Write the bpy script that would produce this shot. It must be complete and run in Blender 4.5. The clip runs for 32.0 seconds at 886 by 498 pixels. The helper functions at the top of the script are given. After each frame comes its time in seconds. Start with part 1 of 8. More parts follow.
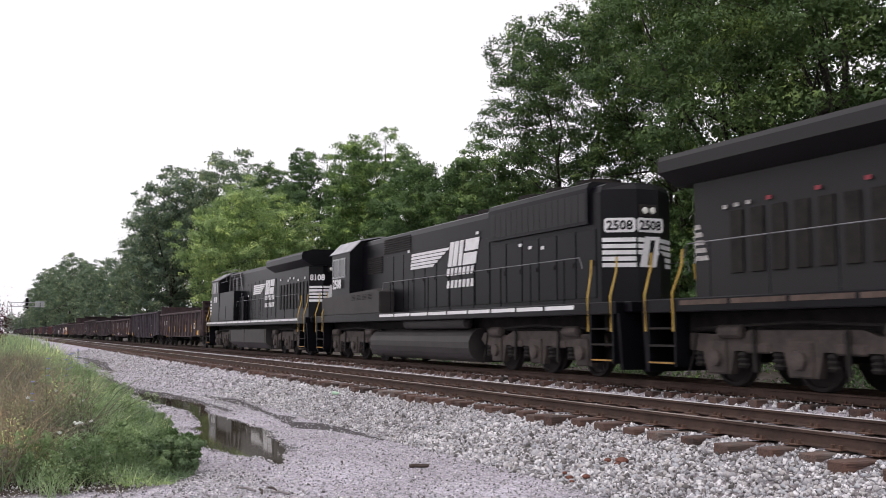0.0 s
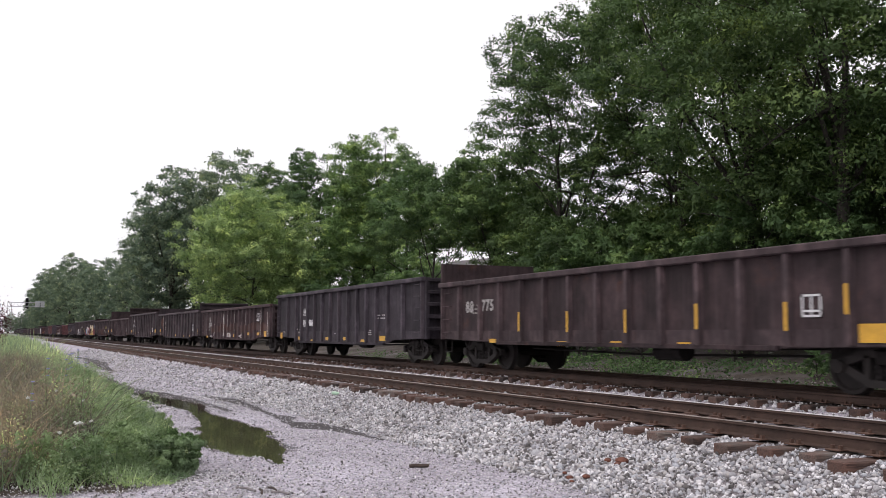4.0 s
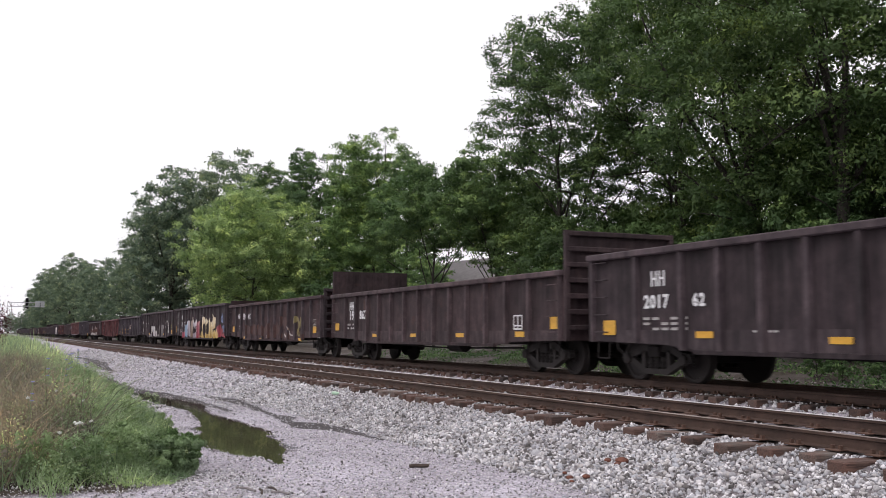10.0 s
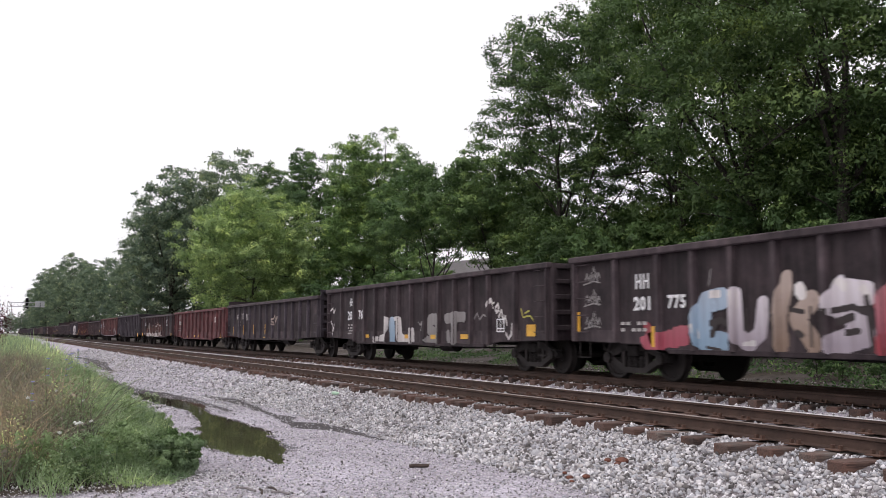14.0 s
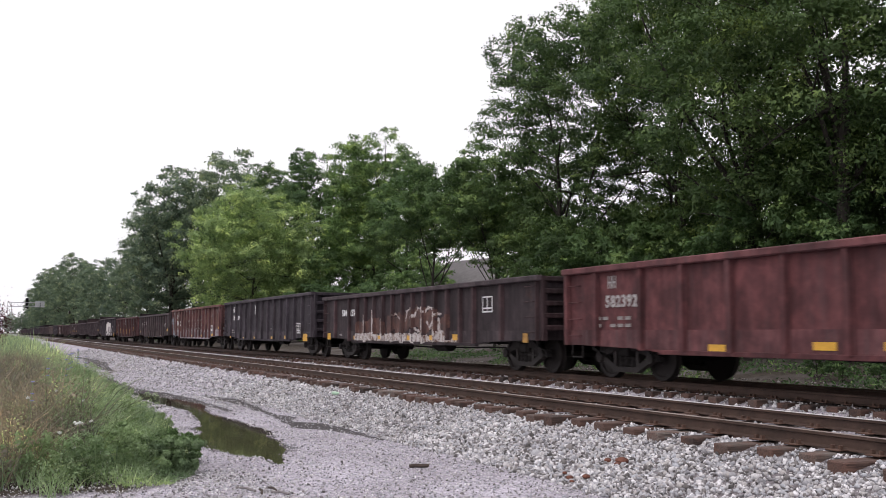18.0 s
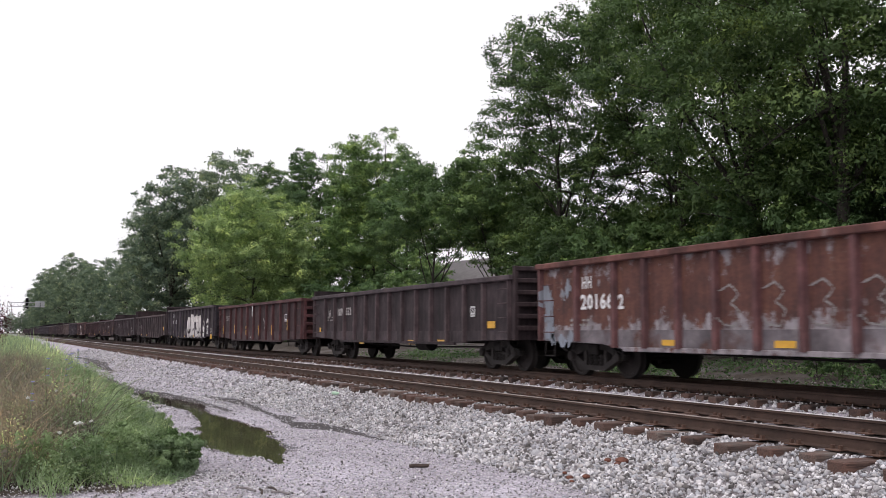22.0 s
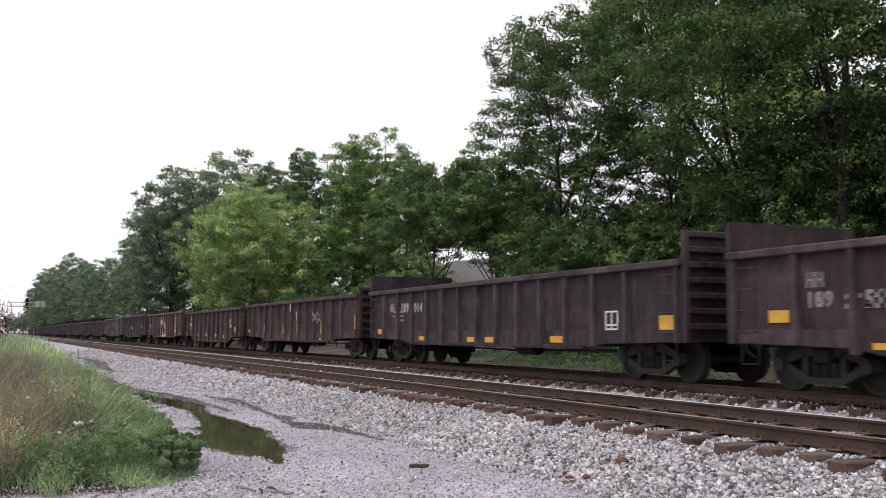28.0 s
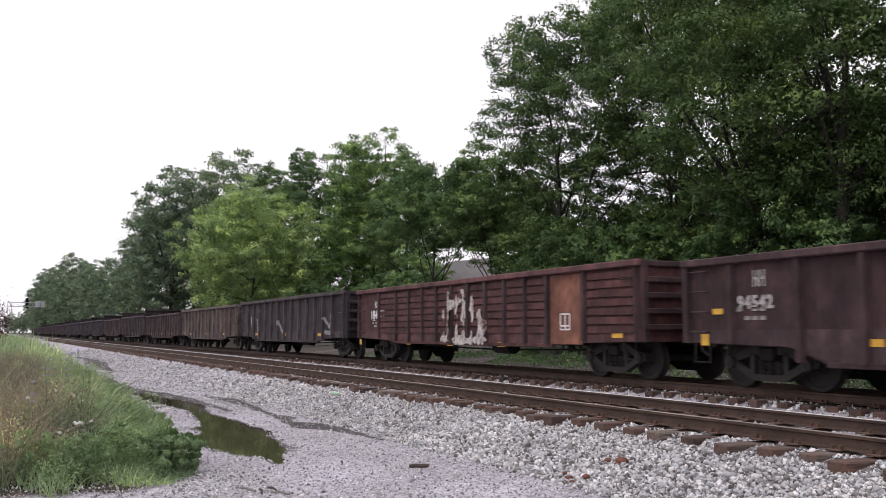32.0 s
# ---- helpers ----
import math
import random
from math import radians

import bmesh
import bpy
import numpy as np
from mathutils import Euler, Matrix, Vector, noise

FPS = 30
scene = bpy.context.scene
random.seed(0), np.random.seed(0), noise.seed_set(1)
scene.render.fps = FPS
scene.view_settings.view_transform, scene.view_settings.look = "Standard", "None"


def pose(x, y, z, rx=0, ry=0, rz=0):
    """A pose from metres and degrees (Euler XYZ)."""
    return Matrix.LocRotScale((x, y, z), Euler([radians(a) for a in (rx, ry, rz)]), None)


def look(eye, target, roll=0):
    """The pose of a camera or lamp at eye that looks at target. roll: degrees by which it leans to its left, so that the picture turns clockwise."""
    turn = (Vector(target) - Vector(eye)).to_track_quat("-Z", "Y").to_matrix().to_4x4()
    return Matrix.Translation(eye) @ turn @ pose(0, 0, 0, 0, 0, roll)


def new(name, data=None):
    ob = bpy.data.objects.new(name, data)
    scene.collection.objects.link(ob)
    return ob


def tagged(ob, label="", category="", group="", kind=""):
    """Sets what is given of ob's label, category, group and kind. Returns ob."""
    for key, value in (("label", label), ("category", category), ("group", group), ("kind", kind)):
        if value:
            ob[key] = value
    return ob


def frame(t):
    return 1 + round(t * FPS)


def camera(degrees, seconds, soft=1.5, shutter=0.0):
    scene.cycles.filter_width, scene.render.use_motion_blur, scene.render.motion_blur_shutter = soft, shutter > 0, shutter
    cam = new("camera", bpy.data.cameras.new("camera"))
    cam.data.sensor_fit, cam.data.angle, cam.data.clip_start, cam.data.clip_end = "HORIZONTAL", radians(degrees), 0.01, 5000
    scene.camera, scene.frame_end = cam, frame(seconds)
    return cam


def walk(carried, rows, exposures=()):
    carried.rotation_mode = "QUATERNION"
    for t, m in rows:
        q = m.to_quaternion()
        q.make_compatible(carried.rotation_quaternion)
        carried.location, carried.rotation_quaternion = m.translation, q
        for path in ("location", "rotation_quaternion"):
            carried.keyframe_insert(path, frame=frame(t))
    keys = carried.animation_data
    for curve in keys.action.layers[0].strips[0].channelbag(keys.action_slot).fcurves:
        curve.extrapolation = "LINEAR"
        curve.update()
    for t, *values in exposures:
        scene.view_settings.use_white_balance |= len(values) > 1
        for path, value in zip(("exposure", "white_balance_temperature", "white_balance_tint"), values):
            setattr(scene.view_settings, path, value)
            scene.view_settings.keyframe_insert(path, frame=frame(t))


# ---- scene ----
# Camera on a low tripod beside the line; x runs along the track (the train moves towards +x), y away from the camera.
RAIL = 0.55            # top of the rails above the gravel lot
NEAR, FAR = 8.26, 13.05  # centre lines of the two tracks
SPEED = 12.85          # metres a second
EYE = (0.0, 0.0, RAIL + 0.98)
YAW, PITCH = 25.0, 5.0
aim = (EYE[0] - math.cos(radians(YAW)), EYE[1] + math.sin(radians(YAW)), EYE[2] + math.tan(radians(PITCH)))
cam = camera(49.76, 32.0, soft=0.85, shutter=0.22)
walk(cam, [(0.0, look(EYE, aim)), (32.0, look(EYE, aim))],
     exposures=[(0.0, 0.0, 6500, 18), (32.0, 0.0, 6500, 18)])

# ---- world, sun ----
SUN_EL, SUN_AZ = 55.0, 200.0
world = bpy.data.worlds.new("overcast_sky")
scene.world = world
world.use_nodes = True
wn, wl = world.node_tree.nodes, world.node_tree.links
sky = wn.new("ShaderNodeTexSky")
sky.sky_type, sky.sun_disc = "NISHITA", False
sky.sun_elevation, sky.sun_rotation = radians(SUN_EL), radians(SUN_AZ)
sky.air_density, sky.dust_density = 1.0, 6.0
grey = wn.new("ShaderNodeHueSaturation")
grey.inputs["Saturation"].default_value = 0.12
grey.inputs["Value"].default_value = 0.10
cloud = wn.new("ShaderNodeMix")
cloud.data_type = "RGBA"
cloud.inputs[0].default_value = 0.75
cloud.inputs[7].default_value = (1.30, 1.32, 1.33, 1)
wl.new(sky.outputs[0], grey.inputs["Color"])
wl.new(grey.outputs[0], cloud.inputs[6])
wl.new(cloud.outputs[2], wn["Background"].inputs[0])
wn["Background"].inputs[1].default_value = 1.0
sun_data = bpy.data.lights.new("sun", "SUN")
sun_data.energy, sun_data.angle, sun_data.color = 0.9, radians(25), (1.0, 0.97, 0.92)
sun = new("sun", sun_data)
sun.matrix_world = look((0, 0, 30), (30 * math.cos(radians(SUN_EL)) * math.sin(radians(-35)), 30 * math.cos(radians(SUN_EL)) * math.cos(radians(-35)), 30 - 30 * math.sin(radians(SUN_EL))))


# ---- materials ----
def shader(name):
    m = bpy.data.materials.new(name)
    m.use_nodes = True
    nt = m.node_tree
    return m, nt.nodes, nt.links, nt.nodes["Principled BSDF"]


def value_ramp(nodes, links, source, stops):
    r = nodes.new("ShaderNodeValToRGB")
    while len(r.color_ramp.elements) < len(stops):
        r.color_ramp.elements.new(0.5)
    for e, (p, c) in zip(r.color_ramp.elements, stops):
        e.position, e.color = p, (*c, 1) if len(c) == 3 else c
    links.new(source, r.inputs[0])
    return r


def blend(nodes, links, factor, a, b, kind="MIX"):
    x = nodes.new("ShaderNodeMix")
    x.data_type, x.blend_type = "RGBA", kind
    for slot, v in ((0, factor), (6, a), (7, b)):
        if isinstance(v, (int, float)):
            x.inputs[slot].default_value = v
        elif isinstance(v, tuple):
            x.inputs[slot].default_value = (*v, 1)
        else:
            links.new(v, x.inputs[slot])
    return x.outputs[2]


def noise_tex(nodes, links, scale, detail=4.0, stretch=None, rough=0.6, coords="Object", own=False):
    """A noise; own: shifted for each object, so that like parts do not wear alike."""
    tc = nodes.new("ShaderNodeTexCoord")
    n = nodes.new("ShaderNodeTexNoise")
    n.inputs["Scale"].default_value, n.inputs["Detail"].default_value = scale, detail
    n.inputs["Roughness"].default_value = rough
    if stretch:
        mp = nodes.new("ShaderNodeMapping")
        mp.inputs["Scale"].default_value = stretch
        links.new(tc.outputs[coords], mp.inputs[0])
        links.new(mp.outputs[0], n.inputs["Vector"])
    else:
        links.new(tc.outputs[coords], n.inputs["Vector"])
    if own:
        info, far, add = nodes.new("ShaderNodeObjectInfo"), nodes.new("ShaderNodeVectorMath"), nodes.new("ShaderNodeVectorMath")
        far.operation = "SCALE"
        far.inputs[0].default_value = (61.0, 17.0, 23.0)
        links.new(info.outputs["Random"], far.inputs["Scale"])
        links.new(n.inputs["Vector"].links[0].from_socket, add.inputs[0])
        links.new(far.outputs[0], add.inputs[1])
        links.new(add.outputs[0], n.inputs["Vector"])
    return n.outputs["Fac"]


def bump(nodes, links, bsdf, height, strength, distance):
    b = nodes.new("ShaderNodeBump")
    b.inputs["Strength"].default_value, b.inputs["Distance"].default_value = strength, distance
    links.new(height, b.inputs["Height"])
    links.new(b.outputs[0], bsdf.inputs["Normal"])


def simple(name, color, rough=0.7, metal=0.0, vary=0.25, scale=3.0, grain=40.0, depth=0.003):
    """Paint, metal or stone: a base colour that varies at two scales, with fine relief."""
    m, n, l, b = shader(name)
    big, fine = noise_tex(n, l, scale), noise_tex(n, l, grain, 3.0)
    dark = tuple(c * (1 - vary) for c in color)
    light = tuple(min(1.0, c * (1 + vary)) for c in color)
    c1 = value_ramp(n, l, big, [(0.3, dark), (0.7, light)]).outputs[0]
    c2 = value_ramp(n, l, fine, [(0.25, (1 - vary * 0.6,) * 3), (0.75, (1.0,) * 3)]).outputs[0]
    l.new(blend(n, l, 1.0, c1, c2, "MULTIPLY"), b.inputs["Base Color"])
    b.inputs["Roughness"].default_value, b.inputs["Metallic"].default_value = rough, metal
    bump(n, l, b, fine, 0.4, depth)
    return m


PAINTS = {}


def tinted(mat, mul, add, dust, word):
    """The same old paint on ribs, chords or lap plates, more or less weathered; ribs and chords also get caught light
    as a lighter colour.
    """
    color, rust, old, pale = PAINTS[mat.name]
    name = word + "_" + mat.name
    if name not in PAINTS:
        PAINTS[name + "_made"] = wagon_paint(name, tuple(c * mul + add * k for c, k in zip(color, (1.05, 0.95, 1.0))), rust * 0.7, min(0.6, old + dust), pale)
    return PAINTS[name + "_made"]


def wagon_paint(name, color, rust=0.3, dust=0.3, pale=0.0):
    """Old freight-car paint: patches of rust, vertical runs of dirt, grey road dust and faded spots."""
    m, n, l, b = shader(name)
    PAINTS[m.name] = (color, rust, dust, pale)
    blotch = noise_tex(n, l, 0.9, 5.0, rough=0.65, own=True)
    runs = noise_tex(n, l, 1.0, 4.0, (9.0, 9.0, 0.55), own=True)
    fine = noise_tex(n, l, 22.0, 4.0)
    wide = noise_tex(n, l, 0.75, 5.0, rough=0.6, own=True)
    patch = noise_tex(n, l, 2.4, 6.0, (1.0, 1.0, 0.8), 0.68, own=True)
    base = value_ramp(n, l, wide, [(0.32, tuple(c * 0.55 for c in color)), (0.68, tuple(c * 1.4 for c in color))]).outputs[0]
    base = blend(n, l, 1.0, base, value_ramp(n, l, patch, [(0.34, (0.60, 0.57, 0.60)), (0.50, (0.95, 0.93, 0.95)), (0.66, (1.55, 1.48, 1.48))]).outputs[0], "MULTIPLY")
    lo = 0.74 - 0.5 * rust
    mask = value_ramp(n, l, blotch, [(lo, (0, 0, 0)), (min(0.98, lo + 0.14), (1, 1, 1))]).outputs[0]
    brown = value_ramp(n, l, fine, [(0.3, (0.046, 0.021, 0.017)), (0.72, (0.118, 0.048, 0.032))]).outputs[0]
    c = blend(n, l, mask, base, brown)
    streak = value_ramp(n, l, runs, [(0.48, (0, 0, 0)), (0.72, (dust,) * 3)]).outputs[0]
    c = blend(n, l, streak, c, (0.086, 0.067, 0.070))
    if pale:
        spots = value_ramp(n, l, noise_tex(n, l, 1.7, 5.0, (1.6, 1.0, 0.7)), [(0.64 - 0.22 * pale, (0, 0, 0)), (0.80 - 0.2 * pale, (0.8,) * 3)]).outputs[0]
        c = blend(n, l, spots, c, (0.36, 0.33, 0.32))
    shade = value_ramp(n, l, runs, [(0.25, (0.72,) * 3), (0.5, (1.0,) * 3)]).outputs[0]
    l.new(blend(n, l, 1.0, c, shade, "MULTIPLY"), b.inputs["Base Color"])
    b.inputs["Roughness"].default_value = 0.75
    b.inputs["Specular IOR Level"].default_value = 0.25
    bump(n, l, b, fine, 0.35, 0.004)
    return m


def leaf_material(name, dark, light, clear=0.35):
    m, n, l, b = shader(name)
    geo = n.new("ShaderNodeNewGeometry")
    info = n.new("ShaderNodeObjectInfo")
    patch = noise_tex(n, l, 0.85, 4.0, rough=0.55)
    c = value_ramp(n, l, geo.outputs["Random Per Island"], [(0.0, dark), (1.0, light)]).outputs[0]
    c = blend(n, l, 0.45, c, tuple((a + b) / 2 for a, b in zip(dark, light)))
    # lit and shaded clump tones are put into the leaf colour by noise
    lit_clump_tone = value_ramp(n, l, patch, [(0.32, (0.36, 0.42, 0.46)), (0.52, (0.80, 0.85, 0.84)), (0.62, (1.35, 1.28, 1.16)), (0.74, (2.4, 2.10, 1.65))]).outputs[0]
    c = blend(n, l, 1.0, c, lit_clump_tone, "MULTIPLY")
    each = value_ramp(n, l, info.outputs["Random"], [(0.0, (0.82, 0.86, 0.85)), (1.0, (1.15, 1.12, 1.0))]).outputs[0]
    c = blend(n, l, 1.0, c, each, "MULTIPLY")
    l.new(c, b.inputs["Base Color"])
    b.inputs["Roughness"].default_value = 0.6
    b.inputs["Specular IOR Level"].default_value = 0.2
    t = n.new("ShaderNodeBsdfTranslucent")
    l.new(blend(n, l, 1.0, c, (1.15, 1.28, 0.95), "MULTIPLY"), t.inputs[0])
    mix = n.new("ShaderNodeMixShader")
    mix.inputs[0].default_value = clear
    l.new(b.outputs[0], mix.inputs[1])
    l.new(t.outputs[0], mix.inputs[2])
    l.new(mix.outputs[0], n["Material Output"].inputs[0])
    return m


def stone_material(name, stops, wet=False, rough=0.85):
    """Crushed limestone: each stone its own grey, with grain and dust."""
    m, n, l, b = shader(name)
    geo = n.new("ShaderNodeNewGeometry")
    c = value_ramp(n, l, geo.outputs["Random Per Island"], stops).outputs[0]
    fine = noise_tex(n, l, 90.0, 3.0)
    big = noise_tex(n, l, 0.7, 3.0)
    c = blend(n, l, 1.0, c, value_ramp(n, l, fine, [(0.3, (0.78,) * 3), (0.7, (1.08,) * 3)]).outputs[0], "MULTIPLY")
    c = blend(n, l, 1.0, c, value_ramp(n, l, big, [(0.3, (0.86, 0.85, 0.86)), (0.7, (1.05,) * 3)]).outputs[0], "MULTIPLY")
    l.new(c, b.inputs["Base Color"])
    b.inputs["Roughness"].default_value = rough
    return m


def ground_material():
    """Gravel lot and ballast: small stones by cells at three scales, soil, wet ruts where the attribute says so."""
    m, n, l, b = shader("gravel_ground")
    tc = n.new("ShaderNodeTexCoord")
    cells = []
    for scale in (26.0, 60.0):
        v = n.new("ShaderNodeTexVoronoi")
        v.inputs["Scale"].default_value = scale
        l.new(tc.outputs["Object"], v.inputs["Vector"])
        cells.append(v)
    grey = value_ramp(n, l, cells[0].outputs["Color"], [(0.0, (0.11, 0.106, 0.118)), (0.5, (0.365, 0.348, 0.383)), (1.0, (0.69, 0.665, 0.72))]).outputs[0]
    fine = value_ramp(n, l, cells[1].outputs["Color"], [(0.0, (0.13, 0.124, 0.139)), (0.5, (0.415, 0.396, 0.430)), (1.0, (0.71, 0.685, 0.735))]).outputs[0]
    c = blend(n, l, 0.6, grey, fine)
    big = noise_tex(n, l, 0.5, 5.0)
    c = blend(n, l, 1.0, c, value_ramp(n, l, big, [(0.3, (0.70, 0.67, 0.69)), (0.62, (1.10, 1.08, 1.12))]).outputs[0], "MULTIPLY")
    soil = n.new("ShaderNodeAttribute")
    soil.attribute_name = "soil"
    wet = n.new("ShaderNodeAttribute")
    wet.attribute_name = "wet"
    earth = value_ramp(n, l, noise_tex(n, l, 7.0, 6.0), [(0.3, (0.040, 0.033, 0.027)), (0.7, (0.105, 0.088, 0.074))]).outputs[0]
    c = blend(n, l, soil.outputs["Fac"], c, earth)
    ragged = n.new("ShaderNodeMath")
    ragged.operation = "MULTIPLY_ADD"
    l.new(noise_tex(n, l, 3.2, 6.0, (0.6, 1.4, 1.0), 0.7), ragged.inputs[0])
    ragged.inputs[1].default_value = 1.3
    l.new(wet.outputs["Fac"], ragged.inputs[2])
    damp = value_ramp(n, l, ragged.outputs[0], [(0.92, (0, 0, 0)), (1.0, (0.95, 0.95, 0.95))]).outputs[0]
    c = blend(n, l, damp, c, value_ramp(n, l, cells[0].outputs["Color"], [(0.2, (0.030, 0.026, 0.026)), (1.0, (0.085, 0.078, 0.078))]).outputs[0])
    l.new(c, b.inputs["Base Color"])
    r = n.new("ShaderNodeMapRange")
    r.inputs["To Min"].default_value, r.inputs["To Max"].default_value = 0.9, 0.75
    l.new(damp, r.inputs["Value"])
    l.new(r.outputs[0], b.inputs["Roughness"])
    b.inputs["Specular IOR Level"].default_value = 0.15
    bump(n, l, b, cells[0].outputs["Distance"], 0.7, 0.02)
    return m


def tie_material():
    """Creosoted ties: grain along the timber, each one its own mix of black creosote, red rust dust and bare grey wood."""
    m, n, l, b = shader("creosoted_timber")
    info = n.new("ShaderNodeObjectInfo")
    grain = noise_tex(n, l, 3.0, 5.0, (26.0, 1.2, 26.0), own=True)
    stain = noise_tex(n, l, 3.2, 5.0, rough=0.65, own=True)
    each = value_ramp(n, l, info.outputs["Random"], [(0.0, (0.026, 0.019, 0.017)), (0.3, (0.060, 0.040, 0.033)), (0.6, (0.105, 0.062, 0.050)), (0.85, (0.085, 0.070, 0.062)), (1.0, (0.19, 0.17, 0.155))]).outputs[0]
    c = blend(n, l, value_ramp(n, l, stain, [(0.42, (0, 0, 0)), (0.62, (0.8,) * 3)]).outputs[0], each, (0.115, 0.060, 0.045))
    c = blend(n, l, 1.0, c, value_ramp(n, l, grain, [(0.3, (0.42, 0.40, 0.40)), (0.62, (1.25, 1.22, 1.2))]).outputs[0], "MULTIPLY")
    l.new(c, b.inputs["Base Color"])
    b.inputs["Roughness"].default_value = 0.9
    bump(n, l, b, grain, 0.7, 0.012)
    return m


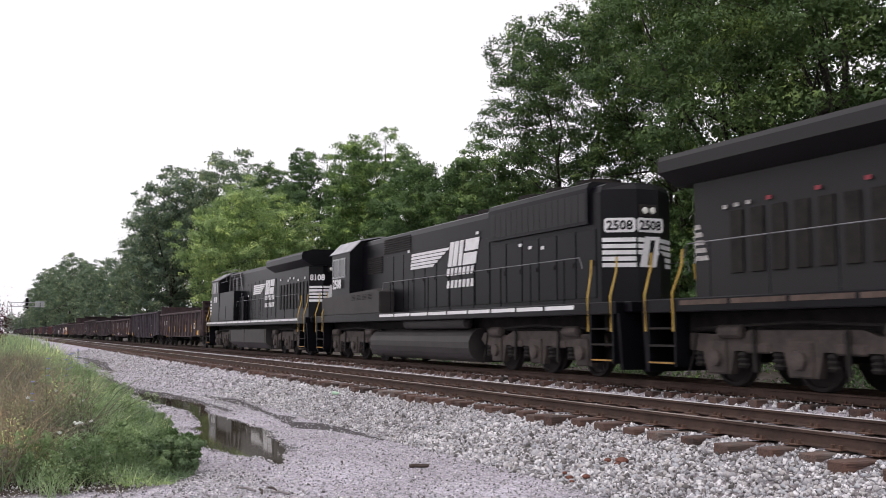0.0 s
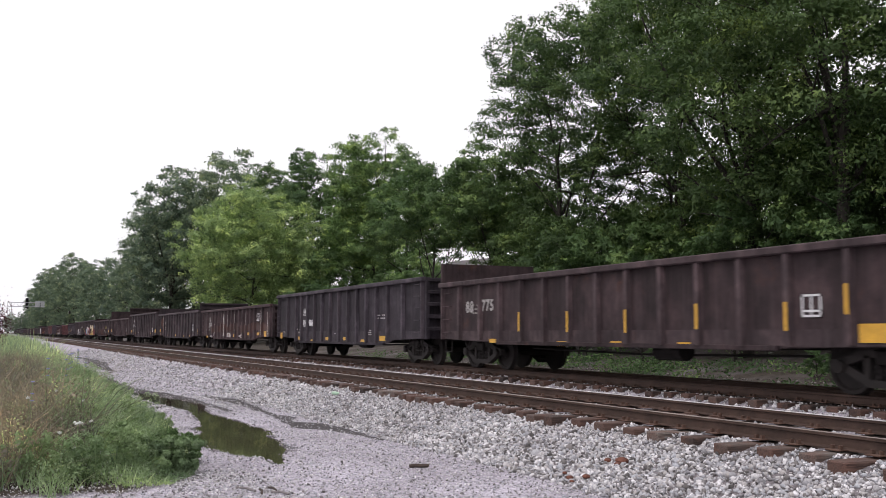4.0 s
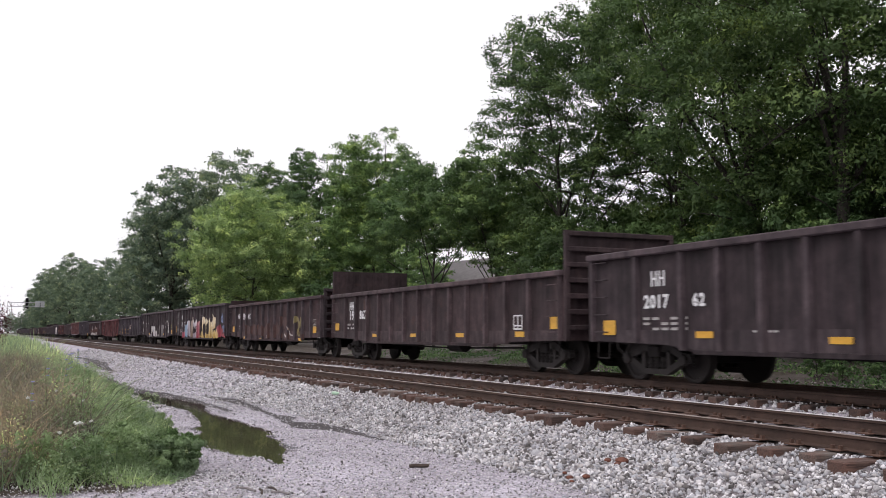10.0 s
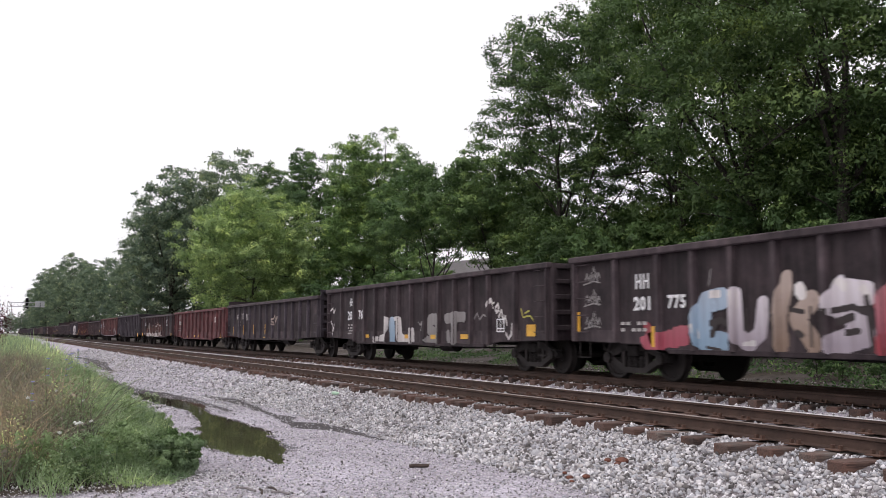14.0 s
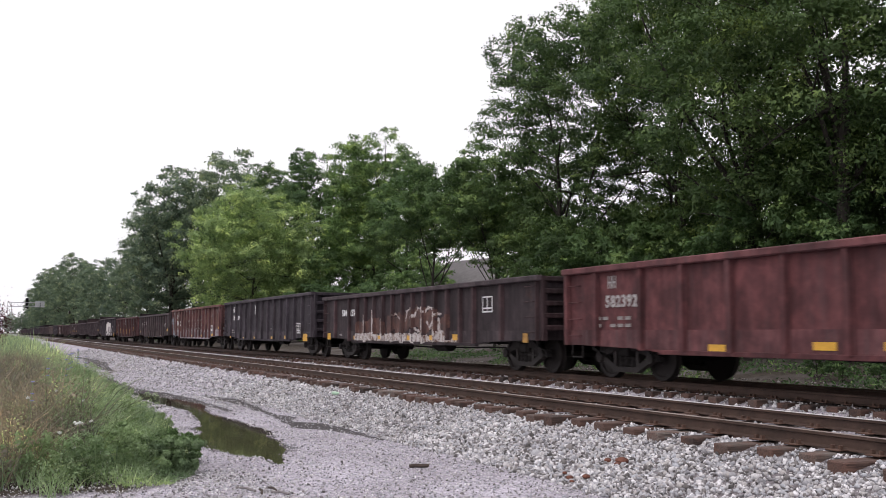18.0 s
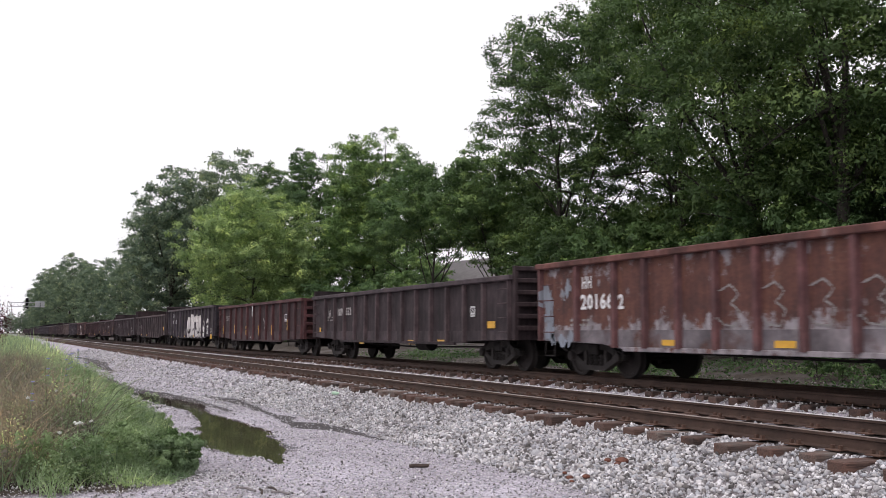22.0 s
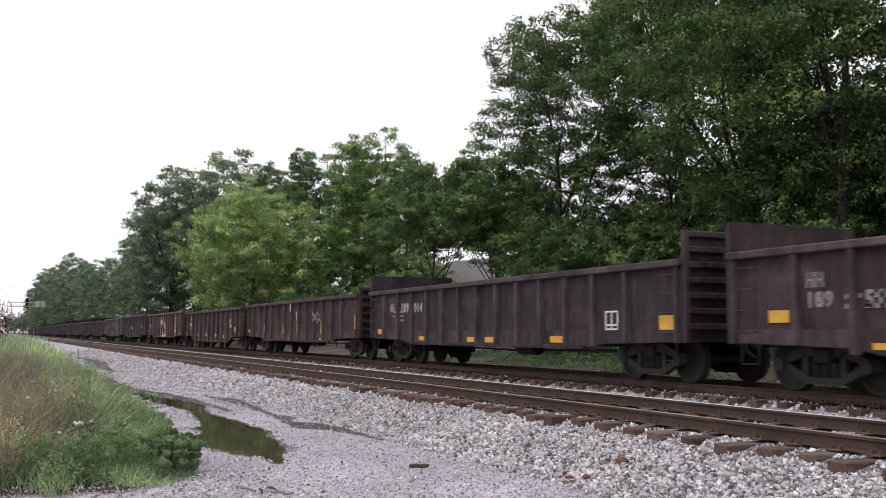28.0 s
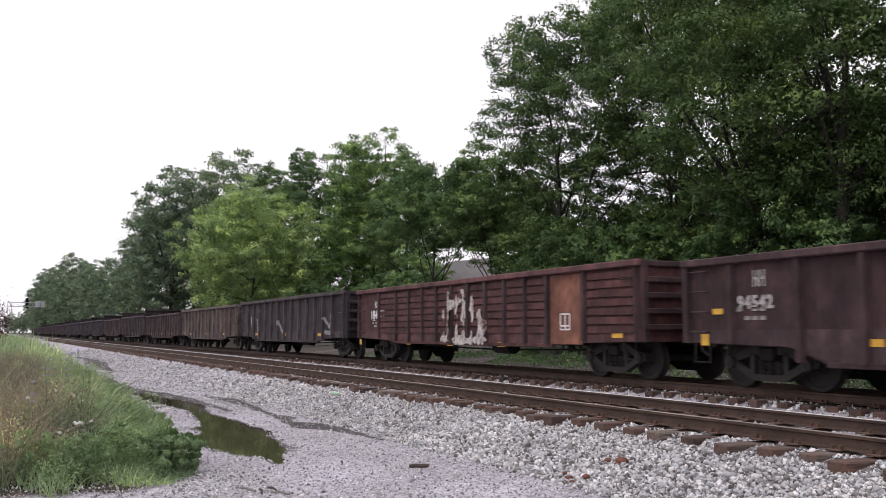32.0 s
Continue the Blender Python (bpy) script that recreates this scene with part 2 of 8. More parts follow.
MAT = {
    "ground": ground_material(),
    "stone": stone_material("ballast_stone", [(0.0, (0.070, 0.066, 0.064)), (0.16, (0.20, 0.185, 0.18)), (0.32, (0.34, 0.345, 0.37)), (0.48, (0.45, 0.425, 0.41)), (0.64, (0.42, 0.435, 0.47)), (0.82, (0.60, 0.58, 0.585)), (1.0, (0.80, 0.79, 0.81))]),
    "dark_stone": stone_material("oily_ballast_stone", [(0.0, (0.030, 0.025, 0.023)), (0.75, (0.060, 0.052, 0.048)), (1.0, (0.20, 0.19, 0.19))]),
    "mixed_stone": stone_material("dusty_trodden_stone", [(0.0, (0.05, 0.043, 0.038)), (0.6, (0.13, 0.115, 0.105)), (1.0, (0.40, 0.38, 0.37))]),
    "tie": tie_material(),
    "rail": simple("rusty_rail_steel", (0.075, 0.045, 0.034), 0.75, 0.3, 0.35, 2.0, 30.0),
    # the polished head's sky gleam is put in as a whitish, mostly diffuse colour
    "rail_top": simple("polished_rail_head", (0.78, 0.76, 0.76), 0.5, 0.35, 0.12, 1.0, 30.0, 0.0005),
    "rail_worn": simple("dull_worn_rail_head", (0.42, 0.35, 0.32), 0.5, 0.6, 0.2, 1.0, 30.0, 0.0005),
    "plate": simple("rusty_tie_plate", (0.090, 0.050, 0.036), 0.85, 0.2, 0.4),
    "black": simple("black_locomotive_paint", (0.0046, 0.0042, 0.0062), 0.36, 0, 0.3, 1.2, 18.0, 0.001),
    "soot": simple("sooty_black_paint", (0.0042, 0.0036, 0.0040), 0.6, 0, 0.4, 1.2, 18.0, 0.001),
    "grime": simple("grimy_underframe_steel", (0.022, 0.019, 0.018), 0.8, 0, 0.45, 2.5, 25.0),
    "truck_grey": simple("dusty_truck_casting", (0.058, 0.045, 0.040), 0.85, 0, 0.5, 2.5, 25.0),
    "truck_dark": simple("oily_freight_truck_casting", (0.026, 0.021, 0.0195), 0.85, 0, 0.5, 2.5, 25.0),
    "tank": simple("dusty_fuel_tank", (0.027, 0.023, 0.0225), 0.6, 0, 0.3, 1.5, 20.0),
    "white": simple("white_stencil_paint", (0.72, 0.72, 0.73), 0.6, 0, 0.12, 3.0, 30.0, 0.0005),
    "faded": simple("faded_white_stencil_paint", (0.40, 0.38, 0.37), 0.75, 0, 0.35, 5.0, 25.0, 0.0005),
    "pale_text": simple("worn_grey_stencil_paint", (0.26, 0.24, 0.23), 0.8, 0, 0.4, 5.0, 25.0, 0.0005),
    "yellow": simple("yellow_reflective_tape", (0.62, 0.34, 0.035), 0.5, 0, 0.2, 4.0, 30.0, 0.0005),
    "old_yellow": simple("dirty_yellow_tape", (0.36, 0.19, 0.035), 0.6, 0, 0.35, 4.0, 30.0, 0.0005),
    "rail_yellow": simple("yellow_handrail_paint", (0.50, 0.33, 0.06), 0.5, 0, 0.2),
    "glass": simple("dark_cab_glass", (0.02, 0.022, 0.025), 0.08, 0, 0.1, 1.0, 5.0, 0.0001),
    "lamp": simple("headlight_lens", (0.75, 0.75, 0.70), 0.15, 0, 0.05),
    "steel": simple("bare_wheel_steel", (0.12, 0.105, 0.10), 0.5, 0.7, 0.25),
    "wheel": simple("rusty_wheel_steel", (0.021, 0.0165, 0.0155), 0.8, 0.2, 0.35),
    "bark": simple("grey_brown_bark", (0.042, 0.036, 0.030), 0.95, 0, 0.4, 4.0, 18.0, 0.02),
    "dry_stem": simple("dry_grey_brown_stem", (0.16, 0.12, 0.09), 0.9, 0, 0.4, 8.0, 30.0, 0.001),
    "dull_rail": simple("dull_grey_handrail", (0.20, 0.20, 0.21), 0.5, 0.3, 0.2),
    "dirty_stripe": simple("dirt_covered_stripe", (0.085, 0.058, 0.045), 0.85, 0, 0.45, 3.0, 20.0, 0.001),
    "siding": simple("white_house_siding", (0.66, 0.66, 0.68), 0.7, 0, 0.1),
    "roof": simple("grey_shingle_roof", (0.17, 0.16, 0.16), 0.9, 0, 0.2, 2.0, 12.0),
    "signal": simple("galvanised_signal_steel", (0.42, 0.43, 0.44), 0.55, 0.6, 0.2),
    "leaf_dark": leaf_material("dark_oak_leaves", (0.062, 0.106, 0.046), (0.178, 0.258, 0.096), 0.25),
    # distance haze is put into the far leaves as a paler, bluer colour
    "leaf_far_haze": leaf_material("blue_green_far_leaves", (0.150, 0.200, 0.150), (0.235, 0.295, 0.215), 0.3),
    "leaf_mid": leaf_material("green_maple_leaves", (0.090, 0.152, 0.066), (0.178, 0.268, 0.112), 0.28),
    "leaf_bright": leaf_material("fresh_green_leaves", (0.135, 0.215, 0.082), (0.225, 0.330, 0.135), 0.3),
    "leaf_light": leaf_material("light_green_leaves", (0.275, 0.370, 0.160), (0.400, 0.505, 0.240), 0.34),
    "grass": leaf_material("green_grass_blades", (0.235, 0.310, 0.185), (0.560, 0.660, 0.450), 0.40),
    "dry_grass": leaf_material("dry_brown_stalks", (0.130, 0.104, 0.090), (0.390, 0.325, 0.275), 0.3),
    "straw": leaf_material("straw_coloured_stalks", (0.21, 0.165, 0.130), (0.40, 0.335, 0.275), 0.2),
    "weed": leaf_material("broad_weed_leaves", (0.175, 0.245, 0.125), (0.500, 0.610, 0.350), 0.40),
    "flower_white": simple("white_flower", (0.70, 0.72, 0.68), 0.8),
    "flower_blue": simple("blue_chicory_flower", (0.25, 0.28, 0.55), 0.8),
    "red_leaf": leaf_material("red_purple_leaves", (0.070, 0.014, 0.020), (0.190, 0.035, 0.050), 0.35),
}
water, _n, _l, _b = shader("muddy_water")
_b.inputs["Base Color"].default_value = (0.056, 0.046, 0.032, 1)
_b.inputs["Roughness"].default_value, _b.inputs["IOR"].default_value = 0.04, 1.33
bump(_n, _l, _b, noise_tex(_n, _l, 6.0, 2.0), 0.03, 0.002)
MAT["water"] = water
MAT["black"].node_tree.nodes["Principled BSDF"].inputs["Specular IOR Level"].default_value = 0.16
MAT["grime"].node_tree.nodes["Principled BSDF"].inputs["Specular IOR Level"].default_value = 0.2


# ---- mesh kit ----
MESHES = {}


def mesh_of(name, bm, mat, smooth=False):
    me = bpy.data.meshes.new(name)
    bmesh.ops.recalc_face_normals(bm, faces=bm.faces)
    bm.to_mesh(me)
    bm.free()
    me.materials.append(mat)
    if smooth:
        me.polygons.foreach_set("use_smooth", [True] * len(me.polygons))
    return me


def place(name, me, parent=None, m=None, label=""):
    ob = new(name, me)
    if parent:
        ob.parent = parent
    if m is not None:
        ob.matrix_basis = m
    return tagged(ob, label)


def part(name, bm, material, parent, label="", m=None, smooth=False):
    return place(name, mesh_of(name, bm, material, smooth), parent, m, label)


def shared(key, name, maker, material, parent, m=None, label="", smooth=False):
    """A part whose mesh is made once for each shape and material and then shared."""
    k = (key, material.name)
    if k not in MESHES:
        MESHES[k] = mesh_of(name, maker(), material, smooth)
    return place(name, MESHES[k], parent, m, label)


def box(x0, x1, y0, y1, z0, z1, bevel=0.0, bm=None):
    out = bm or bmesh.new()
    vs = [out.verts.new((x, y, z)) for x in (x0, x1) for y in (y0, y1) for z in (z0, z1)]
    fs = [out.faces.new([vs[i] for i in q]) for q in ((0, 1, 3, 2), (4, 6, 7, 5), (0, 4, 5, 1), (2, 3, 7, 6), (0, 2, 6, 4), (1, 5, 7, 3))]
    if bevel:
        es = {e for f in fs for e in f.edges}
        bmesh.ops.bevel(out, geom=list(es), offset=bevel, segments=1, affect="EDGES")
    return out


def prism(outline, y0, y1, bm=None, bevel=0.0):
    """A plate with its outline in the (x, z) plane, from y0 to y1."""
    out = bm or bmesh.new()
    a = [out.verts.new((x, y0, z)) for x, z in outline]
    b = [out.verts.new((x, y1, z)) for x, z in outline]
    fs = [out.faces.new(a), out.faces.new(list(reversed(b)))]
    n = len(outline)
    for i in range(n):
        fs.append(out.faces.new((a[i], b[i], b[(i + 1) % n], a[(i + 1) % n])))
    if bevel:
        es = {e for f in fs[:2] for e in f.edges}
        bmesh.ops.bevel(out, geom=list(es), offset=bevel, segments=2, affect="EDGES")
    return out


def loft(section, x0, x1, bm=None):
    """A long body with its cross-section in (y, z), from x0 to x1."""
    out = bm or bmesh.new()
    a = [out.verts.new((x0, y, z)) for y, z in section]
    b = [out.verts.new((x1, y, z)) for y, z in section]
    out.faces.new(a), out.faces.new(list(reversed(b)))
    n = len(section)
    for i in range(n):
        out.faces.new((a[i], b[i], b[(i + 1) % n], a[(i + 1) % n]))
    return out


def rod(points, r, sides=6, bm=None):
    """A bent round bar through the points."""
    out = bm or bmesh.new()
    ps = [Vector(p) for p in points]
    rings = []
    for i, p in enumerate(ps):
        d = (ps[min(i + 1, len(ps) - 1)] - ps[max(i - 1, 0)]).normalized()
        q = d.to_track_quat("Z", "Y")
        rings.append([out.verts.new(p + q @ Vector((r * math.cos(2 * math.pi * k / sides), r * math.sin(2 * math.pi * k / sides), 0))) for k in range(sides)])
    for a, b in zip(rings, rings[1:]):
        for k in range(sides):
            out.faces.new((a[k], a[(k + 1) % sides], b[(k + 1) % sides], b[k]))
    out.faces.new(list(reversed(rings[0]))), out.faces.new(rings[-1])
    return out


def turned(profile, axis="y", sides=20, bm=None, at=(0, 0, 0)):
    """A turned body: profile rows (place along the axis, radius)."""
    out = bm or bmesh.new()
    rings = []
    for p, r in profile:
        ring = []
        for k in range(sides):
            a = 2 * math.pi * k / sides
            u, w = r * math.cos(a), r * math.sin(a)
            v = {"y": (u, p, w), "x": (p, u, w), "z": (u, w, p)}[axis]
            ring.append(out.verts.new(Vector(v) + Vector(at)))
        rings.append(ring)
    for a, b in zip(rings, rings[1:]):
        for k in range(sides):
            out.faces.new((a[k], b[k], b[(k + 1) % sides], a[(k + 1) % sides]))
    out.faces.new(rings[0]), out.faces.new(list(reversed(rings[-1])))
    return out


def quads_mesh(name, verts, mat, corners=4, normals=None):
    """A mesh of loose flat pieces: verts is (count, corners, 3)."""
    count = len(verts)
    me = bpy.data.meshes.new(name)
    me.vertices.add(count * corners)
    me.vertices.foreach_set("co", np.ascontiguousarray(verts, dtype=np.float32).ravel())
    me.loops.add(count * corners)
    me.loops.foreach_set("vertex_index", np.arange(count * corners, dtype=np.int32))
    me.polygons.add(count)
    me.polygons.foreach_set("loop_start", np.arange(0, count * corners, corners, dtype=np.int32))
    me.update(calc_edges=True)
    me.materials.append(mat)
    if normals is not None:
        me.polygons.foreach_set("use_smooth", [True] * count)
        me.normals_split_custom_set_from_vertices(np.repeat(normals, corners, 0).tolist())
    return me


def lettering(name, text, height, material, parent, m, label="", bold=0.0, lean=0.0, spread=1.0):
    """Stencilled characters in the built-in font, as a thin mesh facing -y."""
    key = ("text", text, round(height, 3), bold, lean, spread, material.name)
    if key not in MESHES:
        cu = bpy.data.curves.new(name, "FONT")
        cu.body, cu.size, cu.offset, cu.shear, cu.space_character = text, height * 1.38, bold, lean, spread
        cu.resolution_u, cu.extrude = 2, 0.002
        ob = bpy.data.objects.new(name, cu)
        scene.collection.objects.link(ob)
        me = bpy.data.meshes.new_from_object(ob)
        bpy.data.objects.remove(ob)
        bpy.data.curves.remove(cu)
        MESHES[key] = loose_pieces(name, me, material)
    for me in MESHES[key]:
        place(name, me, parent, m @ pose(0, 0, 0, 90), label)


def loose_pieces(name, me, material):
    """The separate characters of a lettering, from left to right, each as a mesh of its own."""
    owner = list(range(len(me.vertices)))

    def root(i):
        while owner[i] != i:
            owner[i] = owner[owner[i]]
            i = owner[i]
        return i
    for e in me.edges:
        owner[root(e.vertices[0])] = root(e.vertices[1])
    faces = {}
    for p in me.polygons:
        faces.setdefault(root(p.vertices[0]), []).append(tuple(p.vertices))
    out = []
    for group in faces.values():
        used = sorted({v for f in group for v in f})
        at = {v: k for k, v in enumerate(used)}
        piece = bpy.data.meshes.new(name)
        piece.from_pydata([tuple(me.vertices[v].co) for v in used], [], [[at[v] for v in f] for f in group])
        piece.materials.append(material)
        out.append(piece)
    return sorted(out, key=lambda q: q.vertices[0].co.x)


# ---- ground, tracks ----
# strips along ruts and hollows: metres up the line, place across, half width
PUDDLE = [(27.6, 3.15, 0.05), (25.0, 3.45, 0.20), (22.3, 3.62, 0.36), (20.6, 3.74, 0.34), (19.0, 3.66, 0.16), (17.0, 3.60, 0.32), (15.4, 3.42, 0.44), (13.8, 3.24, 0.52), (12.9, 3.20, 0.40), (12.2, 3.20, 0.12), (11.2, 3.12, 0.05)]
WET = [(66.0, 4.6, 0.1), (58.0, 4.9, 0.35), (50.0, 4.6, 0.5), (44.0, 4.2, 0.30), (40.0, 4.3, 0.08)]
WET_LOW = [(37.0, 3.2, 0.1), (33.0, 3.3, 0.22), (29.0, 3.25, 0.28), (26.5, 3.5, 0.15), (23.0, 4.1, 0.14), (20.5, 4.2, 0.10), (18.8, 4.15, 0.04)]
WET_TOE = [(24.0, 4.7, 0.08), (21.6, 4.85, 0.24), (20.0, 4.9, 0.14), (18.6, 4.75, 0.06), (17.2, 4.85, 0.20), (16.3, 4.6, 0.08), (15.4, 4.75, 0.30), (14.6, 5.0, 0.14), (13.6, 5.03, 0.06), (12.9, 5.1, 0.03)]


def along(line, s, y):
    """How far (s, y) lies inside a strip of given half-widths: 1 on its middle, 0 on its edge, negative outside."""
    best = -9.0
    for (s0, y0, w0), (s1, y1, w1) in zip(line, line[1:]):
        u = max(0.0, min(1.0, (s - s0) / (s1 - s0)))
        cs, cy, cw = s0 + u * (s1 - s0), y0 + u * (y1 - y0), w0 + u * (w1 - w0)
        best = max(best, 1.0 - math.hypot((s - cs) * 0.5, y - cy) / cw)
    return best


def bank_edge(s):
    """Where the weeds end and the gravel begins, s metres up the line."""
    pts = [(0, -1.2), (7.5, 0.5), (9.7, 1.5), (10.6, 2.0), (12.0, 2.2), (14.4, 2.45), (17.2, 2.7), (20.6, 2.85), (27, 3.05), (34, 3.2), (60, 3.7), (155, 4.8), (400, 5.0), (2000, 5.0)]
    for (a, ya), (b, yb) in zip(pts, pts[1:]):
        if s <= b:
            return ya + (yb - ya) * max(0.0, (s - a)) / (b - a)
    return 5.0


def ground_z(x, y):
    s = -x
    rough = 0.03 * noise.noise((x * 0.5, y * 0.9, 0)) + 0.012 * noise.noise((x * 2.1, y * 2.7, 4))
    z = rough
    for track in (NEAR, FAR):
        d = abs(y - track)
        top = RAIL - (0.190 if track == NEAR else 0.182)
        if d < 1.02:
            z = max(z, top - 0.01 + 0.3 * rough)
        elif d < 1.36:
            z = max(z, top - 0.01 - 0.11 * (d - 1.02) / 0.34 + 0.4 * rough)
        elif d < 2.9:
            z = max(z, (top - 0.12) * (1 - (d - 1.36) / 1.54) + rough)
    if NEAR + 1.3 < y < FAR - 1.3:
        z = max(z, 0.20 + rough)
    if y > FAR + 2.4:
        z += min(1.4, 0.10 * (y - FAR - 2.4)) + 0.1 * noise.noise((x * 0.15, y * 0.2, 9))
    if y < bank_edge(s):
        z += min(0.42, 0.30 * (bank_edge(s) - y)) * min(1.0, max(0.0, (s - 9.8) / 2.5))
    p = along(PUDDLE, s, y) - 0.36 + 0.45 * noise.noise((x * 1.1, y * 2.6, 6)) if 10.0 < s < 30.0 and 2.0 < y < 4.7 else -9.0
    if p > -0.9 and y < 4.6:
        z -= 0.06 * min(1.0, max(0.0, p + 0.9) / 0.9 * 0.72) + 0.02 * max(0.0, min(1.0, p + 0.9))
    return z


def build_ground():
    xs = [-3000, -2000, -1400, -1000, -700, -500, -400, -320, -260, -210, -170, -140, -115, -95, -80]
    x = -68.0
    while x < -3.0:
        xs.append(x)
        x += 0.14 if x > -32 else 0.5
    xs += [-2.5, -1.5, 0, 2, 5, 9, 14, 22, 35, 60, 110, 200, 500, 1500]
    ys = [-1500, -400, -120, -50, -25, -12, -7, -4, -2.5, -1.5, -0.8, -0.3]
    y = 0.0
    while y < 16.5:
        ys.append(y)
        y += 0.13 if y < 7.2 else 0.2
    ys += [17, 17.6, 18.4, 19.5, 21, 23, 26, 30, 36, 45, 60, 90, 140, 250, 500, 1500]
    me = bpy.data.meshes.new("ground")
    verts = [(a, b, ground_z(a, b)) for a in xs for b in ys]
    ny = len(ys)
    faces = [(i * ny + j, i * ny + ny + j, i * ny + ny + j + 1, i * ny + j + 1) for i in range(len(xs) - 1) for j in range(ny - 1)]
    me.from_pydata(verts, [], faces)
    me.materials.append(MAT["ground"])
    soil = me.attributes.new("soil", "FLOAT", "POINT")
    wet = me.attributes.new("wet", "FLOAT", "POINT")
    sv, wv = [], []
    for a, b, c in verts:
        s = -a
        n = noise.noise((a * 0.8, b * 1.3, 2))
        k = 0.0
        if b < bank_edge(s) + 0.1 and s > 9.9 - 0.1 * b:
            k = min(1.0, max(0.0, (bank_edge(s) - b) * 2.0 + 0.5 + n))
        # verge beyond the far track takes mostly the dark earth colour
        if b > FAR + 2.2:
            k = min(1.0, max(0.0, 0.95 + 0.4 * n))
        # strip along the train's track takes the dark earth colour
        if abs(b - FAR) < 1.25:
            k = max(k, min(1.0, (1.25 - abs(b - FAR)) * 5.0 + 0.4 * n))
        # gaps between ballast stones get their dark look from a darker ground colour
        if 5.1 < b < 7.4 and s < 26:
            k = max(k, 0.7 * min(1.0, (b - 5.1) * 2.0) * min(1.0, (26 - s) / 10))
        sv.append(k)
        w = max(along(WET, s, b), along(WET_LOW, s, b), along(WET_TOE, s, b), 0.5 * along(PUDDLE, s, b)) if b < 6.5 and s < 70 else -9
        wv.append(min(0.9, max(0.0, w * 0.8 + 0.32 + 0.25 * n)) if w > -0.8 else 0.0)
    soil.data.foreach_set("value", sv)
    wet.data.foreach_set("value", wv)
    me.polygons.foreach_set("use_smooth", [True] * len(me.polygons))
    tagged(place("ground", me), "pale grey crushed-stone lot and ballast with wet ruts", "ground", kind="structure")
    bm = bmesh.new()
    strip = []
    for i in range(41):
        u = i / 40 * (len(PUDDLE) - 1)
        k = min(int(u), len(PUDDLE) - 2)
        a, b = PUDDLE[k], PUDDLE[k + 1]
        s, y, w = (a[q] + (b[q] - a[q]) * (u - k) for q in range(3))
        w = w + 0.25
        strip.append((bm.verts.new((-s, y - w, -0.028)), bm.verts.new((-s, y + w, -0.028))))
    for a, b in zip(strip, strip[1:]):
        bm.faces.new((a[0], b[0], b[1], a[1]))
    tagged(part("puddle", bm, MAT["water"], None), "shallow muddy rain puddle in a gravel rut", "puddle", kind="structure")


def rail_bar(x0, x1):
    """Rail profile with foot, web and head; the head's running surface is a part of its own."""
    section = [(-0.070, 0.0), (0.070, 0.0), (0.070, 0.011), (0.011, 0.026), (0.009, 0.112), (0.036, 0.120), (0.036, 0.146), (-0.036, 0.146), (-0.036, 0.120), (-0.009, 0.112), (-0.011, 0.026), (-0.070, 0.011)]
    return loft(section, x0, x1)


def tie_row(seed, x0):
    """The uneven spacing of the ties: place, slip sideways, skew and sink of each."""
    rng = random.Random(seed)
    x, out = -2.0, []
    for own in (2.1, 2.65, 3.2, 3.7, 4.25, 4.8, 5.35, 5.85, 6.38, 6.85, 7.4, 7.88, 8.6, 9.2, 9.75, 10.3, 10.85, 11.4, 11.9, 12.4, 12.85, 13.35, 13.85, 14.4, 14.9, 15.4) if seed == 7 else ():
        out.append((-own, rng.uniform(-0.09, 0.09), rng.uniform(-3.0, 3.0), rng.uniform(-0.03, 0.0)))
        x = -own - 0.5
    while x > x0:
        out.append((x, rng.uniform(-0.07, 0.07), rng.uniform(-1.6, 1.6), rng.uniform(-0.025, 0.0)))
        x -= 0.50 + rng.uniform(-0.06, 0.06)
    return out


TIES = {False: tie_row(7, -170.0), True: tie_row(5, -170.0)}


def build_track(centre, x0, x1, ties, label, dirty):
    track = tagged(new("railway_track"), label, "railway track", "tracks", "structure")
    track.location = (0, centre, RAIL - 0.152)
    for side in (-0.7525, 0.7525):
        r = part("rail", rail_bar(x0, x1), MAT["rail"], track, m=pose(0, side, 0))
        part("running_surface", loft([(-0.030, 0.1462), (0.030, 0.1462), (0.034, 0.150), (0.022, 0.152), (-0.022, 0.152), (-0.034, 0.150)], x0, x1), MAT["rail"] if dirty else MAT["rail_top"] if side > 0 else MAT["rail_worn"], r, "worn shiny rail head")
    late = bmesh.new()
    for count, (x, sy, rz, dz) in enumerate(TIES[dirty]):
        if count < ties:
            t = shared("tie", "railway_tie", lambda: box(-0.115, 0.115, -1.29, 1.29, -0.175, -0.003, 0.012), MAT["tie"], track, pose(x, sy, dz, 0, 0, rz))
            for side in (-0.7525, 0.7525):
                shared("plate", "tie_plate", lambda: box(-0.09, 0.09, -0.17, 0.17, -0.003, 0.012, 0.004), MAT["plate"], t, pose(0, side - sy, -dz))
                if side < 0 or not dirty:
                    def spikes():
                        b = bmesh.new()
                        for q, w in ((-0.05, -0.10), (0.05, 0.10), (0.05, -0.10)):
                            box(q - 0.014, q + 0.014, w - 0.02, w + 0.02, 0.0, 0.05, 0, b)
                        return b
                    shared("spikes", "rail_spike", spikes, MAT["plate"], t, pose(0, side - sy, -dz))
        else:
            box(x - 0.115, x + 0.115, -1.25, 1.25, -0.175, -0.003 + dz, 0, late)
    tagged(part("far_tie_row", late, MAT["tie"], track), "", "", "", "stuff")
    return track


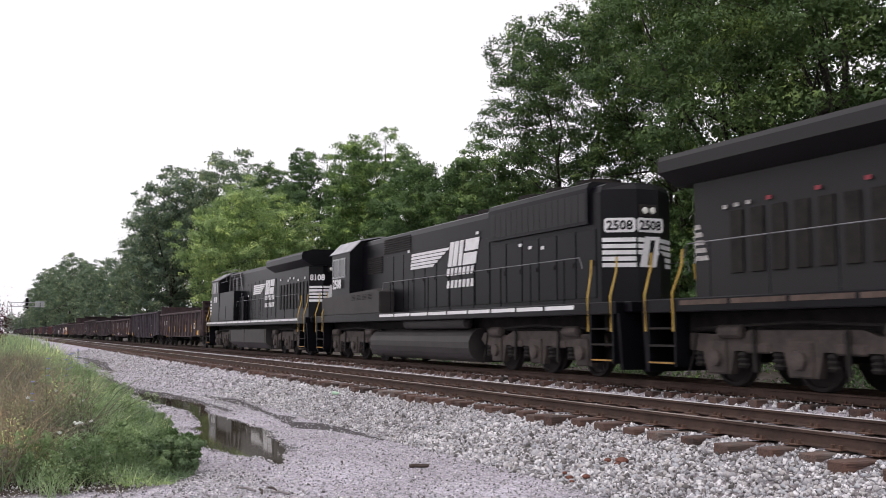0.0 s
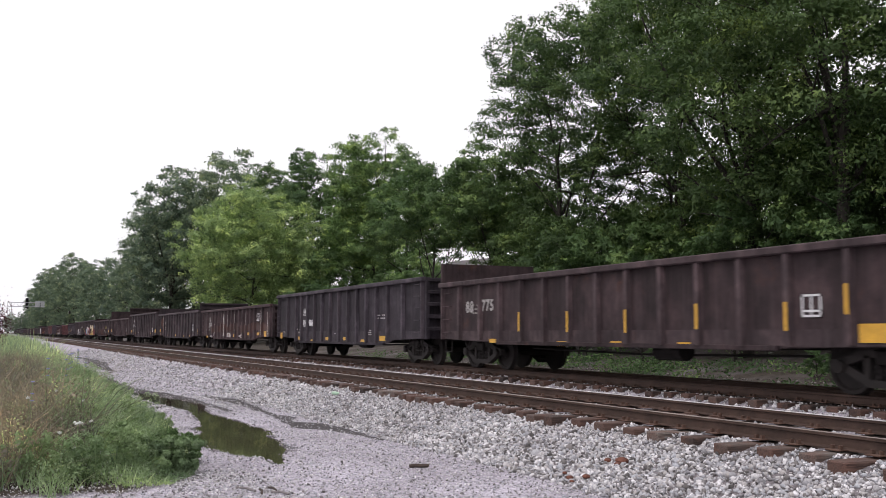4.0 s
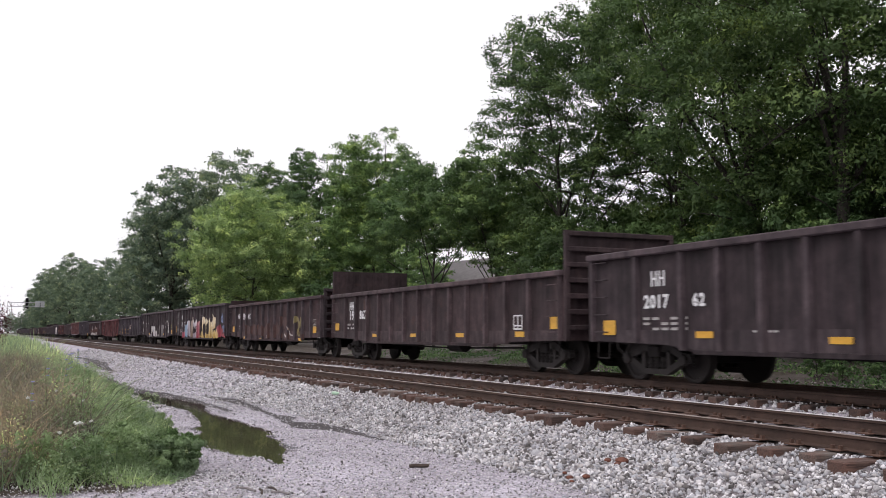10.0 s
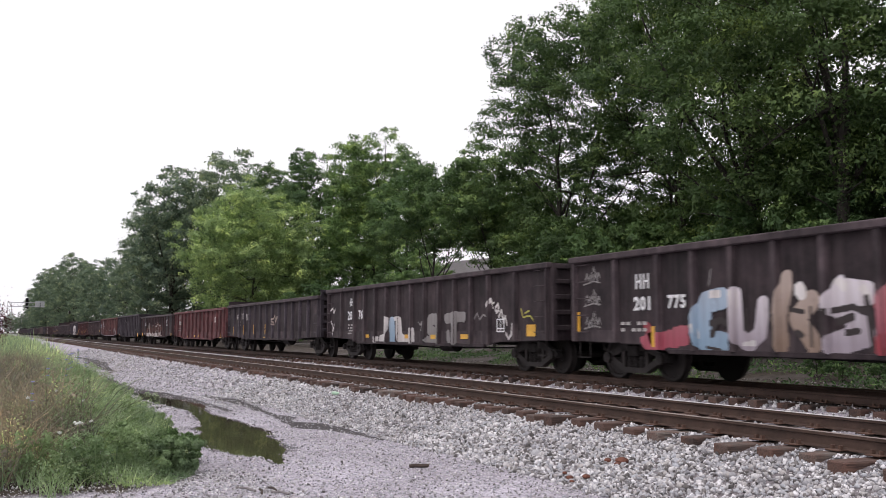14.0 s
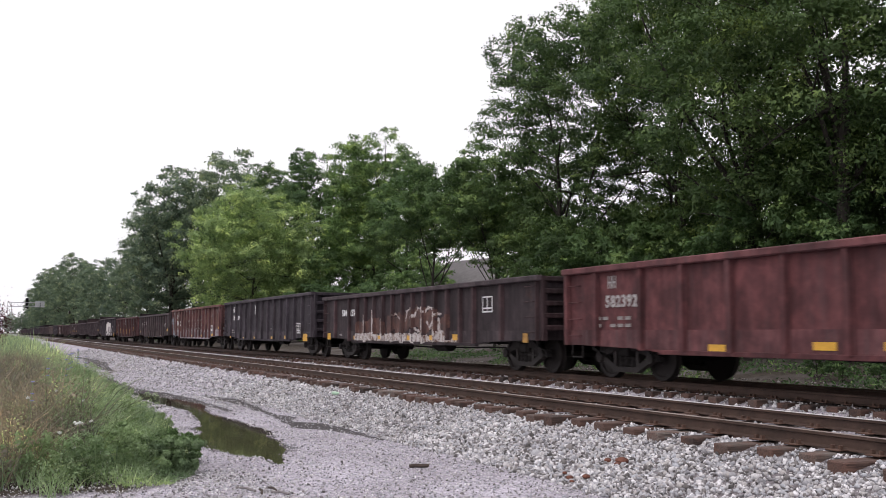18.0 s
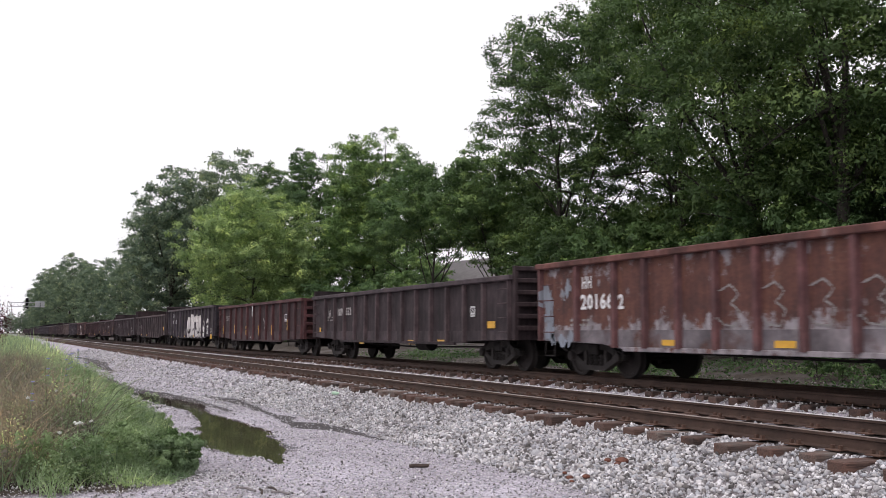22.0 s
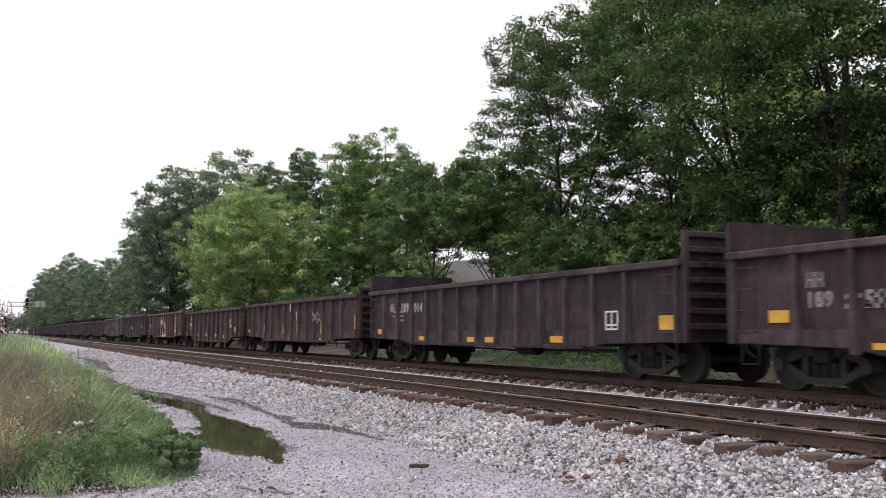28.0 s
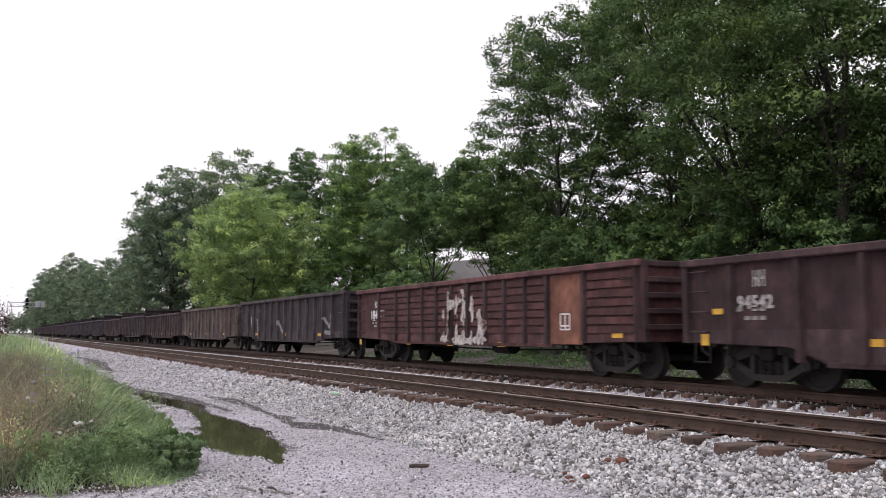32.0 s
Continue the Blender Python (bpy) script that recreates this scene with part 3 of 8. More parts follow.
def scatter_stones(name, label, count, region, size, mat, seed, lift=0.0, small=False):
    """Loose stones lying on the ground: rough twelve-faced lumps joined as one stretch of ballast."""
    rng = np.random.default_rng(seed)
    phi = (1 + 5 ** 0.5) / 2
    base = np.array([(-1, phi, 0), (1, phi, 0), (-1, -phi, 0), (1, -phi, 0), (0, -1, phi), (0, 1, phi), (0, -1, -phi), (0, 1, -phi), (phi, 0, -1), (phi, 0, 1), (-phi, 0, -1), (-phi, 0, 1)]) / 1.9
    tri = np.array([(0, 11, 5), (0, 5, 1), (0, 1, 7), (0, 7, 10), (0, 10, 11), (1, 5, 9), (5, 11, 4), (11, 10, 2), (10, 7, 6), (7, 1, 8), (3, 9, 4), (3, 4, 2), (3, 2, 6), (3, 6, 8), (3, 8, 9), (4, 9, 5), (2, 4, 11), (6, 2, 10), (8, 6, 7), (9, 8, 1)])
    if small:
        base = np.array([(1, 0, 0), (-1, 0, 0), (0, 1, 0), (0, -1, 0), (0, 0, 1), (0, 0, -1)]) * 1.1
        tri = np.array([(0, 2, 4), (2, 1, 4), (1, 3, 4), (3, 0, 4), (2, 0, 5), (1, 2, 5), (3, 1, 5), (0, 3, 5)])
    c = len(base)
    spots = region(rng, count)
    spots = np.array([p for p in spots if stone_fits(p[0], p[1], rng)])
    n = len(spots)
    v = np.repeat(base[None], n, 0)
    v = v * (1 + rng.uniform(-0.5, 0.34, (n, c, 1))) * rng.uniform(0.72, 1.2, (n, 1, 3))
    ax = rng.normal(size=(n, 3))
    ax /= np.linalg.norm(ax, axis=1, keepdims=True)
    ang = rng.uniform(0, 6.28, n)
    K = np.zeros((n, 3, 3))
    K[:, 0, 1], K[:, 0, 2], K[:, 1, 0], K[:, 1, 2], K[:, 2, 0], K[:, 2, 1] = -ax[:, 2], ax[:, 1], ax[:, 2], -ax[:, 0], -ax[:, 1], ax[:, 0]
    R = np.eye(3)[None] + np.sin(ang)[:, None, None] * K + (1 - np.cos(ang))[:, None, None] * (K @ K)
    scl = size * 0.5 * rng.lognormal(0, 0.28, (n, 1, 1)) * rng.uniform(0.65, 1.25, (n, 1, 3))
    v = np.einsum("nij,nkj->nki", R, v * scl)
    z = np.array([ground_z(a, b) for a, b in spots]) + lift + rng.uniform(-0.15, 0.35, n) * size
    v[:, :, 0] += spots[:, 0:1]
    v[:, :, 1] += spots[:, 1:2]
    v[:, :, 2] += z[:, None]
    me = bpy.data.meshes.new(name)
    f = (tri[None] + c * np.arange(n)[:, None, None]).reshape(-1, 3)
    me.vertices.add(n * c)
    me.vertices.foreach_set("co", v.astype(np.float32).ravel())
    me.loops.add(len(f) * 3)
    me.loops.foreach_set("vertex_index", f.astype(np.int32).ravel())
    me.polygons.add(len(f))
    me.polygons.foreach_set("loop_start", np.arange(0, len(f) * 3, 3, dtype=np.int32))
    me.update(calc_edges=True)
    me.materials.append(mat)
    return tagged(place(name, me), label, "ballast", kind="stuff")


TIE_X = np.array([t[0] for t in TIES[False]])
FAR_TIE_X = np.array([t[0] for t in TIES[True]])


def stone_fits(x, y, rng):
    """No stones on the ties or in the puddle, and few in the wet ruts."""
    if abs(y - NEAR) < 1.24 and np.abs(TIE_X - x).min() < 0.14:
        return False
    if abs(y - FAR) < 1.24 and np.abs(FAR_TIE_X - x).min() < 0.12 and rng.uniform() < 0.6:
        return False
    if abs(abs(y - NEAR) - 0.7525) < 0.10:
        return False
    if y < 5.8 and x > -70:
        if along(PUDDLE, -x, y) > 0.05:
            return False
        w = max(along(WET, -x, y), along(WET_LOW, -x, y), along(WET_TOE, -x, y))
        return w < 0.0 or rng.uniform() < 0.25
    return True


def strip_region(s0, s1, y0, y1, power=1.0):
    """Spots between s0 and s1 up the line, thinner with distance."""
    def pick(rng, count):
        u = rng.uniform(0, 1, count) ** power
        return np.stack([-(s0 + (s1 - s0) * u), rng.uniform(y0, y1, count)], 1)
    return pick


build_ground()


# ---- train ----
WHEELS = {}   # wheelsets by their place in the truck and wheel size
TRAIN = []    # (thing, metres up the line at the start)


def wheelset(parent, x, radius, gauge=0.7525):
    def make():
        b = bmesh.new()
        for side in (-1, 1):
            y = side * gauge
            prof = [(y - side * 0.085, 0.07), (y - side * 0.07, radius + 0.028), (y - side * 0.045, radius + 0.028), (y - side * 0.035, radius + 0.002), (y + side * 0.065, radius - 0.006), (y + side * 0.068, radius - 0.07), (y + side * 0.03, radius - 0.10), (y + side * 0.02, 0.16), (y + side * 0.07, 0.12), (y + side * 0.07, 0.05)]
            turned(prof, "y", 20, b)
        turned([(-1.06, 0.07), (1.06, 0.07)], "y", 12, b)
        return b
    ob = shared(("wheelset", radius), "wheelset", make, MAT["wheel"], parent, pose(x, 0, radius))
    WHEELS.setdefault((round(x, 3), radius), []).append(ob)
    return ob


def freight_truck(car, x):
    truck = place("truck", None, car, pose(x, 0, 0))
    mat = MAT["grime"]

    def frame_plate():
        b = bmesh.new()
        prism([(-1.10, 0.50), (-0.72, 0.62), (-0.42, 0.76), (0.42, 0.76), (0.72, 0.62), (1.10, 0.50), (1.10, 0.40), (0.70, 0.50), (0.38, 0.60), (-0.38, 0.60), (-0.70, 0.50), (-1.10, 0.40)], -0.07, 0.07, b)
        prism([(-0.98, 0.44), (-0.72, 0.46), (-0.30, 0.26), (0.30, 0.26), (0.72, 0.46), (0.98, 0.44), (0.80, 0.36), (0.36, 0.15), (-0.36, 0.15), (-0.80, 0.36)], -0.075, 0.075, b)
        for q in (-1, 1):
            prism([(q * 0.34, 0.24), (q * 0.44, 0.28), (q * 0.44, 0.64), (q * 0.34, 0.64)], -0.07, 0.07, b)
            prism([(q * 0.74, 0.38), (q * 1.06, 0.40), (q * 1.06, 0.56), (q * 0.74, 0.60)], -0.08, 0.08, b)
        return b

    def springs():
        b = bmesh.new()
        for q in (-0.2, 0.0, 0.2):
            turned([(0.26, 0.07), (0.30, 0.085), (0.34, 0.07), (0.38, 0.085), (0.42, 0.07), (0.46, 0.085), (0.50, 0.07)], "z", 8, b, (q, 0, 0))
        return b

    for side in (-1, 1):
        f = shared("side_frame", "side_frame", frame_plate, MAT["truck_dark"], truck, pose(0, side * 0.98, 0))
        shared("springs", "coil_spring", springs, mat, truck, pose(0, side * 0.98, 0))
        for q in (-0.89, 0.89):
            shared("axle_cap", "axle_cap", lambda: turned([(-0.06, 0.11), (0.05, 0.11), (0.07, 0.05)], "y", 12), MAT["truck_dark"], truck, pose(q, side * 1.08, 0.457, 0, 0, 180 if side < 0 else 0))
    shared("bolster", "bolster", lambda: box(-0.18, 0.18, -1.12, 1.12, 0.50, 0.72, 0.02), mat, truck)
    for q in (-0.89, 0.89):
        wheelset(truck, q, 0.457)
    return truck


def coupler(parent, x, way):
    def make():
        b = box(0.0, 0.42, -0.07, 0.07, 0.79, 0.93, 0.015)
        prism([(0.36, 0.70), (0.62, 0.70), (0.66, 0.74), (0.66, 0.98), (0.62, 1.02), (0.36, 1.02)], -0.16, 0.06, b)
        rod([(0.35, -0.3, 0.86), (0.45, -0.33, 0.62), (0.62, -0.30, 0.52)], 0.03, 6, b)
        return b
    return shared("coupler", "coupler", make, MAT["grime"], parent, pose(x, 0, 0, 0, 0, 0 if way > 0 else 180))


HALF, LEN = 1.50, 8.12   # half width over the side sheets, half body length


def rib_places(half, step, outer=6.55, shift=0.0):
    """Ribs at an even step over the car's middle, one wider panel at each end."""
    n = int(half / step + 0.01)
    return [-8.0, -outer + shift] + [k * step + shift for k in range(-n, n + 1)] + [outer + shift, 8.0]


RIBS_WIDE = rib_places(5.5, 1.095, 6.62)
RIBS_MID = rib_places(5.12, 1.02, 6.5)
RIBS_NARROW = rib_places(5.05, 0.84, 6.48)
RIBS_BELLY = [-8.0, -6.9, -5.35, -4.08, -2.82, -1.55, -0.28, 0.97, 2.18, 3.40, 4.68, 6.0, 7.0, 8.0]
RIBS = {}


def side_marks(car, marks, ribs):
    """Tape, stencil bars and numbers on the near side. Each mark: kind, x, z and its sizes."""
    y = -HALF - 0.018
    for mk in marks:
        kind, x, z = mk[0], mk[1], mk[2]
        if kind in ("tape", "oldtape"):
            w, h = mk[3], mk[4]
            shared(("tape", w, h), "reflective_tape", lambda: box(-w / 2, w / 2, -0.002, 0.002, -h / 2, h / 2), MAT["yellow" if kind == "tape" else "old_yellow"], car, pose(x, y - 0.007, z), "yellow reflective patch")
        elif kind in ("stripe", "oldstripe", "whitestripe"):
            # tall tape on the face of the nearest rib
            w, h = mk[3], mk[4]
            x = min(ribs, key=lambda q: abs(q - x))
            shared(("tape", w, h), "reflective_tape", lambda: box(-w / 2, w / 2, -0.002, 0.002, -h / 2, h / 2), MAT[{"stripe": "yellow", "oldstripe": "pale_text", "whitestripe": "white"}[kind]], car, pose(x, -HALF - 0.106, z), {"stripe": "tall yellow reflective stripe", "oldstripe": "worn pale streak of paint", "whitestripe": "white painted bar"}[kind])
        elif kind in ("bars", "fbars"):
            # unreadable small stencilling: short bars in rows
            w, h, rows = mk[3], mk[4], mk[5]

            tall, wide = min(0.035, h / rows * 0.25), w * 0.14
            for i in range(rows):
                zz = h / 2 - (i + 0.5) * h / rows
                for k in range(5):
                    if (k + i) % 5 != 2:
                        shared(("bar", round(wide, 3), round(tall, 3)), "stencil_bar", lambda: box(-wide / 2, wide / 2, -0.002, 0.002, -tall, tall), MAT["faded" if kind == "bars" else "pale_text"], car, pose(x - w / 2 + (k * 0.2 + 0.07) * w, y, z + zz))
        elif kind == "box":
            w, h = mk[3], mk[4]

            def framed():
                b = bmesh.new()
                t = 0.035
                for a in ((-w / 2, w / 2, h / 2 - t, h / 2), (-w / 2, w / 2, -h / 2, -h / 2 + t), (-w / 2, -w / 2 + t, -h / 2, h / 2), (w / 2 - t, w / 2, -h / 2, h / 2), (-t / 2, t / 2, -h / 2, h / 2), (-w / 2, w / 2, -h * 0.28, -h * 0.28 + t)):
                    box(a[0], a[1], -0.002, 0.002, a[2], a[3], 0, b)
                return b
            shared(("framed", w, h), "stencil_box", framed, MAT["white" if len(mk) < 6 else "pale_text"], car, pose(x, y, z), "white framed stencil panel")
        elif kind in ("num", "fnum", "pnum"):
            lettering("stencil_number", mk[3], mk[4] * 1.05, MAT[{"num": "white", "fnum": "faded", "pnum": "pale_text"}[kind]], car, pose(x, y, z), "white stencilled characters", 0.012, 0.0, 1.12)
        elif kind == "mark":
            # owner's initials, kept as plain strokes
            w, h = mk[3], mk[4]

            def strokes():
                b = bmesh.new()
                for k in range(2):
                    x0 = -w / 2 + k * w * 0.56
                    box(x0, x0 + w * 0.10, -0.002, 0.002, -h / 2, h / 2, 0, b)
                    box(x0 + w * 0.32, x0 + w * 0.42, -0.002, 0.002, -h / 2, h / 2, 0, b)
                    box(x0 + w * 0.10, x0 + w * 0.32, -0.002, 0.002, -h * 0.07, h * 0.07, 0, b)
                return b
            shared(("mark", w, h), "owner_mark", strokes, MAT["white"] if len(mk) < 6 else mk[5], car, pose(x, y, z), "white stencilled owner's mark")


def gondola(label, s, height, paint, rib_paint=None, raised=0.0, belly=0.12, ribs=None, marks=(), ribbed=False, chord=None, wide_rib=0.16, length=LEN, strake=None, sill=0.74):
    """An open-top freight car. s: metres up the line of its middle at the start; height of its sides over the rail."""
    car = tagged(new("gondola_car"), label, "freight car", "gondola cars in the train")
    TRAIN.append((car, s))
    end_paint = tinted(rib_paint or paint, 1.0, 0.004, 0.1, "end")
    # Ribs: lighter copy of the side paint, for the light they catch and dust
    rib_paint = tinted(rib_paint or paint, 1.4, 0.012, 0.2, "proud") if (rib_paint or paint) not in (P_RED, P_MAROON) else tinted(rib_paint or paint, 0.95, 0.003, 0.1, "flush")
    # Top chord: sky light on it is painted in by lightening the paint
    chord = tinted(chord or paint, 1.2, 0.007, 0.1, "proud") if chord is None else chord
    strake = strake or tinted(paint, 1.1, 0.010, 0.2, "dusty")
    ribs = ribs or RIBS_WIDE
    RIBS[car.name] = ribs
    floor, end = 0.98, length
    low = sill - belly
    outline = [(-end, sill + 0.06), (-end + 2.5, sill), (-end + 3.3, low), (end - 3.3, low), (end - 2.5, sill), (end, sill + 0.06), (end, height), (-end, height)]
    for side in (-1, 1):
        place("side_sheet", mesh_of("side_sheet", prism(outline, -0.02, 0.02), paint), car, pose(0, side * (HALF - 0.02), 0))
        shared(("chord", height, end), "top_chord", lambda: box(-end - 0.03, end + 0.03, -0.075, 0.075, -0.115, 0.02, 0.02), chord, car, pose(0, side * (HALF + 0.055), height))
        shared(("sill_flange", end), "side_sill", lambda: box(-end + 3.3, end - 3.3, -0.05, 0.05, -0.04, 0.05, 0.01), paint, car, pose(0, side * HALF, low))
        plate = [(-end + 0.05, sill + 0.07), (-end + 2.5, sill + 0.01), (-end + 3.3, low + 0.05), (end - 3.3, low + 0.05), (end - 2.5, sill + 0.01), (end - 0.05, sill + 0.07), (end - 0.05, 1.03), (-end + 0.05, 1.03)]
        shared(("strake", sill, low, end), "lap_plate", lambda: prism(plate, -0.006, 0.004), strake, car, pose(0, side * (HALF + 0.005), 0), "dusty lower lap plate")
        for k, x in enumerate(ribs):
            edge = k in (0, len(ribs) - 1)
            base = sill + 0.05 if abs(x) > end - 2.6 else low + 0.03
            w = wide_rib * (0.62 if edge else 1.0)

            def rib():
                b = bmesh.new()
                prof = [(-w / 2, 0.0), (-w / 2 + 0.025, -0.10), (w / 2 - 0.025, -0.10), (w / 2, 0.0)]
                for z0, z1 in ((base, height - 0.115),):
                    a = [b.verts.new((px, py, z0)) for px, py in prof]
                    c = [b.verts.new((px, py * 0.95, z1)) for px, py in prof]
                    for i in range(4):
                        b.faces.new((a[i], a[(i + 1) % 4], c[(i + 1) % 4], c[i]))
                    b.faces.new(a), b.faces.new(list(reversed(c)))
                return b
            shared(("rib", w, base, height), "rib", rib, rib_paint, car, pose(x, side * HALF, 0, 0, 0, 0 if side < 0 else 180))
    if ribbed:
        for k, (x0, x1) in enumerate(zip(ribs, ribs[1:])):
            for q in range(7):
                if k not in (0, 11):
                    w = round((x1 - x0) / 2 - 0.1, 3)
                    shared(("ridge", w), "pressed_ridge", lambda: prism([(-w, -0.07), (w, -0.07), (w - 0.03, 0.07), (-w + 0.03, 0.07)], -0.045, 0.0), tinted(paint, 1.0, 0.0, 0.0, "ridge"), car, pose((x0 + x1) / 2, -HALF, sill + 0.30 + q * (height - sill - 0.55) / 6))
    top = height + raised
    for way in (-1, 1):
        e = place("end_wall", mesh_of("end_wall", box(-0.02, 0.02, -HALF + 0.04, HALF - 0.04, sill + 0.06, top), paint), car, pose(way * (end - 0.02), 0, 0))
        n_bars = 5 + (2 if raised > 0.4 else 1 if raised > 0.1 else 0)

        def bars():
            b = bmesh.new()
            for q in range(n_bars):
                z = sill + 0.35 + q * (top - sill - 0.42) / (n_bars - 1)
                box(0.0, 0.11, -HALF + 0.02, HALF - 0.02, z - 0.06, z + 0.06, 0.02, b)
            box(0.0, 0.10, -HALF - 0.01, -HALF + 0.10, sill + 0.05, top, 0, b)
            box(0.0, 0.10, HALF - 0.10, HALF + 0.01, sill + 0.05, top, 0, b)
            return b
        shared(("end_bars", top, n_bars), "end_ribs", bars, end_paint, car, pose(way * (end + 0.002), 0, 0, 0, 0, 0 if way > 0 else 180))
        coupler(car, way * (end - 0.05), way)

        for q in range(5):
            if sill + 0.25 + q * 0.36 < height - 0.1:
                shared("rung", "ladder_rung", lambda: rod([(-0.21, 0, 0), (-0.21, -0.07, 0), (0.21, -0.07, 0), (0.21, 0, 0)], 0.013, 5), rib_paint, car, pose(way * (end - 0.42), -HALF - 0.02, sill + 0.25 + q * 0.36))

        def stirrup():
            return rod([(-0.2, 0, 0.82), (-0.2, -0.02, 0.45), (0.2, -0.02, 0.45), (0.2, 0, 0.82)], 0.018, 5)
        shared("stirrup", "sill_step", stirrup, MAT["grime"], car, pose(way * (end - 0.42), -HALF + 0.02, 0))
        freight_truck(car, way * 6.55)
    shared(("floor", end), "floor_plate", lambda: box(-end + 0.03, end - 0.03, -HALF + 0.05, HALF - 0.05, 0.92, 0.98), MAT["grime"], car)
    shared(("centre_sill", end), "centre_sill", lambda: prism([(-end, 0.92), (-end, 0.72), (-3.5, 0.66), (3.5, 0.66), (end, 0.72), (end, 0.92)], -0.2, 0.2), MAT["grime"], car)
    shared("brake_tank", "brake_reservoir", lambda: turned([(-0.45, 0.05), (-0.42, 0.2), (0.42, 0.2), (0.45, 0.05)], "x", 14, None, (1.2, -0.75, 0.62)), MAT["grime"], car)
    shared("brake_rod", "brake_rod", lambda: rod([(-4.6, -0.55, 0.58), (0.2, -0.6, 0.52), (4.6, -0.5, 0.58)], 0.025, 5), MAT["grime"], car)
    side_marks(car, marks, ribs)
    return car


P_DARK = wagon_paint("dark_grey_wagon_paint", (0.0305, 0.0225, 0.0250), 0.16, 0.32)
P_GREY = wagon_paint("slate_grey_wagon_paint", (0.028, 0.0235, 0.0295), 0.05, 0.25)
P_BROWN = wagon_paint("dull_brown_wagon_paint", (0.037, 0.0245, 0.0258), 0.26, 0.3)
P_OXIDE = wagon_paint("dark_oxide_wagon_paint", (0.037, 0.0200, 0.0215), 0.26, 0.22)
P_MAROON = wagon_paint("maroon_wagon_paint", (0.072, 0.028, 0.0285), 0.12, 0.25)
P_RED = wagon_paint("red_oxide_wagon_paint", (0.092, 0.033, 0.034), 0.05, 0.25)
def peeling_paint(name):
    """Grey paint that has flaked off a rusty side, most of it along a band over the lap plate and under the top."""
    m, n, l, b = shader(name)
    fine, mid_n = noise_tex(n, l, 20.0, 5.0), noise_tex(n, l, 1.1, 5.0, rough=0.65)
    rust = value_ramp(n, l, mid_n, [(0.3, (0.050, 0.022, 0.020)), (0.5, (0.105, 0.038, 0.028)), (0.7, (0.150, 0.062, 0.040))]).outputs[0]
    rust = blend(n, l, 1.0, rust, value_ramp(n, l, fine, [(0.3, (0.65,) * 3), (0.7, (1.15,) * 3)]).outputs[0], "MULTIPLY")
    tc, sx = n.new("ShaderNodeTexCoord"), n.new("ShaderNodeSeparateXYZ")
    l.new(tc.outputs["Object"], sx.inputs[0])
    mr = n.new("ShaderNodeMapRange")
    mr.inputs["From Min"].default_value, mr.inputs["From Max"].default_value = 0.5, 2.5
    l.new(sx.outputs[2], mr.inputs["Value"])
    band = value_ramp(n, l, mr.outputs[0], [(0.22, (0.20,) * 3), (0.32, (0.13,) * 3), (0.45, (0.0,) * 3), (0.72, (0.0,) * 3), (0.92, (0.09,) * 3)]).outputs[0]
    sm = n.new("ShaderNodeMath")
    l.new(noise_tex(n, l, 2.4, 9.0, (1.0, 1.0, 0.8), 0.72), sm.inputs[0])
    l.new(band, sm.inputs[1])
    flake = value_ramp(n, l, sm.outputs[0], [(0.60, (0, 0, 0)), (0.66, (0.85,) * 3)]).outputs[0]
    c = blend(n, l, flake, rust, value_ramp(n, l, noise_tex(n, l, 6.0, 3.0), [(0.3, (0.19, 0.18, 0.20)), (0.7, (0.36, 0.34, 0.36))]).outputs[0])
    runs = value_ramp(n, l, noise_tex(n, l, 1.0, 4.0, (9.0, 9.0, 0.5)), [(0.3, (0.62, 0.58, 0.58)), (0.55, (1.0,) * 3)]).outputs[0]
    l.new(blend(n, l, 1.0, c, runs, "MULTIPLY"), b.inputs["Base Color"])
    b.inputs["Roughness"].default_value = 0.8
    bump(n, l, b, fine, 0.4, 0.004)
    PAINTS[m.name] = ((0.10, 0.042, 0.034), 0.5, 0.15, 0.1)
    return m


P_RUST = peeling_paint("rusted_through_wagon_paint")
P_PANEL = wagon_paint("patched_rust_wagon_paint", (0.074, 0.030, 0.029), 0.30, 0.25)
P_PALE = wagon_paint("pale_rusty_wagon_paint", (0.068, 0.053, 0.048), 0.45, 0.45, 0.1)

# (middle up the line, side height, paint, rib paint, raised end, belly, number, options, label)
JOINTS = [59.35, 76.8, 94.3, 111.6, 129.0, 146.2, 163.7, 181.1, 198.3, 215.5, 232.9, 249.9, 267.6, 285.3, 302.6, 320.4, 338.1, 355.8, 373.4, 390.9, 408.5, 425.9, 443.7]


def mid(i):
    return (JOINTS[i] + JOINTS[i + 1]) / 2


gondola("dark brown open gondola car with raised ribbed ends", mid(0), 2.36, P_BROWN, raised=0.58, belly=0.02,
        ribs=rib_places(5.5, 1.08, 6.62, -0.3), marks=[("fnum", -6.58, 1.52, "88", 0.29), ("fnum", -5.65, 1.55, "775", 0.28), ("stripe", -3.56, 1.24, 0.07, 0.46), ("stripe", -1.41, 1.22, 0.07, 0.46), ("stripe", 0.76, 1.21, 0.07, 0.46), ("stripe", 2.93, 1.27, 0.07, 0.46), ("stripe", 5.18, 1.24, 0.07, 0.46), ("stripe", 7.15, 1.48, 0.07, 0.46), ("tape", -5.04, 0.77, 0.35, 0.1), ("tape", -1.74, 0.73, 0.36, 0.11), ("tape", 0.34, 0.75, 0.36, 0.11), ("tape", 2.49, 0.75, 0.36, 0.11), ("tape", 6.74, 0.97, 0.55, 0.28), ("box", 5.56, 1.4, 0.4, 0.36), ("fbars", -6.0, 1.6, 0.6, 0.3, 3)])
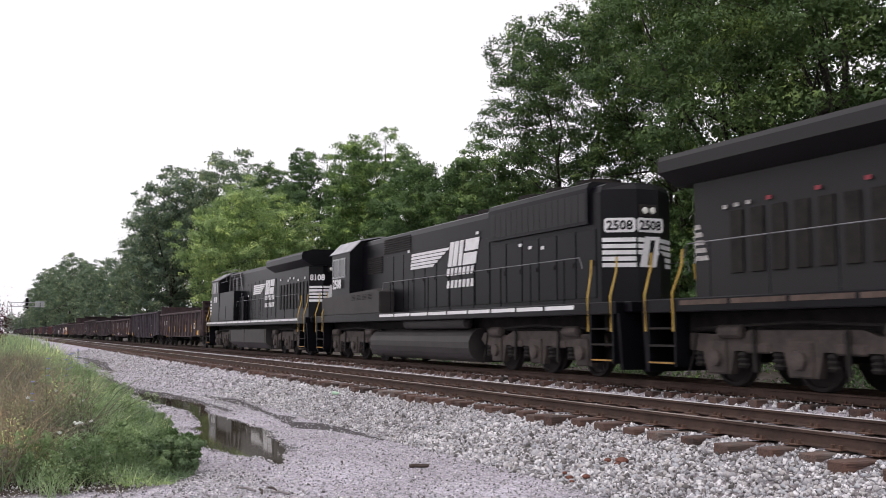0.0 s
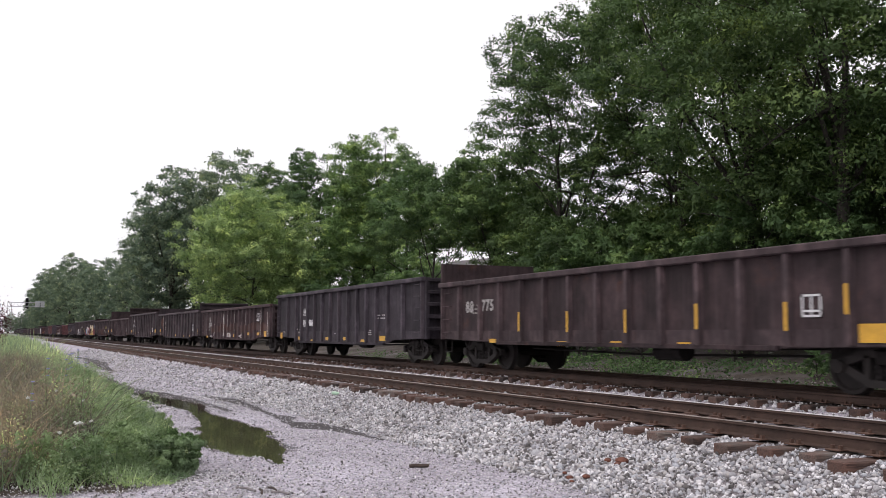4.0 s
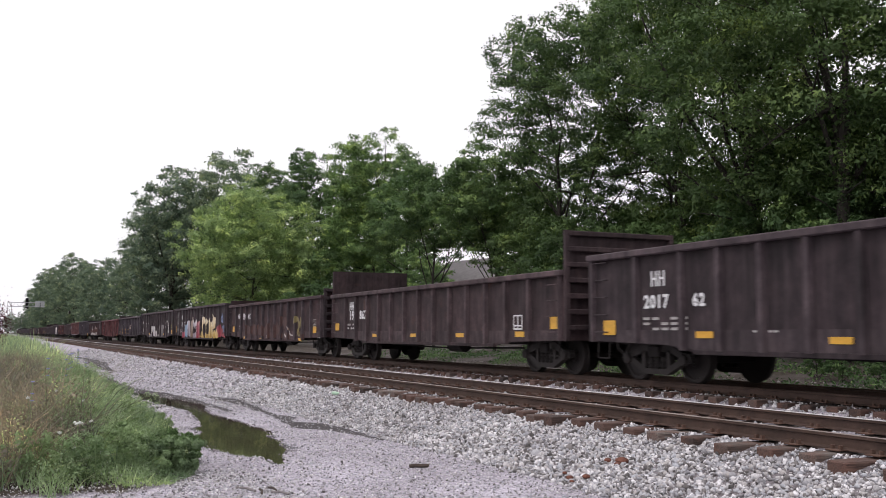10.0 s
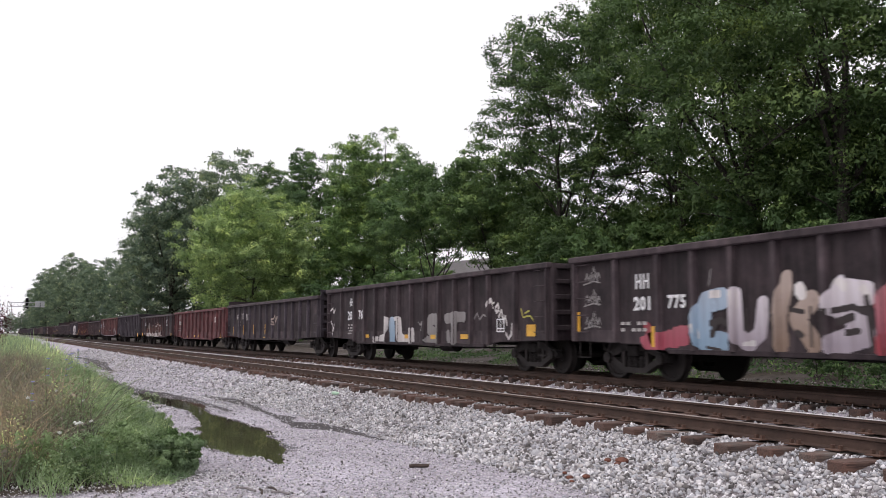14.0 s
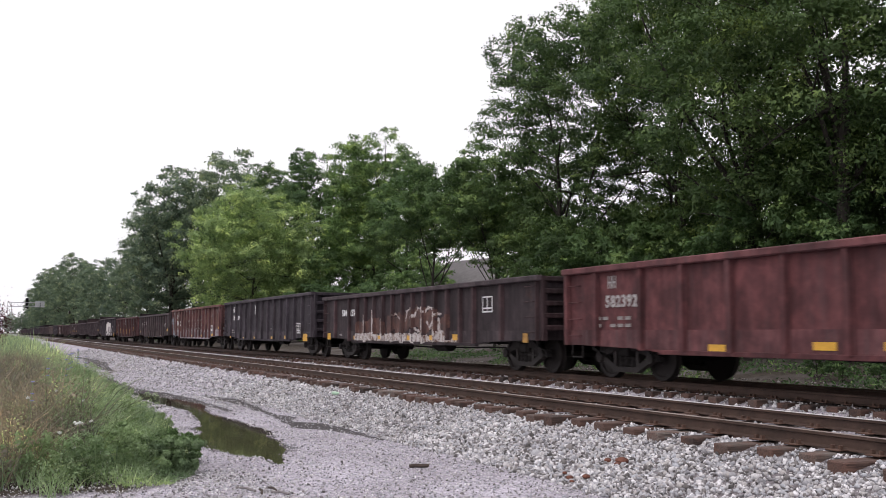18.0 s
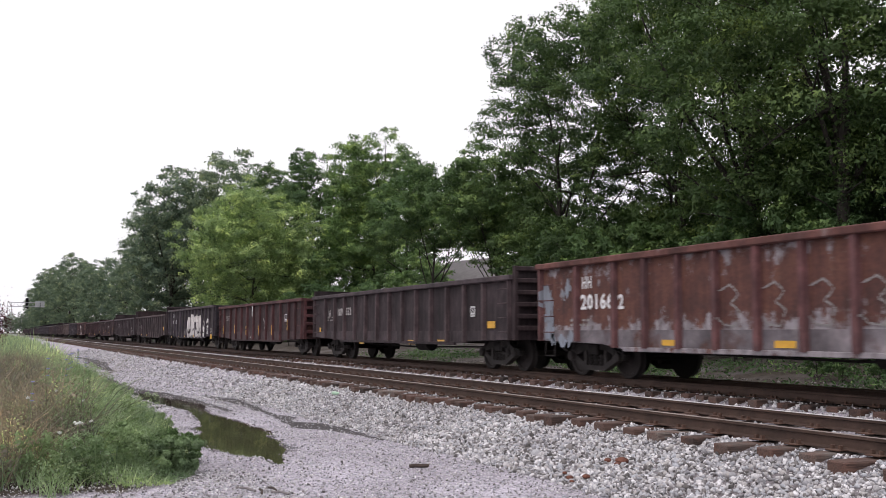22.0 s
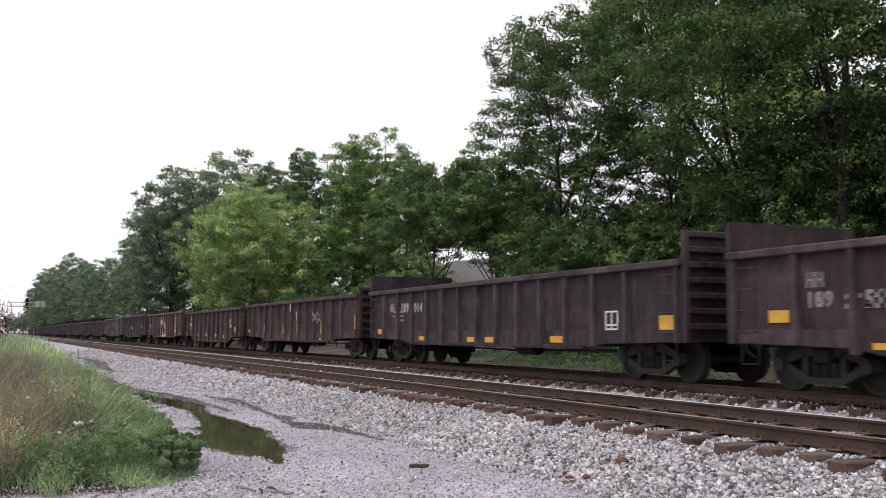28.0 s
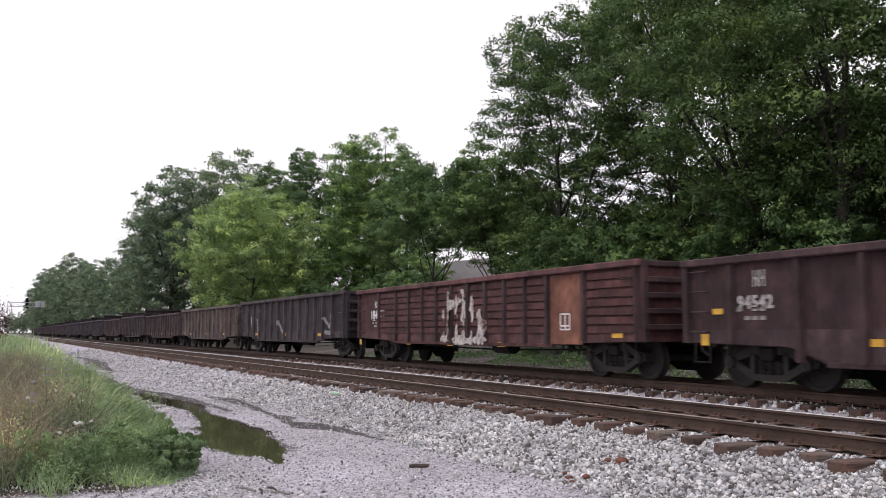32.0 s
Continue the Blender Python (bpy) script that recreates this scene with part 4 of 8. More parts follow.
gondola("dark grey open gondola car with white stencilled numbers", mid(1), 2.62, P_GREY, belly=0.14,
        ribs=[-8.0, -6.5, -5.22, -4.45, -3.62, -2.67, -1.68, -0.68, 0.33, 1.33, 2.3, 3.25, 4.2, 5.2, 6.5, 8.0], marks=[("num", -4.34, 1.23, "193", 0.25), ("num", -3.50, 1.25, "986", 0.24), ("mark", -4.02, 1.81, 0.42, 0.3), ("tape", -7.57, 0.85, 0.32, 0.26), ("tape", -4.77, 0.75, 0.36, 0.12), ("tape", -2.94, 0.64, 0.5, 0.12), ("tape", -1.04, 0.75, 0.5, 0.12), ("tape", 1.03, 0.76, 0.5, 0.12), ("tape", 2.92, 0.68, 0.5, 0.13), ("tape", 4.73, 0.79, 0.56, 0.16), ("bars", -4.9, 1.05, 1.0, 0.26, 2), ("fbars", -7.2, 1.0, 0.4, 0.12, 2), ("bars", 3.4, 0.98, 0.6, 0.2, 3), ("bars", 4.6, 1.5, 0.7, 0.2, 2), ("bars", 0.0, 0.95, 0.5, 0.06, 1)])
gondola("dark brown rust-streaked gondola car with worn white paint", mid(2), 2.29, P_OXIDE, P_BROWN, belly=0.10,
        ribs=RIBS_NARROW, marks=[("fnum", -6.2, 1.3, "58485", 0.25), ("fnum", -4.68, 1.19, "7", 0.27), ("mark", -5.91, 1.73, 0.34, 0.3, MAT["faded"]), ("tape", -6.66, 0.82, 0.36, 0.26), ("tape", -4.36, 0.83, 0.46, 0.15), ("tape", -1.88, 0.83, 0.46, 0.16), ("tape", 0.52, 0.83, 0.5, 0.16), ("box", -5.84, 0.77, 0.2, 0.1), ("fbars", -6.2, 1.2, 0.7, 0.25, 2), ("box", 5.55, 1.72, 0.5, 0.36), ("tape", 6.95, 0.92, 0.44, 0.26), ("bars", 7.7, 0.95, 0.16, 0.5, 1), ("oldstripe", -1.9, 1.5, 0.07, 0.9), ("oldstripe", -0.7, 1.5, 0.07, 0.9), ("oldstripe", 0.5, 1.5, 0.07, 0.9), ("oldstripe", 3.2, 1.5, 0.07, 0.9), ("oldstripe", 6.0, 1.5, 0.07, 0.9), ("tape", 3.6, 0.92, 0.42, 0.13), ("tape", 5.6, 0.92, 0.42, 0.13)])
gondola("dark brown gondola car with tall ribbed ends", mid(3), 2.36, P_DARK, raised=0.46, belly=0.10,
        marks=[("fnum", -6.24, 1.54, "189", 0.27), ("fnum", -5.17, 1.56, "482", 0.26), ("mark", -6.03, 2.05, 0.3, 0.26, MAT["faded"]), ("tape", -7.6, 1.15, 0.34, 0.2), ("tape", -3.64, 0.79, 0.46, 0.13), ("tape", -0.48, 0.78, 0.5, 0.15), ("fbars", -5.3, 1.3, 0.9, 0.3, 2), ("tape", 7.68, 1.05, 0.30, 0.28), ("box", 5.95, 1.28, 0.42, 0.42), ("oldtape", 2.83, 0.75, 0.5, 0.13), ("oldtape", 4.99, 0.77, 0.5, 0.13), ("bars", 6.0, 0.83, 0.3, 0.06, 1)])
gondola("dark grey open gondola car with white stencilled numbers", mid(4), 2.60, P_DARK, belly=0.12,
        ribs=RIBS_MID, marks=[("num", -6.28, 1.46, "2017", 0.24), ("num", -4.83, 1.47, "62", 0.22), ("mark", -5.83, 2.02, 0.42, 0.3), ("tape", -7.45, 1.08, 0.42, 0.3), ("tape", -4.52, 0.94, 0.46, 0.12), ("bars", -5.6, 1.15, 1.4, 0.3, 3), ("box", 5.47, 1.19, 0.42, 0.34), ("bars", 5.93, 1.12, 0.26, 0.42, 5), ("tape", 7.06, 1.09, 0.44, 0.28), ("tape", -1.45, 0.86, 0.44, 0.11), ("tape", 1.6, 0.87, 0.5, 0.11), ("tape", 4.58, 0.91, 0.56, 0.12), ("bars", -3.0, 1.0, 0.6, 0.07, 1), ("bars", 4.55, 1.05, 0.5, 0.12, 2)])
gondola("brown open gondola car with very tall ribbed ends", mid(5), 2.37, P_BROWN, raised=0.92, belly=0.08,
        marks=[("num", -6.25, 1.44, "192", 0.3), ("num", -5.19, 1.46, "862", 0.28), ("mark", -6.02, 1.92, 0.42, 0.3), ("tape", -7.59, 1.19, 0.42, 0.26), ("bars", -6.0, 1.2, 0.9, 0.26, 2), ("box", 6.04, 1.23, 0.44, 0.36), ("tape", 7.74, 1.20, 0.36, 0.28), ("tape", 6.13, 0.94, 0.44, 0.13), ("tape", -3.7, 0.89, 0.4, 0.1), ("tape", -0.41, 0.9, 0.46, 0.1), ("tape", 2.82, 0.91, 0.5, 0.11)])
gondola("brown weathered gondola car with yellow graffiti", mid(6), 2.42, P_OXIDE, P_DARK, raised=0.28, belly=0.10,
        marks=[("num", -5.25, 1.66, "190", 0.28), ("num", -4.16, 1.66, "412", 0.26), ("mark", -6.09, 1.82, 0.36, 0.26), ("tape", -7.32, 1.16, 0.42, 0.28), ("tape", -4.74, 0.72, 0.5, 0.14), ("fbars", -5.8, 1.25, 0.6, 0.24, 2), ("box", 7.02, 1.36, 0.40, 0.30, 0), ("tape", 7.06, 1.09, 0.44, 0.26), ("tape", -1.55, 0.66, 0.44, 0.12), ("tape", 5.0, 0.69, 0.5, 0.13), ("bars", 7.6, 0.78, 0.3, 0.05, 1)])
g_bright = gondola("dark grey gondola car covered in bright graffiti letters", mid(7), 2.60, P_DARK, belly=0.12,
        ribs=RIBS_MID, marks=[("num", -5.91, 1.43, "201", 0.25), ("num", -4.85, 1.45, "775", 0.23), ("mark", -5.62, 1.99, 0.44, 0.3), ("bars", -5.9, 1.1, 0.9, 0.26, 2), ("tape", -7.9, 1.2, 0.1, 0.45), ("tape", -5.3, 0.9, 0.1, 0.4), ("tape", 7.9, 1.05, 0.14, 0.44)])
g_white = gondola("dark grey gondola car with white and silver graffiti", mid(8), 2.58, P_DARK, belly=0.10,
        ribs=RIBS_MID, marks=[("num", -5.88, 1.44, "201", 0.3), ("num", -4.77, 1.46, "765", 0.29), ("mark", -5.49, 2.06, 0.34, 0.28), ("bars", -5.6, 1.1, 0.5, 0.4, 4), ("tape", 7.23, 1.03, 0.42, 0.28), ("box", 5.70, 1.16, 0.40, 0.34), ("tape", -3.9, 0.86, 0.4, 0.11), ("tape", -0.31, 0.86, 0.46, 0.12), ("tape", 1.65, 0.86, 0.46, 0.12), ("tape", 3.66, 0.87, 0.5, 0.13)])
gondola("dark grey gondola car with tall yellow stripes", mid(9), 2.42, P_DARK, P_GREY, raised=0.24, belly=0.06,
        marks=[("fnum", -5.17, 1.67, "189", 0.3), ("fnum", -4.19, 1.61, "911", 0.31), ("mark", -6.03, 1.79, 0.3, 0.24, MAT["faded"]), ("stripe", -6.47, 1.06, 0.07, 0.46), ("stripe", -4.29, 1.11, 0.07, 0.46), ("stripe", -2.15, 1.13, 0.07, 0.46), ("stripe", 0.05, 1.13, 0.07, 0.46), ("tape", -0.33, 0.71, 0.62, 0.14), ("tape", 0.78, 0.7, 0.4, 0.07), ("fbars", -5.6, 1.45, 0.6, 0.3, 2)])
gondola("red oxide open gondola car with deep belly sides", mid(10), 2.36, P_RED, sill=0.66, belly=0.06,
        ribs=RIBS_BELLY, marks=[("fnum", -6.59, 1.51, "582392", 0.23), ("mark", -6.35, 2.02, 0.28, 0.26, MAT["faded"]), ("tape", -3.2, 0.71, 0.44, 0.12), ("tape", -0.77, 0.77, 0.46, 0.13), ("tape", 0.58, 0.78, 0.5, 0.13), ("tape", 3.23, 0.69, 0.3, 0.14), ("box", 5.52, 1.7, 0.46, 0.36), ("fbars", -6.3, 1.2, 1.3, 0.30, 2), ("tape", 6.94, 0.80, 0.38, 0.24)])
g_stain = gondola("brown gondola car with white and rust-orange stains", mid(11), 2.31, P_DARK, P_OXIDE, belly=0.08,
        ribs=rib_places(5.05, 0.825, 6.5, -0.25), marks=[("num", -6.05, 1.58, "584", 0.22), ("num", -5.18, 1.58, "133", 0.21), ("tape", -7.54, 0.84, 0.36, 0.24), ("tape", -4.58, 0.8, 0.4, 0.12), ("tape", -2.16, 0.82, 0.46, 0.12), ("tape", 0.35, 0.82, 0.5, 0.14), ("tape", 2.03, 0.83, 0.5, 0.14), ("tape", 3.64, 0.85, 0.56, 0.16), ("box", 5.44, 1.71, 0.56, 0.42), ("oldtape", 7.41, 0.85, 0.24, 0.22), ("bars", -6.2, 0.9, 0.24, 0.12, 1)])
gondola("clean slate grey gondola car with white numbers", mid(12), 2.60, P_GREY, belly=0.10,
        marks=[("num", -6.23, 1.64, "189", 0.24), ("num", -5.14, 1.64, "899", 0.21), ("mark", -6.03, 2.18, 0.34, 0.28), ("tape", -6.82, 0.81, 0.25, 0.22), ("tape", -3.73, 0.69, 0.4, 0.13), ("tape", -1.39, 0.71, 0.46, 0.13), ("tape", 1.88, 0.73, 0.52, 0.14), ("tape", 4.14, 0.77, 0.52, 0.14), ("tape", 7.02, 0.78, 0.6, 0.3), ("box", 6.03, 1.16, 0.5, 0.42), ("bars", -6.0, 1.05, 0.9, 0.24, 2), ("bars", 5.9, 1.25, 0.5, 0.35, 3), ("whitestripe", -1.1, 2.08, 0.08, 0.42), ("bars", 1.6, 1.15, 0.3, 0.06, 1), ("bars", 3.1, 1.25, 0.3, 0.07, 1)])
g_rusty = gondola("heavily rusted gondola car with flaking paint", mid(13), 2.55, P_RUST, P_PANEL, belly=0.10,
        ribs=RIBS_MID, strake=wagon_paint("grey_flaking_lap_plate", (0.17, 0.155, 0.165), 0.42, 0.4), marks=[("num", -6.37, 1.49, "20166", 0.3), ("num", -5.0, 1.47, "2", 0.28), ("mark", -6.13, 2.06, 0.36, 0.26), ("tape", -3.38, 0.79, 0.4, 0.11), ("tape", -0.43, 0.79, 0.46, 0.12), ("tape", 2.69, 0.79, 0.5, 0.13), ("tape", 5.75, 0.85, 0.46, 0.12), ("box", 5.6, 1.25, 0.44, 0.34), ("fbars", -6.4, 1.2, 0.8, 0.2, 2), ("tape", 7.62, 1.26, 0.5, 0.12)])
gondola("dark grey-brown gondola car with yellow tape and ribbed ends", mid(14), 2.39, P_DARK, P_BROWN, raised=0.24, belly=0.06,
        marks=[("fnum", -5.26, 1.61, "189", 0.25), ("fnum", -4.32, 1.62, "552", 0.25), ("mark", -6.14, 1.7, 0.26, 0.24, MAT["faded"]), ("tape", -7.3, 1.09, 0.2, 0.16), ("tape", -2.61, 0.65, 0.4, 0.12), ("tape", 1.78, 0.69, 0.5, 0.13), ("tape", 3.96, 0.71, 0.5, 0.13), ("tape", 7.01, 1.18, 0.42, 0.18), ("box", 5.95, 1.54, 0.26, 0.28), ("fbars", -6.0, 1.5, 0.8, 0.2, 2)])
gondola("dull red-brown gondola car with yellow rib stripes", mid(15), 2.40, P_OXIDE, P_MAROON, sill=0.66, belly=0.06, chord=P_MAROON,
        ribs=RIBS_BELLY, marks=[("pnum", -6.5, 1.64, "52514", 0.23), ("stripe", -6.74, 1.15, 0.07, 0.46), ("stripe", -3.99, 1.17, 0.07, 0.46), ("stripe", -1.33, 1.09, 0.07, 0.46), ("stripe", 1.16, 1.08, 0.07, 0.46), ("stripe", 3.54, 1.1, 0.07, 0.46), ("stripe", 6.3, 1.31, 0.07, 0.46), ("box", 5.51, 1.63, 0.42, 0.32), ("whitestripe", -0.28, 2.02, 0.10, 0.5), ("bars", -1.0, 0.75, 0.12, 0.2, 1)])
g_tag = gondola("dark grey gondola car with large white graffiti", mid(16), 2.57, P_DARK, P_GREY, belly=0.08,
        marks=[("num", -6.31, 1.6, "190", 0.23), ("num", -5.29, 1.6, "377", 0.22), ("mark", -6.09, 2.16, 0.34, 0.26), ("tape", -6.85, 0.66, 0.3, 0.1), ("tape", -3.95, 0.69, 0.36, 0.1), ("tape", -1.53, 0.74, 0.42, 0.12), ("tape", 1.7, 0.77, 0.42, 0.12), ("tape", 4.05, 0.79, 0.42, 0.12), ("tape", 7.05, 0.75, 0.5, 0.26), ("box", 6.02, 1.13, 0.44, 0.46), ("fbars", -6.0, 1.05, 0.8, 0.15, 2), ("bars", 7.04, 1.09, 0.4, 0.3, 4)])
gondola("dark brown gondola car with tall ribbed ends", mid(17), 2.34, P_BROWN, P_DARK, raised=0.56, belly=0.12,
        marks=[("pnum", -6.42, 1.38, "189", 0.23), ("pnum", -5.29, 1.36, "517", 0.24), ("mark", -6.23, 1.8, 0.34, 0.24, MAT["pale_text"]), ("tape", -7.0, 1.24, 0.44, 0.2), ("tape", -4.94, 0.78, 0.46, 0.1), ("tape", -1.65, 0.76, 0.52, 0.14), ("fbars", -5.2, 1.45, 0.9, 0.3, 2), ("tape", -0.4, 0.86, 0.5, 0.12), ("tape", 6.9, 1.3, 0.3, 0.24)])
gondola("dark grey gondola car with tall ends and yellow patches", mid(18), 2.33, P_DARK, raised=0.56, belly=0.08,
        ribs=rib_places(5.5, 1.09, 6.62, -0.22), marks=[("fnum", -5.52, 1.61, "189", 0.27), ("fnum", -4.47, 1.61, "014", 0.26), ("mark", -6.23, 1.77, 0.34, 0.26, MAT["faded"]), ("tape", -7.32, 1.01, 0.34, 0.16), ("tape", -3.85, 0.81, 0.44, 0.12), ("tape", -0.59, 0.8, 0.48, 0.13), ("tape", 0.48, 0.8, 0.52, 0.14), ("tape", 3.75, 0.83, 0.6, 0.15), ("fbars", -5.7, 1.5, 0.9, 0.4, 3), ("box", 5.87, 1.23, 0.46, 0.40), ("tape", 7.66, 1.17, 0.42, 0.28)])
gondola("dark oxide gondola car with yellow stripes and a small tag", mid(19), 2.33, P_OXIDE, P_BROWN, raised=0.24, belly=0.10,
        ribs=rib_places(5.5, 1.09, 6.62, -0.22), marks=[("stripe", -4.53, 1.14, 0.07, 0.46), ("stripe", -1.31, 1.12, 0.07, 0.46), ("stripe", 0.87, 1.16, 0.07, 0.46), ("stripe", 4.15, 1.13, 0.07, 0.46), ("tape", -7.87, 1.06, 0.24, 0.2), ("tape", -0.62, 0.66, 0.3, 0.12), ("tape", 3.84, 0.72, 0.4, 0.1), ("whitestripe", -0.3, 2.05, 0.09, 0.34), ("bars", 1.75, 0.9, 0.14, 0.2, 1), ("stripe", 7.4, 1.35, 0.07, 0.5)])
gondola("red-brown gondola car with deep belly and white box stencil", mid(20), 2.28, P_OXIDE, P_OXIDE, belly=0.26,
        ribs=RIBS_BELLY, marks=[("fnum", -6.93, 1.39, "194542", 0.21), ("mark", -6.23, 1.89, 0.28, 0.28, MAT["faded"]), ("tape", -7.6, 0.85, 0.2, 0.2), ("tape", -7.25, 1.35, 0.26, 0.1), ("tape", -3.96, 0.83, 0.36, 0.11), ("tape", -1.2, 0.85, 0.44, 0.12), ("tape", 1.61, 0.83, 0.48, 0.14), ("tape", 3.43, 0.75, 0.56, 0.16), ("tape", 6.52, 1.15, 0.42, 0.22), ("box", 5.40, 1.47, 0.46, 0.42), ("fbars", -6.5, 1.3, 0.9, 0.3, 2)])
g_panel = gondola("rusty gondola car with pressed ridged side panels", mid(21), 2.42, P_PANEL, P_OXIDE, belly=0.06, ribbed=True,
        ribs=[-8.0, -6.1, -4.6, -3.57, -2.55, -1.53, -0.51, 0.51, 1.53, 2.55, 3.57, 4.6, 6.13, 8.0], marks=[("num", -6.94, 1.44, "184471", 0.27), ("mark", -6.4, 1.91, 0.28, 0.22), ("tape", -7.89, 0.66, 0.2, 0.18), ("tape", -3.63, 0.67, 0.36, 0.11), ("tape", -0.65, 0.66, 0.4, 0.1), ("tape", 2.35, 0.68, 0.42, 0.12), ("tape", 7.33, 0.99, 0.38, 0.24), ("box", 5.33, 1.22, 0.42, 0.38), ("bars", -6.4, 1.3, 0.7, 0.3, 3)])
part("patch_panel", box(4.70, 6.03, -0.012, 0.0, 0.72, 2.28), wagon_paint("orange_brown_patch", (0.160, 0.070, 0.046), 0.12, 0.2), g_panel, "smooth orange-brown replacement panel", pose(0, -HALF - 0.002, 0))

CARS = [thing for thing, _ in TRAIN]

# the rest of the train, farther up the line
rng = random.Random(11)
s = 443.7
TAIL = []
tail = [(2.50, P_DARK, P_GREY, 0.0, "dark grey gondola car with pale graffiti marks"), (2.45, P_PALE, P_PALE, 0.0, "pale grey-brown rusty gondola car"), (2.35, P_OXIDE, P_BROWN, 0.0, "dark red-brown gondola car"), (2.45, P_DARK, P_DARK, 0.5, "dark gondola car with tall ends"), (2.4, P_BROWN, P_BROWN, 0.0, "dull brown gondola car"), (2.5, P_GREY, P_GREY, 0.5, "slate grey gondola car with tall ends")]
for i in range(19):
    h, a, b, up, lab = tail[i if i < 6 else rng.choice((2, 3, 4, 5))]
    TAIL.append(gondola(lab, s + 8.7, h, a, b, raised=up, marks=[("tape", x, 0.9, 0.44, 0.1) for x in (-5, 0, 5)]))
    s += 17.4


# ---- spray paint and stains on the cars ----
def rib_relief(x, ribs, wide=0.16):
    """How far the car's side stands proud at x: ribs are 0.1 m deep."""
    k = min(range(len(ribs)), key=lambda q: abs(ribs[q] - x))
    d = abs(ribs[k] - x)
    w = wide / 2 * (0.62 if k in (0, len(ribs) - 1) else 1.0)
    return 0.100 * max(0.0, min(1.0, (w - d) / 0.025)) if d < w else 0.0


def spray(car, name, material, strokes, label, **more):
    """One part for each group of strokes that touch."""
    def spread(pts, r):
        out = []
        for (ax, az), (bx, bz) in zip(pts, pts[1:]):
            out += [(ax + (bx - ax) * k / 8, az + (bz - az) * k / 8) for k in range(9)]
        return out
    left = [(pts, r, spread(pts, r)) for pts, r in strokes]
    while left:
        group = [left.pop(0)]
        grown = True
        while grown:
            grown = False
            for item in list(left):
                if any(math.hypot(a[0] - b[0], a[1] - b[1]) < g[1] + item[1] for g in group for a in g[2] for b in item[2]):
                    group.append(item)
                    left.remove(item)
                    grown = True
        spray_part(car, name, material, [(p, r) for p, r, _ in group], label, **more)


def spray_part(car, name, material, strokes, label, low=0.66, high=2.4, ragged=0.0, lift=0.006, fn=None, grain=1.0):
    """Paint that follows the ribbed side: fat strokes (points, radius), cut into narrow upright strips."""
    xs0 = min(min(p[0] for p in pts) - r for pts, r in strokes) - ragged
    xs1 = max(max(p[0] for p in pts) + r for pts, r in strokes) + ragged
    xs0, xs1 = max(xs0, -LEN + 0.05), min(xs1, LEN - 0.05)
    step = 0.03
    nx = max(2, int((xs1 - xs0) / step))
    xs, zs = np.linspace(xs0, xs1, nx), np.arange(low, high, 0.02)
    X, Z = np.meshgrid(xs, zs, indexing="ij")
    dist = np.full(X.shape, 9.0)
    for pts, r in strokes:
        for (ax, az), (bx, bz) in zip(pts, pts[1:] if len(pts) > 1 else pts):
            ux, uz = bx - ax, bz - az
            L2 = ux * ux + uz * uz + 1e-9
            t = np.clip(((X - ax) * ux + (Z - az) * uz) / L2, 0, 1)
            dist = np.minimum(dist, np.hypot(X - ax - t * ux, Z - az - t * uz) - r)
    if ragged:
        wob = np.array([[noise.noise((x * 3.1 * grain, z * 2.2 * grain, 7.0)) + 0.6 * noise.noise((x * 9 * grain, z * 4 * grain, 3.0)) for z in zs] for x in xs])
        dist += ragged * wob
    inside = dist < 0

    def runs(col):
        out, start = [], None
        for i, v in enumerate(list(col) + [False]):
            if v and start is None:
                start = i
            if not v and start is not None:
                out.append((zs[start] - 0.01, zs[i - 1] + 0.01))
                start = None
        return out
    y = [-HALF - 0.012 - lift - rib_relief(x, RIBS[car.name]) for x in xs]
    quads = []
    prev = runs(inside[0])
    for i in range(1, nx):
        now = runs(inside[i])
        a, b = (prev, now) if len(prev) == len(now) else (now, now)
        for (p0, p1), (q0, q1) in zip(a, b):
            quads.append([(xs[i - 1], y[i - 1], p0), (xs[i], y[i], q0), (xs[i], y[i], q1), (xs[i - 1], y[i - 1], p1)])
        prev = now
    if quads:
        place(name, quads_mesh(name, np.array(quads), material), car, None, label)


def spray_mat(name, c0, c1, wear=0.25):
    """Sprayed paint that fades from c0 at the bottom to c1 at the top, worn thin in places."""
    m, n, l, b = shader(name)
    tc = n.new("ShaderNodeTexCoord")
    sx = n.new("ShaderNodeSeparateXYZ")
    l.new(tc.outputs["Object"], sx.inputs[0])
    mr = n.new("ShaderNodeMapRange")
    mr.inputs["From Min"].default_value, mr.inputs["From Max"].default_value = 0.8, 1.8
    l.new(sx.outputs[2], mr.inputs["Value"])
    c = value_ramp(n, l, mr.outputs[0], [(0.0, c0), (0.9, c1)]).outputs[0]
    worn = value_ramp(n, l, noise_tex(n, l, 5.0, 6.0), [(0.58, (0, 0, 0)), (0.78, (wear * 2,) * 3)]).outputs[0]
    c = blend(n, l, worn, c, (0.10, 0.075, 0.068))
    dirt = value_ramp(n, l, noise_tex(n, l, 1.0, 3.0, (8.0, 8.0, 0.6)), [(0.3, (0.75, 0.72, 0.70)), (0.6, (1.0,) * 3)]).outputs[0]
    l.new(blend(n, l, 1.0, c, dirt, "MULTIPLY"), b.inputs["Base Color"])
    b.inputs["Roughness"].default_value = 0.6
    return m


